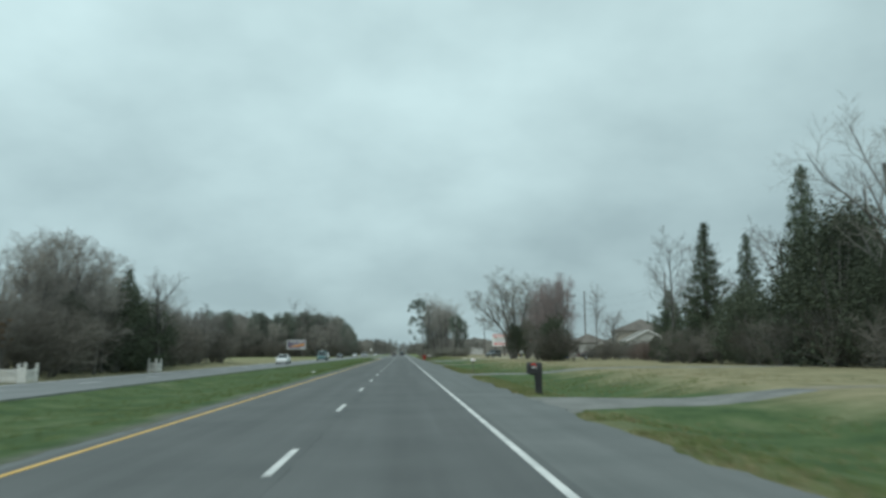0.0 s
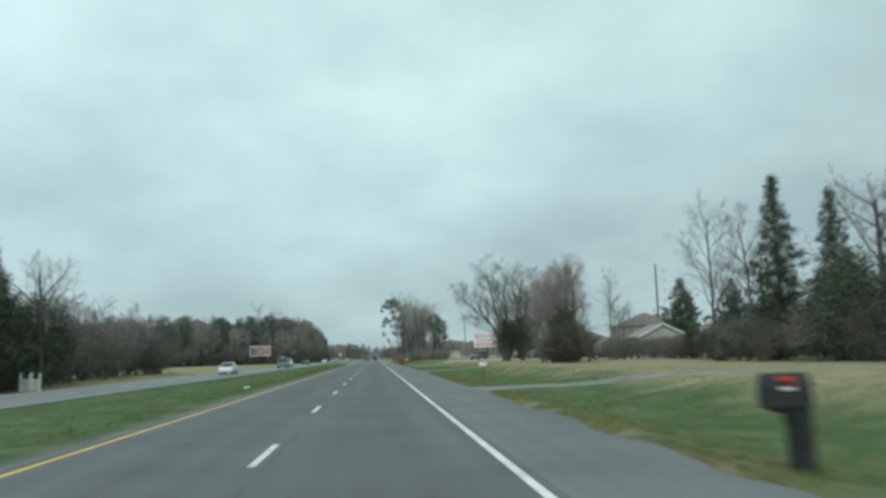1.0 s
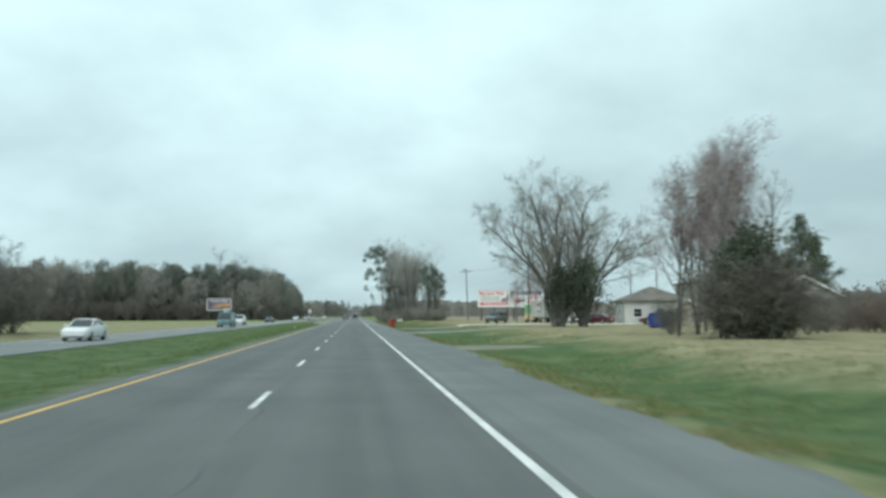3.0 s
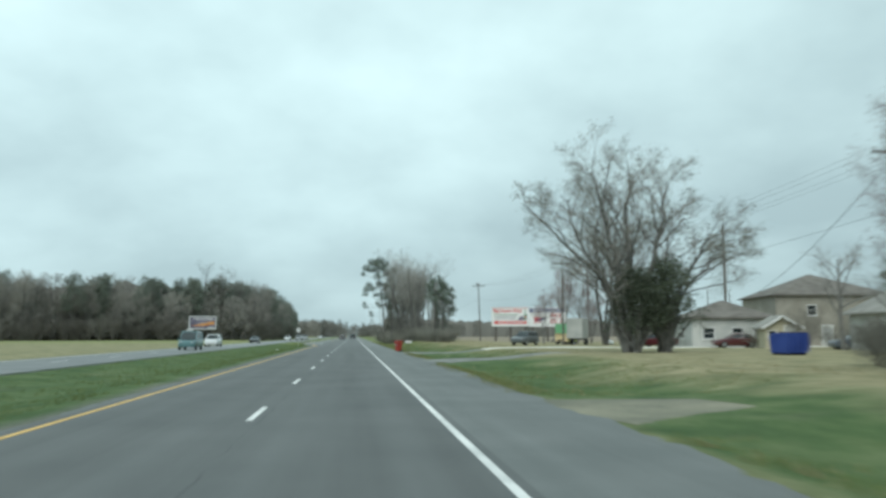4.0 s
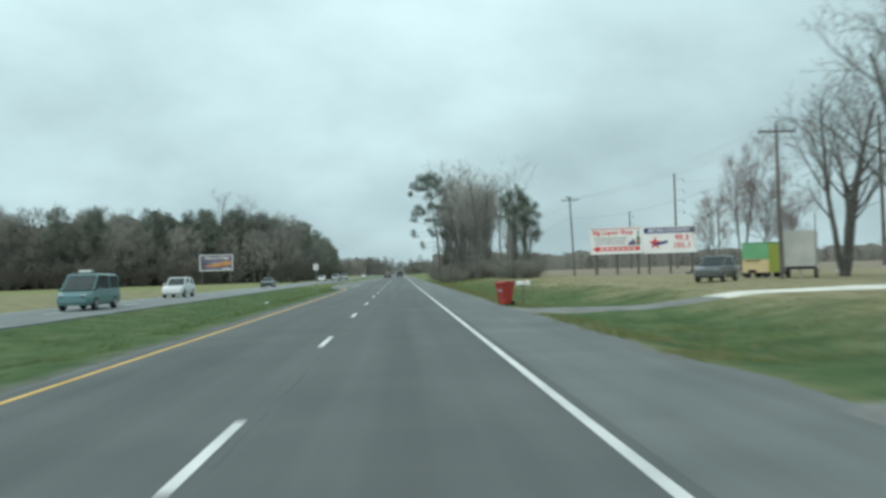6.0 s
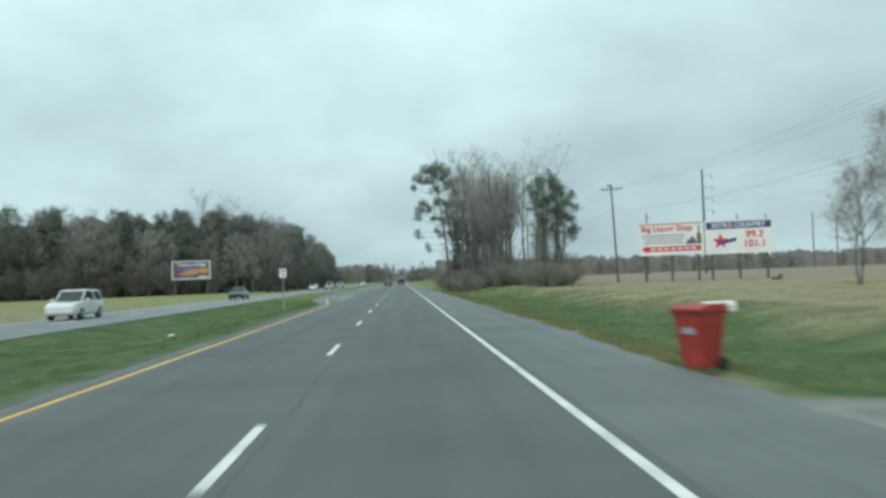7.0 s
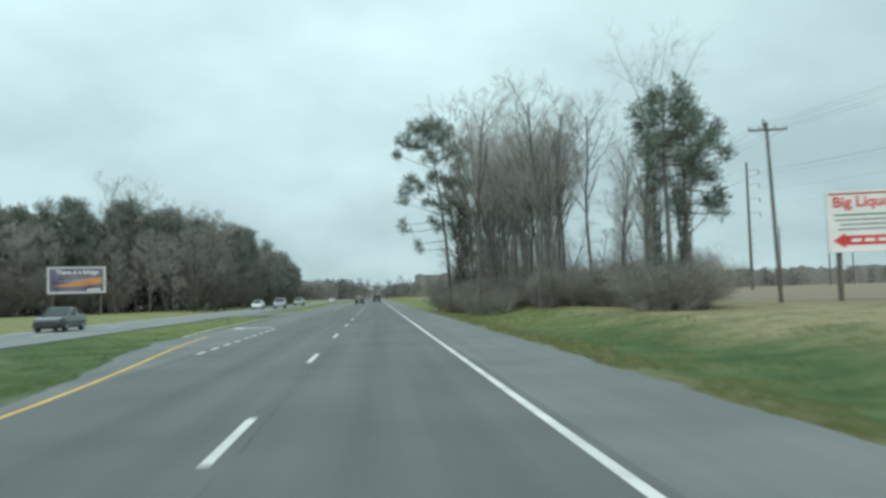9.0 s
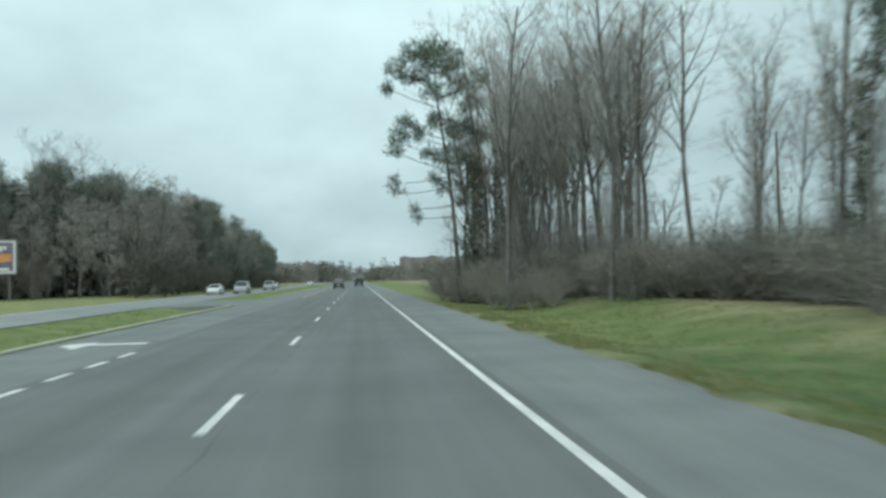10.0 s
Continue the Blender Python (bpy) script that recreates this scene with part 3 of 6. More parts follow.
# ---------------------------------------------------------------- plants
def tubes_mesh(name, lines, mat_, sides, pointed=False):
    """Tapered tubes along polylines: rows of points and radii, in one mesh. pointed: each ends in a tip."""
    v, f = [], []
    for pts, radii in lines:
        n = sides if radii[0] > 0.05 else min(sides, 5 if radii[0] > 0.02 else 3)
        d0 = (pts[-1] - pts[0]).normalized()
        u = d0.orthogonal().normalized()
        w = d0.cross(u)
        base, last = len(v), len(pts) - 1
        for i, (p, r) in enumerate(zip(pts, radii)):
            if pointed and i == last:
                v.append(tuple(p))
                break
            for k in range(n):
                t = 2 * math.pi * k / n
                q = p + (u * math.cos(t) + w * math.sin(t)) * r
                v.append((q.x, q.y, q.z))
        for i in range(last):
            for k in range(n):
                t, b = base + i * n + k, base + i * n + (k + 1) % n
                if pointed and i == last - 1:
                    f.append((t, b, base + last * n))
                else:
                    f.append((t, b, b + n, t + n))
    return mesh_from(name, v, f, mat_, sides > 3)


def grow(rng, p, d, length, r, level, out, plan):
    """One branch and all that springs from it. plan: for each level: children, where they begin, angle, length share, wander, upward pull."""
    kids, begin, angle, share, wander, pull = plan[level]
    left = len(plan) - level
    k = 1 if left == 1 else 2 if left == 2 else (7, 4, 3, 2)[min(level, 3)]
    pts, radii = [p.copy()], [r]
    q, way = p.copy(), d.normalized()
    tip = 0.30 if level < len(plan) - 1 else 0.5
    for i in range(k):
        way = (way + Vector((rng.gauss(0, wander), rng.gauss(0, wander), rng.gauss(0, wander) + pull))).normalized()
        q = q + way * (length / k)
        pts.append(q.copy())
        radii.append(r * (1 - (1 - tip) * (i + 1) / k))
    out.append((level, pts, radii))
    if level + 1 >= len(plan):
        return
    turn = rng.random() * 6.28
    for c in range(kids):
        s = begin + (1 - begin) * (c + rng.random() * 0.8) / kids
        i = min(k - 1, int(s * k))
        at = pts[i].lerp(pts[i + 1], s * k - i)
        along = (pts[i + 1] - pts[i]).normalized()
        turn += 2.4 + rng.gauss(0, 0.5)
        side = (along.orthogonal().normalized()).copy()
        side.rotate(Matrix.Rotation(turn, 3, along).to_quaternion())
        a = radians(angle) * rng.uniform(0.75, 1.25)
        nd = along * math.cos(a) + side * math.sin(a)
        rr = (radii[i] + (radii[i + 1] - radii[i]) * (s * k - i)) * rng.uniform(0.45, 0.62)
        grow(rng, at, nd, length * share * rng.uniform(0.7, 1.2) * (1.15 - 0.55 * s), rr, level + 1, out, plan)


def tree_meshes(name, seed, height, plan, trunk_r, bark, twig, stems=1, lean=0.0, thick=0.012, wood_levels=2):
    rng = random.Random(seed)
    out = []
    for s in range(stems):
        a = 6.28 * (s + rng.random() * 0.5) / stems
        k = lean * rng.uniform(0.5, 1.25) if stems > 1 else lean * 0.3
        off = 0.25 * trunk_r * (stems > 1)
        grow(rng, Vector((math.cos(a) * off, math.sin(a) * off, -0.15)), Vector((math.cos(a) * k, math.sin(a) * k, 1)), height * rng.uniform(0.66, 0.8), trunk_r * (1.0 if stems == 1 else 0.62), 0, out, plan)
    for _, pts, radii in out:
        radii[:] = [max(x, thick) for x in radii]
    wood = [(p, r) for lv, p, r in out if lv < wood_levels]
    fine_ = [(p, r) for lv, p, r in out if lv >= wood_levels]
    ends = [p[-1] for lv, p, r in out if lv >= len(plan) - 2]
    return tubes_mesh(name + "_trunk", wood, bark, {"scrub": 3, "far": 5}.get(name, 7)), tubes_mesh(name + "_twigs", fine_, twig, 3, True), ends


def shaped_tree(name, seed, limbs, plan, bark, twig, thick=0.008, wood_levels=2):
    """A tree of given main limbs: rows of points and radius; all finer wood grows from them."""
    rng = random.Random(seed)
    out = []
    for pts, r in limbs:
        pts = [Vector(q) for q in pts]
        line = []
        for i in range(len(pts) - 1):
            p0, p1, p2, p3 = pts[max(0, i - 1)], pts[i], pts[i + 1], pts[min(len(pts) - 1, i + 2)]
            for k in range(3):
                u = k / 3
                line.append(0.5 * (2 * p1 + (p2 - p0) * u + (2 * p0 - 5 * p1 + 4 * p2 - p3) * u * u + (3 * p1 - p0 - 3 * p2 + p3) * u ** 3))
        line.append(pts[-1])
        line = [q + Vector((rng.gauss(0, 0.10), rng.gauss(0, 0.10), 0)) * (i > 1) for i, q in enumerate(line)]
        n = len(line) - 1
        radii = [r * (1 - 0.85 * i / n) for i in range(n + 1)]
        out.append((0, line, radii))
        kids, begin, angle, share, _, _ = plan[0]
        length = sum((b - a).length for a, b in zip(line, line[1:]))
        turn = rng.random() * 6.28
        for c in range(kids):
            s = begin + (1 - begin) * (c + rng.random() * 0.8) / kids
            i = min(n - 1, int(s * n))
            along = (line[i + 1] - line[i]).normalized()
            turn += 2.4 + rng.gauss(0, 0.5)
            side = along.orthogonal().normalized()
            side.rotate(Matrix.Rotation(turn, 3, along).to_quaternion())
            a = radians(angle) * rng.uniform(0.75, 1.25)
            grow(rng, line[i].lerp(line[i + 1], s * n - i), along * math.cos(a) + side * math.sin(a), length * share * rng.uniform(0.7, 1.2) * (1.2 - 0.5 * s), radii[i] * rng.uniform(0.4, 0.6), 1, out, plan)
    for _, _, radii in out:
        radii[:] = [max(x, thick) for x in radii]
    ends = [p[-1] for lv, p, r in out if lv >= len(plan) - 2]
    return tubes_mesh(name + "_trunk", [(p, r) for lv, p, r in out if lv < wood_levels], bark, 8), tubes_mesh(name + "_twigs", [(p, r) for lv, p, r in out if lv >= wood_levels], twig, 3, True), ends


def scatter_leaves(name, spots, rng, count, size, reach, mat_, droop=0.0, aspect=0.35):
    """Small pointed leaves or needle sprays round the spots, as one mesh of many islands."""
    v, f = [], []
    for c in spots:
        for _ in range(count):
            o = Vector((rng.gauss(0, 1), rng.gauss(0, 1), rng.gauss(0, 1)))
            d = (o.normalized() + Vector((0, 0, -droop))).normalized()
            q = c + o * reach * 0.5
            w = d.orthogonal()
            w.rotate(Matrix.Rotation(rng.random() * 6.28, 3, d).to_quaternion())
            s = size * rng.uniform(0.6, 1.35)
            a, b = q - w * s * aspect, q + w * s * aspect
            e = q + d * s + w.cross(d) * s * 0.15
            g = q - d * s * 0.5
            i = len(v)
            v += [tuple(a), tuple(g), tuple(b), tuple(e)]
            f.append((i, i + 1, i + 2, i + 3))
    return mesh_from(name, v, f, mat_)


BROAD = [(10, 0.30, 44, 0.62, 0.07, 0.03), (7, 0.25, 38, 0.55, 0.10, 0.03), (6, 0.2, 38, 0.55, 0.12, 0.03), (7, 0.12, 42, 0.60, 0.14, 0.02), (0, 0, 0, 0, 0.15, 0.02)]
TALL = [(16, 0.40, 30, 0.30, 0.035, 0.02), (5, 0.25, 36, 0.55, 0.10, 0.06), (5, 0.2, 38, 0.58, 0.12, 0.03), (5, 0.15, 40, 0.55, 0.14, 0.02), (0, 0, 0, 0, 0.15, 0.02)]
THIN = [(14, 0.16, 36, 0.30, 0.05, 0.03), (7, 0.2, 38, 0.55, 0.12, 0.05), (8, 0.12, 42, 0.62, 0.14, 0.02), (0, 0, 0, 0, 0.15, 0.02)]
WOODY = [(13, 0.42, 31, 0.33, 0.05, 0.05), (6, 0.25, 36, 0.52, 0.11, 0.06), (5, 0.2, 38, 0.58, 0.13, 0.05), (7, 0.08, 44, 0.68, 0.15, 0.03), (0, 0, 0, 0, 0.15, 0.03)]
GARDEN = [(17, 0.24, 40, 0.36, 0.05, 0.05), (6, 0.25, 38, 0.52, 0.11, 0.06), (5, 0.2, 38, 0.58, 0.13, 0.05), (8, 0.08, 44, 0.66, 0.15, 0.03), (0, 0, 0, 0, 0.15, 0.03)]
FORKED = [(9, 0.34, 20, 0.55, 0.04, 0.04), (7, 0.35, 32, 0.45, 0.08, 0.06), (5, 0.2, 38, 0.58, 0.12, 0.03), (5, 0.15, 40, 0.55, 0.14, 0.02), (0, 0, 0, 0, 0.15, 0.02)]
MULTI = [(7, 0.30, 34, 0.55, 0.06, 0.03), (5, 0.25, 38, 0.55, 0.10, 0.03), (5, 0.2, 40, 0.55, 0.12, 0.03), (5, 0.15, 42, 0.55, 0.14, 0.02), (0, 0, 0, 0, 0.15, 0.02)]
GREAT = [(11, 0.30, 36, 0.30, 0.07, 0.03), (6, 0.25, 38, 0.52, 0.12, 0.04), (6, 0.2, 40, 0.58, 0.14, 0.03), (6, 0.1, 44, 0.62, 0.15, 0.02), (0, 0, 0, 0, 0.15, 0.02)]
GREAT_LIMBS = [([(-0.3, 0, -0.2), (-1.0, 0, 3), (-1.8, 0.3, 6), (-4.3, 0.8, 9), (-7.4, 0.5, 12.4)], 0.24), ([(-0.2, -0.2, -0.2), (-0.6, -0.2, 4), (-1.2, -0.5, 8), (-2.0, -0.5, 12), (-2.5, 0, 15.2)], 0.30),
               ([(0, 0.2, -0.2), (0.2, 0.3, 5), (0.4, 0.6, 9), (0.3, 1, 12.5), (0.8, 1.2, 15.4)], 0.30), ([(0.3, 0, -0.2), (1.2, -0.3, 5), (2.0, -0.5, 9), (2.5, -0.4, 12), (3.2, 0, 14.6)], 0.27),
               ([(-0.2, 0, -0.2), (-0.9, -0.6, 3.5), (-2.6, -1, 7), (-4.2, -1.2, 10), (-4.8, -1, 12.6)], 0.20), ([(0, 0.3, -0.2), (0.1, 1.6, 6), (-0.5, 2.6, 10), (-1.0, 3.2, 13.5)], 0.22)]
SIDE_LIMBS = [([(0, 0, -0.2), (1.2, 0.2, 3.5), (2.9, 0.4, 6), (4.6, 0.4, 7.8), (6.0, 0.6, 8.2)], 0.18), ([(0.1, 0, -0.2), (1.0, 0, 4), (2.4, -0.2, 7.0), (3.6, -0.4, 9.2), (5.0, -0.4, 9.6)], 0.18), ([(-0.1, 0.1, -0.2), (0.2, 0.6, 4), (0.9, 1.0, 8), (1.6, 1.2, 11.0)], 0.17)]
BUDDY = [(10, 0.30, 34, 0.46, 0.06, 0.03), (6, 0.25, 36, 0.55, 0.10, 0.04), (5, 0.2, 38, 0.55, 0.12, 0.03), (5, 0.15, 40, 0.55, 0.14, 0.02), (0, 0, 0, 0, 0.15, 0.02)]
FAR = [(14, 0.22, 38, 0.42, 0.05, 0.04), (7, 0.25, 38, 0.58, 0.12, 0.05), (6, 0.2, 40, 0.6, 0.14, 0.04), (6, 0.1, 42, 0.6, 0.15, 0.02), (0, 0, 0, 0, 0.15, 0.02)]
SCRUB = [(6, 0.10, 36, 0.62, 0.10, 0.0), (5, 0.12, 40, 0.62, 0.14, 0.0), (5, 0.1, 44, 0.66, 0.16, 0.0), (0, 0, 0, 0, 0.18, 0.0)]

KIT = {
    "broad": [tree_meshes("broad", 11 + s, 15, BROAD, 0.30, BARK, TWIG, thick=0.007) for s in range(2)],
    "tall": [tree_meshes("tall", 21 + s, 27, (TALL, TALL, FORKED)[s], (0.24, 0.19, 0.21)[s], BARK, TWIG, thick=0.013) for s in range(3)],
    "vined": [tree_meshes("vined", 221 + s, 27, (WOODY, FORKED)[s % 2], (0.24, 0.20, 0.22)[s % 3], BARK, WOOD_TWIG, thick=0.007) for s in range(4)],
    "woody": [tree_meshes("woody", 241 + s, 27, (WOODY, WOODY, FORKED)[s % 3], (0.20, 0.16, 0.23, 0.18, 0.15, 0.21)[s], BARK, WOOD_TWIG, thick=0.007) for s in range(6)],
    "ivied": [tree_meshes("ivied", 281 + s, 24, THIN, 0.20, BARK, WOOD_TWIG, thick=0.008) for s in range(2)],
    "garden": [tree_meshes("garden", 261 + s, 27, (GARDEN, FORKED)[s % 2], 0.25, BARK, TWIG, thick=0.009) for s in range(3)],
    "sapling": [tree_meshes("sapling", 131 + s, 11, THIN, 0.06, BARK, FAR_TWIG, thick=0.007) for s in range(3)],
    "multi": [shaped_tree("multi", 35, GREAT_LIMBS, GREAT, BARK, FAR_TWIG), shaped_tree("multi", 36, SIDE_LIMBS, GREAT, BARK, FAR_TWIG)],
    "multi_small": [tree_meshes("multi_small", 37 + s, 15, MULTI, 0.34, BARK, TWIG, stems=4, lean=0.32, thick=0.010) for s in range(2)],
    "budding": [tree_meshes("budding", 41 + s, 14, BUDDY, 0.22, BARK, BUD_TWIG, stems=2, lean=0.16, thick=0.011) for s in range(2)],
    "far": [tree_meshes("far", 51 + s, 16, FAR, 0.20, BARK, TWIG, thick=0.012) for s in range(4)],
    "hedge": [tree_meshes("scrub", 65 + s, 5, SCRUB, 0.07, DARK_BRUSH, DARK_BRUSH, stems=9, lean=0.6, thick=0.012) for s in range(3)],
    "red_hedge": [tree_meshes("scrub", 68 + s, 5, SCRUB, 0.06, RED_BRUSH, RED_BRUSH, stems=9, lean=0.55, thick=0.010) for s in range(2)],
    "dull": [tree_meshes("far", 55 + s, 16, FAR, 0.20, BARK, FAR_TWIG, thick=0.014) for s in range(4)],
    "scrub": [tree_meshes("scrub", 61 + s, 5, SCRUB, 0.07, BRUSH, BRUSH, stems=9, lean=0.65, thick=0.008) for s in range(4)],
}
LABELS = {
    "broad": ("bare_tree", "bare grey deciduous tree with a spreading crown"), "tall": ("bare_tree", "tall slender leafless tree with grey bark"), "sapling": ("sapling", "thin leafless sapling between taller trees"),
    "multi": ("multi_stem_tree", "large leafless tree with many stems rising from one base"), "multi_small": ("multi_stem_tree", "leafless tree with several upright grey stems"),
    "budding": ("budding_tree", "leafless tree with a haze of reddish buds"), "far": ("bare_tree", "leafless grey-brown tree at the edge of the wood"),
    "vined": ("bare_tree", "tall leafless tree with its trunk wrapped in dry vines"), "woody": ("bare_tree", "tall leafless tree with a fine twiggy crown"), "ivied": ("bare_tree", "leafless tree with its trunk clad in dull green ivy"), "garden": ("bare_tree", "tall dark leafless tree behind the lawn"),
    "hedge": ("shrub", "dense dark brown hedge shrub"), "red_hedge": ("shrub", "reddish-brown leafless hedge shrub"), "dull": ("bare_tree", "leafless brown-grey tree with a dull twiggy crown"),
    "scrub": ("shrub", "bare brown brushy shrub at the trees' feet"),
}
for k in range(2):
    rng = random.Random(900 + k)
    ends = KIT["budding"][k][2]
    KIT["budding"][k] = (*KIT["budding"][k][:2], scatter_leaves("buds", [e for e in ends if rng.random() < 0.6], rng, 5, 0.058, 0.45, BUD))
rng = random.Random(950)
for k in range(2):
    KIT["multi"][k] = (*KIT["multi"][k][:2], scatter_leaves("leaf_clumps", [e for e in KIT["multi"][k][2] if rng.random() < 0.16], rng, 4, 0.07, 0.35, OLIVE_LEAF))


def vines(seed):
    """Dry vines and side shoots that wrap a trunk, wide at the foot and thinning upwards."""
    rng = random.Random(seed)
    top, lines = rng.uniform(9.0, 15.0), []
    for _ in range(2200):
        u = rng.random() ** 1.25
        a, z = rng.random() * 6.28, top * u
        r = (1.25 * (1 - u) ** 1.1 + 0.25) * rng.uniform(0.1, 1.0)
        q = Vector((math.cos(a) * r, math.sin(a) * r, z))
        d = Vector((rng.gauss(0, 0.5) + math.cos(a) * 0.4, rng.gauss(0, 0.5) + math.sin(a) * 0.4, rng.uniform(-0.3, 0.9)))
        mid = q + d * 0.34
        lines.append(([q, mid, mid + Vector((rng.gauss(0, 0.22), rng.gauss(0, 0.22), rng.uniform(-0.25, 0.3)))], [0.013, 0.010, 0.006]))
    return tubes_mesh("vines", lines, FAR_TWIG, 3, True)


for k in range(4):
    KIT["vined"][k] = (*KIT["vined"][k][:2], vines(300 + k))


for k in range(2):
    rng = random.Random(330 + k)
    sheath = []
    for _ in range(620):
        u, a = rng.random() ** 1.1, rng.random() * 6.28
        r = (1.5 * (1 - u) + 0.45) * rng.uniform(0.2, 1.0) * (0.7 + 0.6 * abs(noise.noise((a, u * 6.0, k * 9.0))))
        if noise.noise((math.cos(a) * 1.4, math.sin(a) * 1.4 + k * 7, u * 7.0)) > -0.12:
            sheath.append(Vector((math.cos(a) * r, math.sin(a) * r, 0.2 + 14.5 * u)))
    KIT["ivied"][k] = (*KIT["ivied"][k][:2], scatter_leaves("ivy", sheath, rng, 9, 0.13, 0.34, IVY_LEAF, 0.2, 0.5))


def plant(kind, x, y, scale=1.0, turn=None, pick=0, group="", z=None, lean=(0, 0), narrow=1.0):
    data = KIT[kind][pick % len(KIT[kind])]
    name, label = LABELS[kind]
    a = (x * 57.3 + y * 31.7) % 360 if turn is None else turn
    m = pose(x, y, ground_z(x, y) if z is None else z, lean[0], lean[1], a) @ Matrix.Diagonal((scale * narrow, scale * narrow, scale, 1))
    t = new(name, data[0])
    t.matrix_basis = m
    tagged(t, label, "shrub" if name == "shrub" else "tree", group)
    part("crown", data[1], t)
    if len(data) > 2 and isinstance(data[2], bpy.types.Mesh):
        nm, lb = {"budding": ("bud_crown", "reddish bud haze"), "vined": ("vines", "dry grey-brown vines"), "ivied": ("ivy", "dull green ivy leaves")}.get(kind, ("leaf_crown", "small olive leaf clumps"))
        part(nm, data[2], t, lb)
    return t


def pine_meshes(seed, height, begin=0.5, per=7, needles=34, size=0.26, limbs=26):
    """A tall pine: bare trunk, limbs in the upper half, clumps of needles at their ends."""
    rng = random.Random(seed)
    trunk, spots = [], []
    pts = [Vector((0, 0, -0.2))]
    for i in range(8):
        pts.append(pts[-1] + Vector((rng.gauss(0, 0.12), rng.gauss(0, 0.12), height / 8)))
    trunk.append((pts, [0.24 * (1 - 0.8 * i / 8) for i in range(9)]))
    for k in range(limbs):
        s = begin + (1 - begin) * (k + rng.random()) / limbs
        i = min(7, int(s * 8))
        at = pts[i].lerp(pts[i + 1], s * 8 - i)
        ln = height * 0.17 * (1.15 - 0.8 * abs(s - 0.68) / 0.32) * rng.uniform(0.5, 1.25)
        a = rng.random() * 6.28
        d = Vector((math.cos(a), math.sin(a), rng.uniform(-0.05, 0.5)))
        mid = at + d * ln * 0.55 + Vector((0, 0, -0.1))
        end = at + d * ln + Vector((0, 0, 0.3))
        trunk.append(([at, mid, end], [0.07, 0.045, 0.02]))
        for _ in range(per):
            b = end + Vector((rng.gauss(0, 0.40), rng.gauss(0, 0.40), rng.gauss(0.1, 0.22)))
            trunk.append(([mid.lerp(end, 0.4), b], [0.02, 0.012]))
            spots.append(b)
    spots += [pts[-1] + Vector((rng.gauss(0, 0.6), rng.gauss(0, 0.6), rng.gauss(0, 0.5))) for _ in range(8)]
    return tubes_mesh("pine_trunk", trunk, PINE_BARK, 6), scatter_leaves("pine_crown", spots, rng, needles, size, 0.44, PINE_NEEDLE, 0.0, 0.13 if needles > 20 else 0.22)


def clump_pine_meshes(seed, trunk_pts, girth, clumps, tufts_=15, needles=40, size=0.20, mat_=None):
    """A pine whose needles stand in separate rounded clumps: trunk points; clumps as rows of x, y, z, spread, flatness."""
    rng = random.Random(seed)
    pts = [Vector(q) for q in trunk_pts]
    wood, spots = [(pts, [girth * (1 - 0.78 * i / (len(pts) - 1)) for i in range(len(pts))])], []
    for x, y, z, r, fl in clumps:
        c = Vector((x, y, z))
        low = z - (0.35 if z > 11 else -0.25) * math.hypot(x - pts[-1].x, y - pts[-1].y) - 0.3
        i = max(0, min(len(pts) - 2, sum(q.z < low for q in pts) - 1))
        u = min(1.0, max(0.0, (low - pts[i].z) / (pts[i + 1].z - pts[i].z)))
        at = pts[i].lerp(pts[i + 1], u)
        mid = at.lerp(c, 0.55) + Vector((0, 0, -0.15 * r))
        wood.append(([at, mid, c], [0.042, 0.03, 0.02]))
        for _ in range(max(5, int(tufts_ * r * r))):
            o = Vector((rng.gauss(0, 1), rng.gauss(0, 1), rng.gauss(0, 1))).normalized() * r * rng.uniform(0.35, 1.0)
            b = c + Vector((o.x, o.y, o.z * fl + 0.1))
            wood.append(([c.lerp(mid, 0.2 * rng.random()), b], [0.022, 0.010]))
            spots.append(b)
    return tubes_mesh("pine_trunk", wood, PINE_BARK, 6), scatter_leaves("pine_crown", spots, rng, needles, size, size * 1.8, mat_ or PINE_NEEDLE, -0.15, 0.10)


def crown_clumps(seed, axis, z0, z1, wide, count, big=1.0):
    """Clumps for a high pine crown, rounded on top, with long flat boughs below."""
    rng = random.Random(seed)
    rows = []
    for k in range(count):
        s = (k + rng.random()) / count
        prof = wide * math.sin(math.pi * (0.22 + 0.68 * s)) ** 0.6 * (1 - 0.35 * s * s)
        a, rr = k * 2.4 + rng.gauss(0, 0.5), prof * rng.uniform(0.3, 1.0) ** 0.7
        rows.append((axis[0] + math.cos(a) * rr, axis[1] + math.sin(a) * rr, z0 + (z1 - z0) * s, rng.uniform(0.45, 0.78) * big, 0.5 if s < 0.4 else 0.85))
    return rows


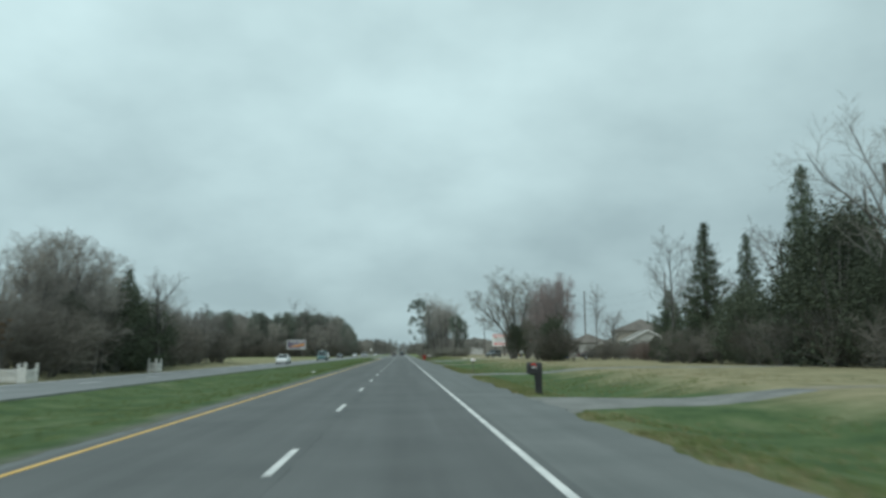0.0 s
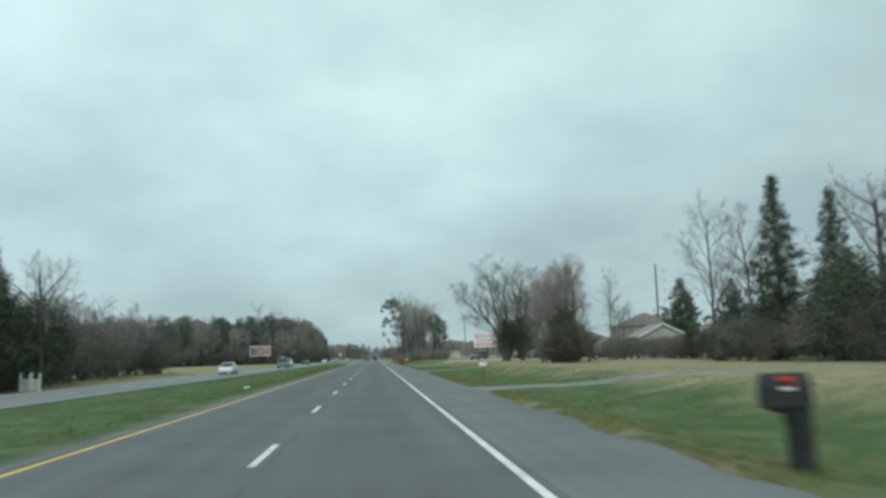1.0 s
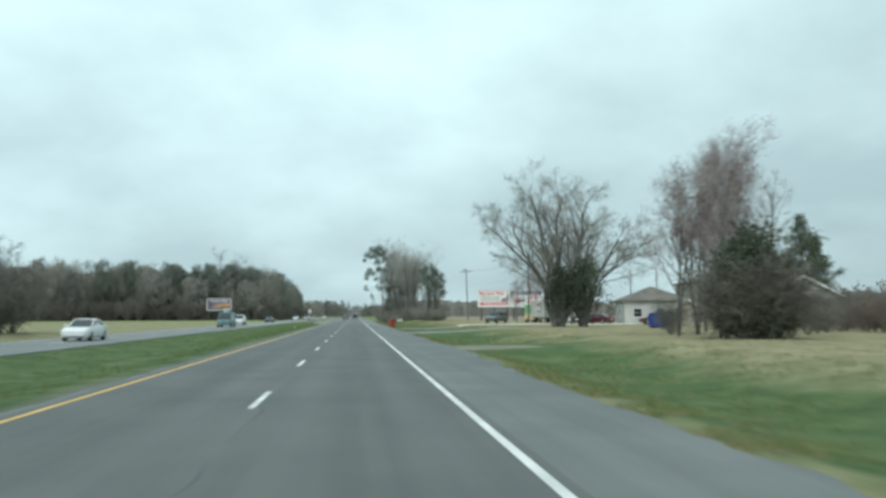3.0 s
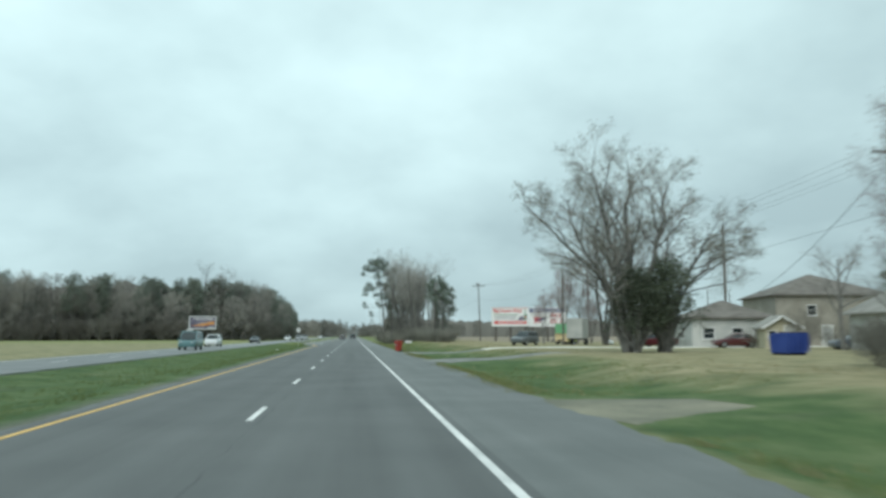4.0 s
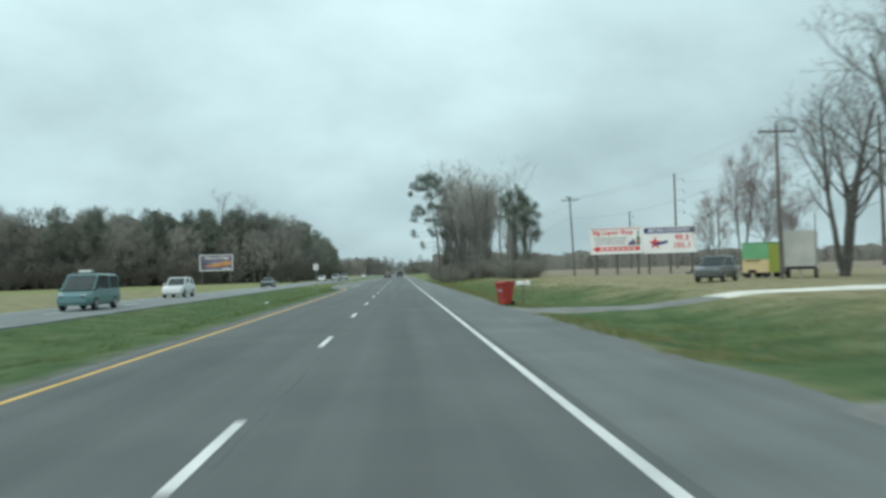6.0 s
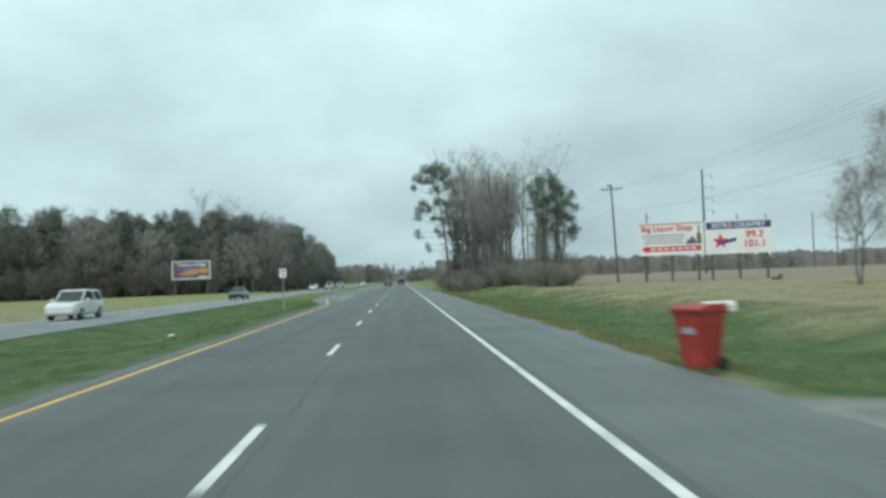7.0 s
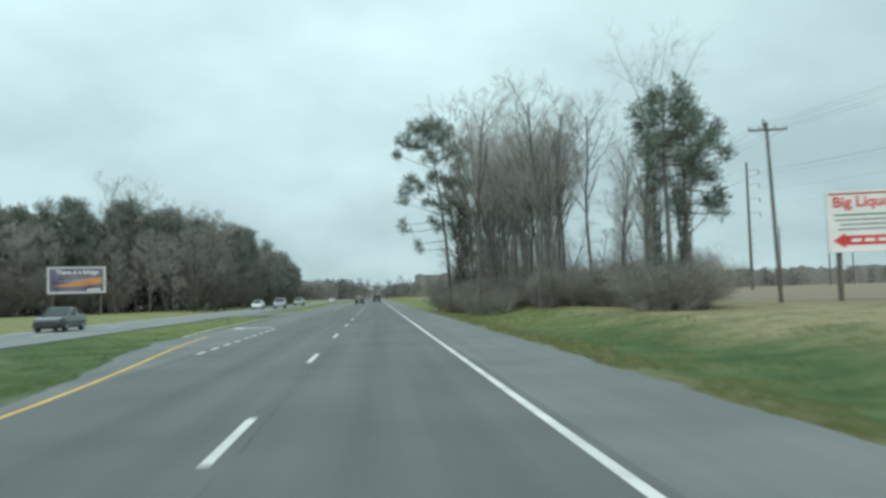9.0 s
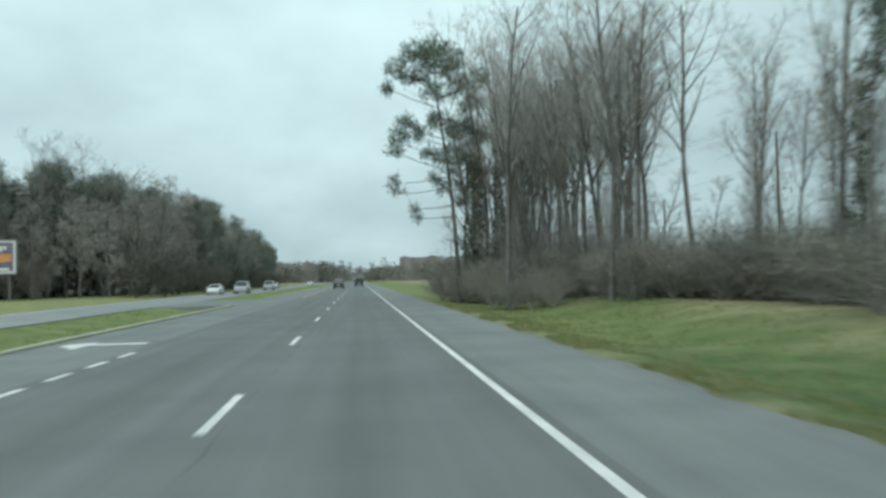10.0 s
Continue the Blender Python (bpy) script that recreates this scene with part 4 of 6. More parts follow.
def spruce_meshes(seed, height, width, mat_, rise=0.0, spires=()):
    """A cone-shaped evergreen: ragged tiers of boughs with pointed tips. rise: how far the tips turn up; spires: x, y, height of lesser tops."""
    rng = random.Random(seed)
    trunk, spots = [], []
    for x, y, h, w in ((0, 0, height, width), *spires):
        foot = Vector((x * 0.3, y * 0.3, -0.2))
        trunk.append(([foot, Vector((x, y, h * 0.5)), Vector((x, y, h))], [0.2 * h / height, 0.11 * h / height, 0.02]))
        n = int(h * 9)
        for k in range(n):
            s = (k + rng.random()) / n
            z = h * (0.05 + 0.93 * s)
            tier = 0.72 + 0.5 * (1 - (z / 0.95) % 1)
            ln = w * (1 - s) ** 0.85 * rng.uniform(0.55, 1.15) * tier + 0.12
            a = k * 2.4 + rng.gauss(0, 0.4)
            mid = Vector((x + math.cos(a) * ln * 0.55, y + math.sin(a) * ln * 0.55, z - 0.12 * ln))
            end = Vector((x + math.cos(a) * ln, y + math.sin(a) * ln, z + (rise + rng.uniform(-0.25, 0.1)) * ln))
            trunk.append(([Vector((x, y, z)), mid, end], [0.028, 0.018, 0.008]))
            for j in range(max(2, int(ln * 4.2))):
                u = 0.15 + 0.85 * rng.random() ** 0.8
                q = Vector((x, y, z)).lerp(mid, u / 0.55) if u < 0.55 else mid.lerp(end, (u - 0.55) / 0.45)
                sp = 0.20 * (1.1 - u)
                spots.append(q + Vector((rng.gauss(0, sp), rng.gauss(0, sp), rng.gauss(-0.04, sp * 0.6))))
    return tubes_mesh("spruce_trunk", trunk, PINE_BARK, 5), scatter_leaves("spruce_crown", spots, rng, 34, 0.18, 0.28, mat_, 0.3, 0.10)


def evergreen_meshes(seed, height, radius, mat_, lumps=26, full=1.0, leaf=0.17, low=0.08):
    """A dense broad-leaved evergreen: stems inside, leaves in uneven lumps, down to the ground."""
    rng = random.Random(seed)
    stems, spots = [], []
    for k in range(lumps):
        a, s = rng.random() * 6.28, (k + rng.random()) / lumps
        z = height * (low + (0.96 - low) * s)
        prof = radius * math.sin(math.pi * min(0.97, 0.22 + 0.75 * s)) ** 0.7
        rr = prof * rng.uniform(0.35, 0.85)
        c = Vector((math.cos(a) * rr, math.sin(a) * rr, z))
        stems.append(([Vector((rng.gauss(0, 0.15), rng.gauss(0, 0.15), -0.1)), c * 0.55, c], [0.06 if low < 0.2 else 0.13, 0.04 if low < 0.2 else 0.09, 0.015]))
        b = radius * rng.uniform(0.28, 0.46)
        for _ in range(int(46 * full)):
            o = Vector((rng.gauss(0, 1), rng.gauss(0, 1), rng.gauss(0, 0.8))).normalized() * b * rng.uniform(0.45, 1.0)
            q = c + o
            if q.z > 0.05:
                spots.append(q)
    return tubes_mesh("evergreen_stems", stems, BARK, 5), scatter_leaves("evergreen_crown", spots, rng, 5, leaf * 0.9, 0.36, mat_, 0.1, 0.36)


EVER = {
    "pine": ("pine_tree", "tall pine with a bare trunk and dark needle clumps", [pine_meshes(72, 20)]),
    "edge_pine": ("pine_tree", "tall leaning pine with needle clumps hanging out over the verge", [clump_pine_meshes(401, [(0, 0, -0.2), (-0.1, 0, 4), (-0.35, 0, 8), (-0.8, 0, 12), (-1.3, 0, 15.5), (-1.6, 0, 18.5)], 0.20,
        [(-3.0, 0, 20.2, 1.5, 0.8), (-1.4, 0.8, 20.9, 1.4, 0.8), (-4.6, -0.5, 18.8, 1.3, 0.7), (-3.0, 0.6, 18.3, 1.3, 0.7), (-5.2, 0.2, 17.4, 0.9, 0.6), (-0.8, -0.7, 19.0, 1.5, 0.8), (0.5, 0.5, 17.6, 1.4, 0.8), (-1.8, -0.8, 16.9, 1.2, 0.7),
         (-3.9, 0, 14.4, 1.2, 0.8), (-4.6, 0.5, 13.2, 1.1, 0.8), (-3.0, -0.5, 13.6, 1.0, 0.7), (-2.2, 0.5, 12.2, 0.9, 0.7), (-4.9, -0.4, 12.2, 0.8, 0.7), (0.3, 0.3, 14.6, 1.2, 0.7), (-0.4, -0.6, 11.3, 1.1, 0.8),
         (-5.0, 0.1, 9.7, 0.75, 0.9), (-4.7, 0.4, 8.9, 0.6, 0.8), (-3.5, 0.2, 7.7, 0.6, 1.1), (-3.3, 0.1, 6.9, 0.45, 1.2), (-1.1, 0, 9.4, 0.9, 0.8), (-1.8, -0.5, 10.0, 0.7, 0.7), (1.6, 0.8, 16.2, 1.4, 0.9), (2.4, 1.5, 14.0, 1.3, 0.9), (1.2, 1.0, 12.0, 1.2, 0.9), (-1.6, 0.6, 14.6, 1.3, 0.8), (-2.2, -0.3, 19.6, 1.4, 0.9), (-0.2, 0.4, 20.0, 1.3, 0.8), (2.0, 0.4, 18.2, 1.2, 0.8), (0.6, 0.8, 9.6, 1.0, 0.9)])]),
    "crown_pine": ("pine_tree", "pine with a bare trunk and a high clumped crown", [clump_pine_meshes(411, [(0, 0, -0.2), (0.05, 0, 4), (0, 0.1, 8), (0.1, 0, 12.5)], 0.19, crown_clumps(412, (0.3, 0), 8.0, 12.5, 2.8, 24, 1.2)),
        clump_pine_meshes(413, [(0, 0, -0.2), (-0.1, 0, 4), (-0.1, 0.1, 8), (0, 0, 12.4)], 0.17, crown_clumps(414, (0.2, 0), 5.4, 12.0, 2.4, 26, 1.15))]),
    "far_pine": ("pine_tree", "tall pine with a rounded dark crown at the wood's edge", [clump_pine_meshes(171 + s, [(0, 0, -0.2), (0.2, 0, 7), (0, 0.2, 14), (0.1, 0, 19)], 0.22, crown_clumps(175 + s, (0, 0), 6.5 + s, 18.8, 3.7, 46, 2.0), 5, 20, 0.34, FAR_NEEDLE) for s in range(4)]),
    "spruce": ("conifer_tree", "dark green conifer with ragged drooping boughs", [spruce_meshes(81, 15, 3.3, NEEDLE), spruce_meshes(82, 14, 3.6, NEEDLE)]),
    "cedar": ("conifer_tree", "broad cone-shaped dark cedar with pointed tips", [spruce_meshes(84, 12, 4.4, NEEDLE, 0.28, ((-1.9, 0.4, 9.4, 2.6), (2.2, -0.5, 8.0, 2.3)))]),
    "evergreen": ("evergreen_tree", "dense dark broad-leaved evergreen growing down to the ground", [evergreen_meshes(91, 10, 4.5, DARK_LEAF, 40, 1.2), evergreen_meshes(92, 9, 4.2, DARK_LEAF, 36, 1.2)]),
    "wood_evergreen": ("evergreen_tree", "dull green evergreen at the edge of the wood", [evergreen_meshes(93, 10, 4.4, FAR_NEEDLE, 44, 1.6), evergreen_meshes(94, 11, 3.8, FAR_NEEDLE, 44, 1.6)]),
    "clear_evergreen": ("evergreen_tree", "dark evergreen with a rounded crown on bare stems", [evergreen_meshes(191, 7.2, 2.7, DARK_LEAF, 34, 1.1, 0.14, 0.30)]),
    "bush": ("evergreen_bush", "dense dark evergreen bush", [evergreen_meshes(95, 5, 2.4, DARK_LEAF, 24, 1.0), evergreen_meshes(96, 5.5, 2.6, DARK_LEAF, 24, 1.0)]),
    "brown_tree": ("brown_tree", "tree still holding dry brown leaves", [evergreen_meshes(98, 9, 4.0, BROWN_LEAF, 30, 0.5)]),
}


def ever(kind, x, y, scale=1.0, pick=0, group="", turn=None, stretch=1.0):
    name, label, sets = EVER[kind]
    data = sets[pick % len(sets)]
    a = (x * 41.3 + y * 67.7) % 360 if turn is None else turn
    t = new(name, data[0])
    t.matrix_basis = pose(x, y, ground_z(x, y), 0, 0, a) @ Matrix.Diagonal((scale, scale, scale * stretch, 1))
    tagged(t, label, "bush" if "bush" in name else "tree", group)
    part("crown", data[1], t)
    return t


# front gardens on the right, early part
rng_fill = random.Random(77)
for x, y, s, k in ((40.6, 80.6, 1.35, 0), (33.0, 87.7, 1.10, 1), (37.1, 86.4, 0.93, 0)):
    ever("spruce", x, y, s, k)
for x, y, s, k in ((33.5, 62.0, 1.2, 0), (38.5, 66.0, 1.15, 1), (42.0, 72.0, 1.0, 0), (38.0, 78.0, 0.75, 1), (44.5, 110.0, 0.55, 1), (37.5, 54.0, 1.1, 1), (32.5, 88.0, 0.55, 0), (34.5, 93.0, 0.42, 1), (33.0, 80.0, 0.65, 0), (36.0, 83.0, 0.75, 1), (32.0, 75.0, 0.7, 0), (33.5, 70.0, 0.85, 1), (42.5, 113.5, 0.55, 0), (46.5, 80.5, 1.6, 1), (49.0, 85.0, 1.6, 0)):
    ever("evergreen", x, y, s, k)
for x, y, s, k in ((43.5, 112.0, 0.95, 0), (34.0, 56.0, 1.3, 1), (40.3, 85.8, 1.16, 0), (45.0, 90.0, 1.0, 1)):
    plant("broad", x, y, s, pick=k, group="bare trees by the lawn")
for x, y, s, k in ((36.3, 109.2, 0.70, 3), (42.4, 112.6, 0.72, 2), (40.5, 116.0, 0.5, 1)):
    plant("garden", x, y, s, pick=k, group="bare trees by the lawn")
for i, (x, y, s) in enumerate(((29.5, 84, 0.8), (31.0, 90, 0.95), (32.5, 95, 0.9), (33.5, 101, 0.8), (35.0, 106, 0.75), (37.5, 112, 0.7), (30.5, 78, 0.9), (31.5, 72, 1.0), (30.5, 66, 1.0), (31.5, 60, 1.0), (33.0, 54, 1.0), (40, 118, 0.7), (43, 122, 0.65), (36, 103, 0.8))):
    plant("hedge", x, y, s, pick=i, group="shrubs along the lawn")
for i, (x, y, s) in enumerate(((34.0, 104, 0.6), (32.2, 98, 0.55), (31.0, 87, 0.6), (30.0, 92.5, 0.4), (38.5, 113, 0.5))):
    ever("bush", x, y, s, i)
for i in range(34):
    x, y = 33.5 + 13 * rng_fill.random(), 52 + 62 * rng_fill.random()
    if i % 2:
        plant("hedge", x + 2, y, rng_fill.uniform(1.0, 1.5), pick=i, group="shrubs along the lawn")
    else:
        ever("evergreen", x + 1, y, rng_fill.uniform(0.5, 0.8) * (0.55 if y > 88 else 1.0), i, "shrubs along the lawn")
for i in range(26):
    plant("hedge", 32 + 0.8 * i, 129 + 0.45 * i + 3 * rng_fill.random(), rng_fill.uniform(0.55, 0.8), pick=i, group="shrubs along the lawn")
ever("cedar", 54.5, 165, 1.5, stretch=0.76)
ever("cedar", 41.0, 114.3, 0.9, stretch=0.85)
for i in range(20):
    u = i / 19
    plant("red_hedge", 33.8 + 2.6 * u + 2.2 * rng_fill.random(), 113 + 15.5 * u, rng_fill.uniform(0.50, 0.66), pick=i, group="red-brown hedge")
# dark bush and budding trees
ever("bush", 19.7, 110.8, 0.88, 0, stretch=1.12)
ever("bush", 20.8, 111.0, 0.86, 1, stretch=1.2)
for i, (x, y, s) in enumerate(((19.5, 109.8, 0.95), (20.7, 109.9, 1.0), (19.0, 110.8, 0.8), (21.7, 110.8, 0.8), (20.2, 110.4, 1.2), (21.0, 110.4, 1.1))):
    plant("hedge", x, y, s, pick=i, group="shrubs along the lawn")
for x, y, s, k in ((19.6, 112.8, 0.86, 0), (21.2, 119.4, 0.95, 1), (22.4, 117.0, 0.88, 0), (19.4, 118.0, 0.85, 1), (23.6, 120.5, 0.95, 0)):
    plant("budding", x, y, s, pick=k, group="budding trees", narrow=0.74)
plant("tall", 30.2, 126.9, 0.50, pick=0, narrow=0.9)
for i, (x, y, s) in enumerate(((23.5, 112.5, 0.7), (27, 117, 0.6), (30, 121, 0.6), (33, 125, 0.6), (36, 128, 0.6))):
    plant("hedge", x, y, s, pick=i, group="shrubs along the lawn")
for i, (x, y, s) in enumerate(((20.3, 121.5, 0.5), (22.4, 126.2, 0.55), (21.2, 124.0, 0.4))):
    plant("hedge", x, y, s, pick=i, group="shrubs along the lawn")
plant("hedge", 41.3, 164.0, 0.95, pick=1, narrow=0.65)
for i, (x, y, s) in enumerate(((35.5, 145.6, 0.55), (37.5, 147.0, 0.6), (33.6, 143.2, 0.5), (39.8, 149.5, 0.6), (43.5, 163.5, 0.5))):
    plant("red_hedge" if i % 2 else "hedge", x, y, s, pick=i, group="shrubs along the lawn")
plant("broad", 41, 158, 0.7, pick=0)
plant("broad", 38, 146, 0.55, pick=1)
# the great tree with its evergreen
plant("multi", 20.6, 152.5, 0.89, turn=0, narrow=1.18)
plant("multi", 23.3, 153.2, 0.94, turn=0, pick=1, narrow=1.15)
ever("clear_evergreen", 20.9, 151.7, 0.86, 0, stretch=0.98)
ever("clear_evergreen", 23.3, 152.1, 1.02, 0, turn=140, stretch=0.92)
plant("multi_small", 32.5, 186.5, 1.32, pick=0)
plant("multi_small", 33.9, 200.6, 1.22, pick=1)
plant("budding", 31.2, 213.0, 1.08, pick=1, narrow=0.72)
plant("budding", 33.8, 214.0, 0.76, pick=0)
plant("budding", 28.5, 213.5, 0.60, pick=0)
plant("budding", 36.2, 215.0, 0.66, pick=1)
plant("scrub", 40.0, 171.5, 0.5, pick=2)

# the wood beside the road, right
rng = random.Random(5)


ever("edge_pine", 8.0, 300.0, 1.0, 0, "pines of the roadside wood", turn=0)
ever("crown_pine", 16.4, 256.2, 1.0, 0, "pines of the roadside wood", turn=0)
ever("crown_pine", 18.3, 258.0, 1.0, 1, "pines of the roadside wood", turn=0)
ever("pine", 9.8, 309, 0.8, 0, "pines of the roadside wood")
for i in range(14):
    u = (i + rng.random()) / 14
    plant("woody", 12.5 + 2.6 * u + 2.2 * rng.random(), 310 - 30 * u + 3 * rng.random(), rng.uniform(0.72, 0.84) * (1 - 0.08 * u), pick=rng.randrange(6), group="bare trees of the roadside wood", narrow=rng.uniform(1.0, 1.25))
# trees that stand apart at the wood's open end: x, y, size, shape, wrapped in vines
for x, y, s, k, wrap in ((17.2, 262.0, 0.74, 1, True), (17.1, 274.8, 0.76, 0, False), (17.6, 269.5, 0.58, 2, True), (18.4, 271.0, 0.55, 3, False), (19.3, 266.5, 0.56, 4, False), (15.9, 258.4, 0.52, 0, True), (18.2, 257.2, 0.45, 5, False), (14.9, 276.2, 0.72, 2, True), (13.6, 274.0, 0.70, 3, True), (13.0, 276.0, 0.80, 0, False), (19.4, 262.4, 0.46, 2, True), (19.8, 270.0, 0.5, 1, False)):
    plant("vined" if wrap else "woody", x, y, s, pick=k, group="bare trees of the roadside wood", lean=(rng.gauss(0, 2), rng.gauss(0, 2)))
# the close belt of trunks, highest beside the leaning pine
for i in range(23):
    u = (i + rng.random()) / 23
    y = 306 - 30 * u
    x = 9.6 + 4.6 * u ** 1.2 + (6.0 - 4.2 * u) * rng.random() ** 1.3
    plant("vined" if i % 3 == 0 else "woody", x, y, rng.uniform(0.78, 0.92) * (1 - 0.14 * u) * (1.06 if x < 11 else 0.95), pick=rng.randrange(6), group="bare trees of the roadside wood", lean=(rng.gauss(0, 2.5), rng.gauss(0, 2.5)), narrow=rng.uniform(0.9, 1.2))
for x, y, s, k in ((9.0, 284.0, 0.90, 3), (11.6, 298.0, 1.0, 1), (10.8, 301.5, 1.02, 0)):
    plant("woody", x, y, s, pick=k, group="bare trees of the roadside wood")
for i in range(48):
    u = rng.random()
    x, y = 8.8 + 9.5 * u + 3 * rng.random(), 306 - 47 * u ** 0.8 + 6 * rng.random()
    plant("sapling", x, y, rng.uniform(0.5, 1.1) * (1 - 0.3 * u), pick=rng.randrange(3), group="saplings of the roadside wood", lean=(rng.gauss(0, 6), rng.gauss(0, 6)), narrow=1.3)
# brush along the front
for i in range(150):
    u = 0.975 * i / 149
    x, y = 8.0 + 11.4 * u ** 1.08, 308 - 51.5 * u
    plant("scrub", x + rng.gauss(0.5, 0.8), y + rng.gauss(0.6, 1.0), rng.uniform(0.45, 0.82) * (0.92 if u > 0.6 else 1.0), pick=rng.randrange(4), group="brush of the roadside wood", narrow=1.35)
for i in range(26):
    u = rng.random()
    plant("scrub", 11 + 9 * u + 2 * rng.random(), 306 - 44 * u + 4 * rng.random(), rng.uniform(0.7, 1.05), pick=i, group="brush of the roadside wood")

for x, y, s in ((8.2, 284.6, 0.42), (8.9, 282.6, 0.48), (9.9, 281.4, 0.50), (10.9, 280.2, 0.50), (9.6, 284.4, 0.52), (10.8, 282.4, 0.55), (14.6, 256.4, 0.62), (15.6, 255.2, 0.66), (16.6, 254.6, 0.70), (17.4, 255.4, 0.66), (18.0, 256.0, 0.60)):
    plant("scrub", x, y, s, pick=int(x), group="brush of the roadside wood", narrow=1.3)
# ivy-clad trunks under the pines at both ends of the wood
for x, y, s, k in ((9.2, 299.2, 0.80, 0), (10.0, 301.5, 0.85, 1), (10.9, 297.0, 0.72, 0), (18.6, 259.6, 0.46, 0), (17.2, 260.8, 0.52, 1)):
    plant("ivied", x, y, s, pick=k, group="bare trees of the roadside wood")

# hedge trees on the far left, early part
for i, (x, y, s) in enumerate(((-26.6, 92, 0.85), (-30, 78, 0.74), (-31.5, 73, 0.74), (-34, 76, 0.8), (-33, 66, 0.72), (-38, 68, 0.8), (-31, 83, 0.72), (-35, 84, 0.8), (-33.5, 79, 0.76), (-37, 79, 0.8), (-33, 108, 0.7), (-36, 120, 0.7), (-34, 132, 0.65), (-38, 140, 0.75), (-42, 130, 0.8), (-40, 112, 0.8), (-36, 98, 0.75))):
    plant("broad", x, y, s, pick=i, group="hedge trees")
for i, (x, y, s) in enumerate(((-28.5, 84, 0.85), (-31, 88, 0.8), (-33, 80, 0.85), (-30, 76, 0.75), (-34.5, 92, 0.8), (-36, 100, 0.7), (-29.0, 98, 0.75), (-31, 104, 0.7), (-28.2, 92, 0.65), (-33, 111, 0.6))):
    ever("evergreen", x, y, s, i, "hedge trees")
ever("cedar", -28.6, 88.0, 0.90)
ever("brown_tree", -29.5, 55, 1.0)
plant("multi_small", -27.6, 58.5, 0.5, pick=1, group="hedge trees")
for i, (x, y, s) in enumerate(((-30.0, 75, 0.80), (-32, 78, 0.86), (-28.6, 81, 0.74), (-33.5, 74, 0.82), (-30.5, 85, 0.78), (-28.0, 77.5, 0.66), (-34.0, 80, 0.84), (-31, 71, 0.68), (-30.8, 80, 0.84))):
    plant("dull", x, y, s * 1.06, pick=i, group="hedge trees")
for i in range(60):
    s = i / 59
    x, y = -27.5 - 5 * s - 3.5 * rng.random(), 62 + 92 * s
    plant("hedge", x, y, rng.uniform(1.0, 1.45), pick=i, group="hedge shrubs")

for i in range(16):
    plant("far", -31 - 7 * rng.random(), 97 + 3.6 * i, rng.uniform(0.52, 0.7), pick=i, group="hedge trees")

# the long wood on the left
for i in range(250):
    s = rng.random()
    if s < 0.62:                                   # front towards the field
        u = rng.random()
        x, y = -150 + 112 * u, 292 + 50 * u + 26 * rng.random()
    else:                                          # flank along the road
        u = rng.random()
        x, y = -30 - 16 * rng.random() ** 1.3, 347 + 195 * u
    near = x > -75
    if rng.random() < (0.60 if near else 0.10):
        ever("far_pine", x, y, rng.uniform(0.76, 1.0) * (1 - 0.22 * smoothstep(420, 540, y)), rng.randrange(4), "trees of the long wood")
    else:
        plant("dull", x, y, rng.uniform(0.95, 1.3) * (1 - 0.3 * smoothstep(400, 540, y)), pick=rng.randrange(4), group="trees of the long wood")
for i in range(60):
    u = i / 59
    x, y = (-150 + 112 * (u / 0.6), 289 + 50 * (u / 0.6)) if u < 0.6 else (-29.5, 345 + 190 * (u - 0.6) / 0.4)
    if i % 3 or u < 0.75:
        plant("hedge", x + rng.gauss(0, 1), y + rng.gauss(0, 1.5), rng.uniform(1.0, 1.7), pick=i, group="brush of the long wood")
    else:
        ever("wood_evergreen", x - 3 + rng.gauss(0, 1), y + 3 + rng.gauss(0, 1.5), rng.uniform(0.8, 1.2), i, "trees of the long wood")
for i in range(10):
    u = i / 9
    plant("dull", -66 + 34 * u + rng.gauss(0, 0.8), 328 + 17 * u + rng.gauss(0, 1.2), rng.uniform(0.75, 1.05), pick=i, group="trees of the long wood")
plant("tall", -40, 352, 0.9, pick=1)
plant("multi_small", -36.5, 357, 1.6, pick=0)
plant("tall", -47, 362, 0.92, pick=2)
for i in range(22):
    if i > 6 and i % 3:
        ever("wood_evergreen", -30.5 - 3 * rng.random(), 352 + 8.2 * i, rng.uniform(0.9, 1.4), i, "trees of the long wood", stretch=1.15)
    else:
        plant("dull", -29.5 - 3 * rng.random(), 352 + 8.2 * i, rng.uniform(0.8, 1.05), pick=i, group="trees of the long wood")


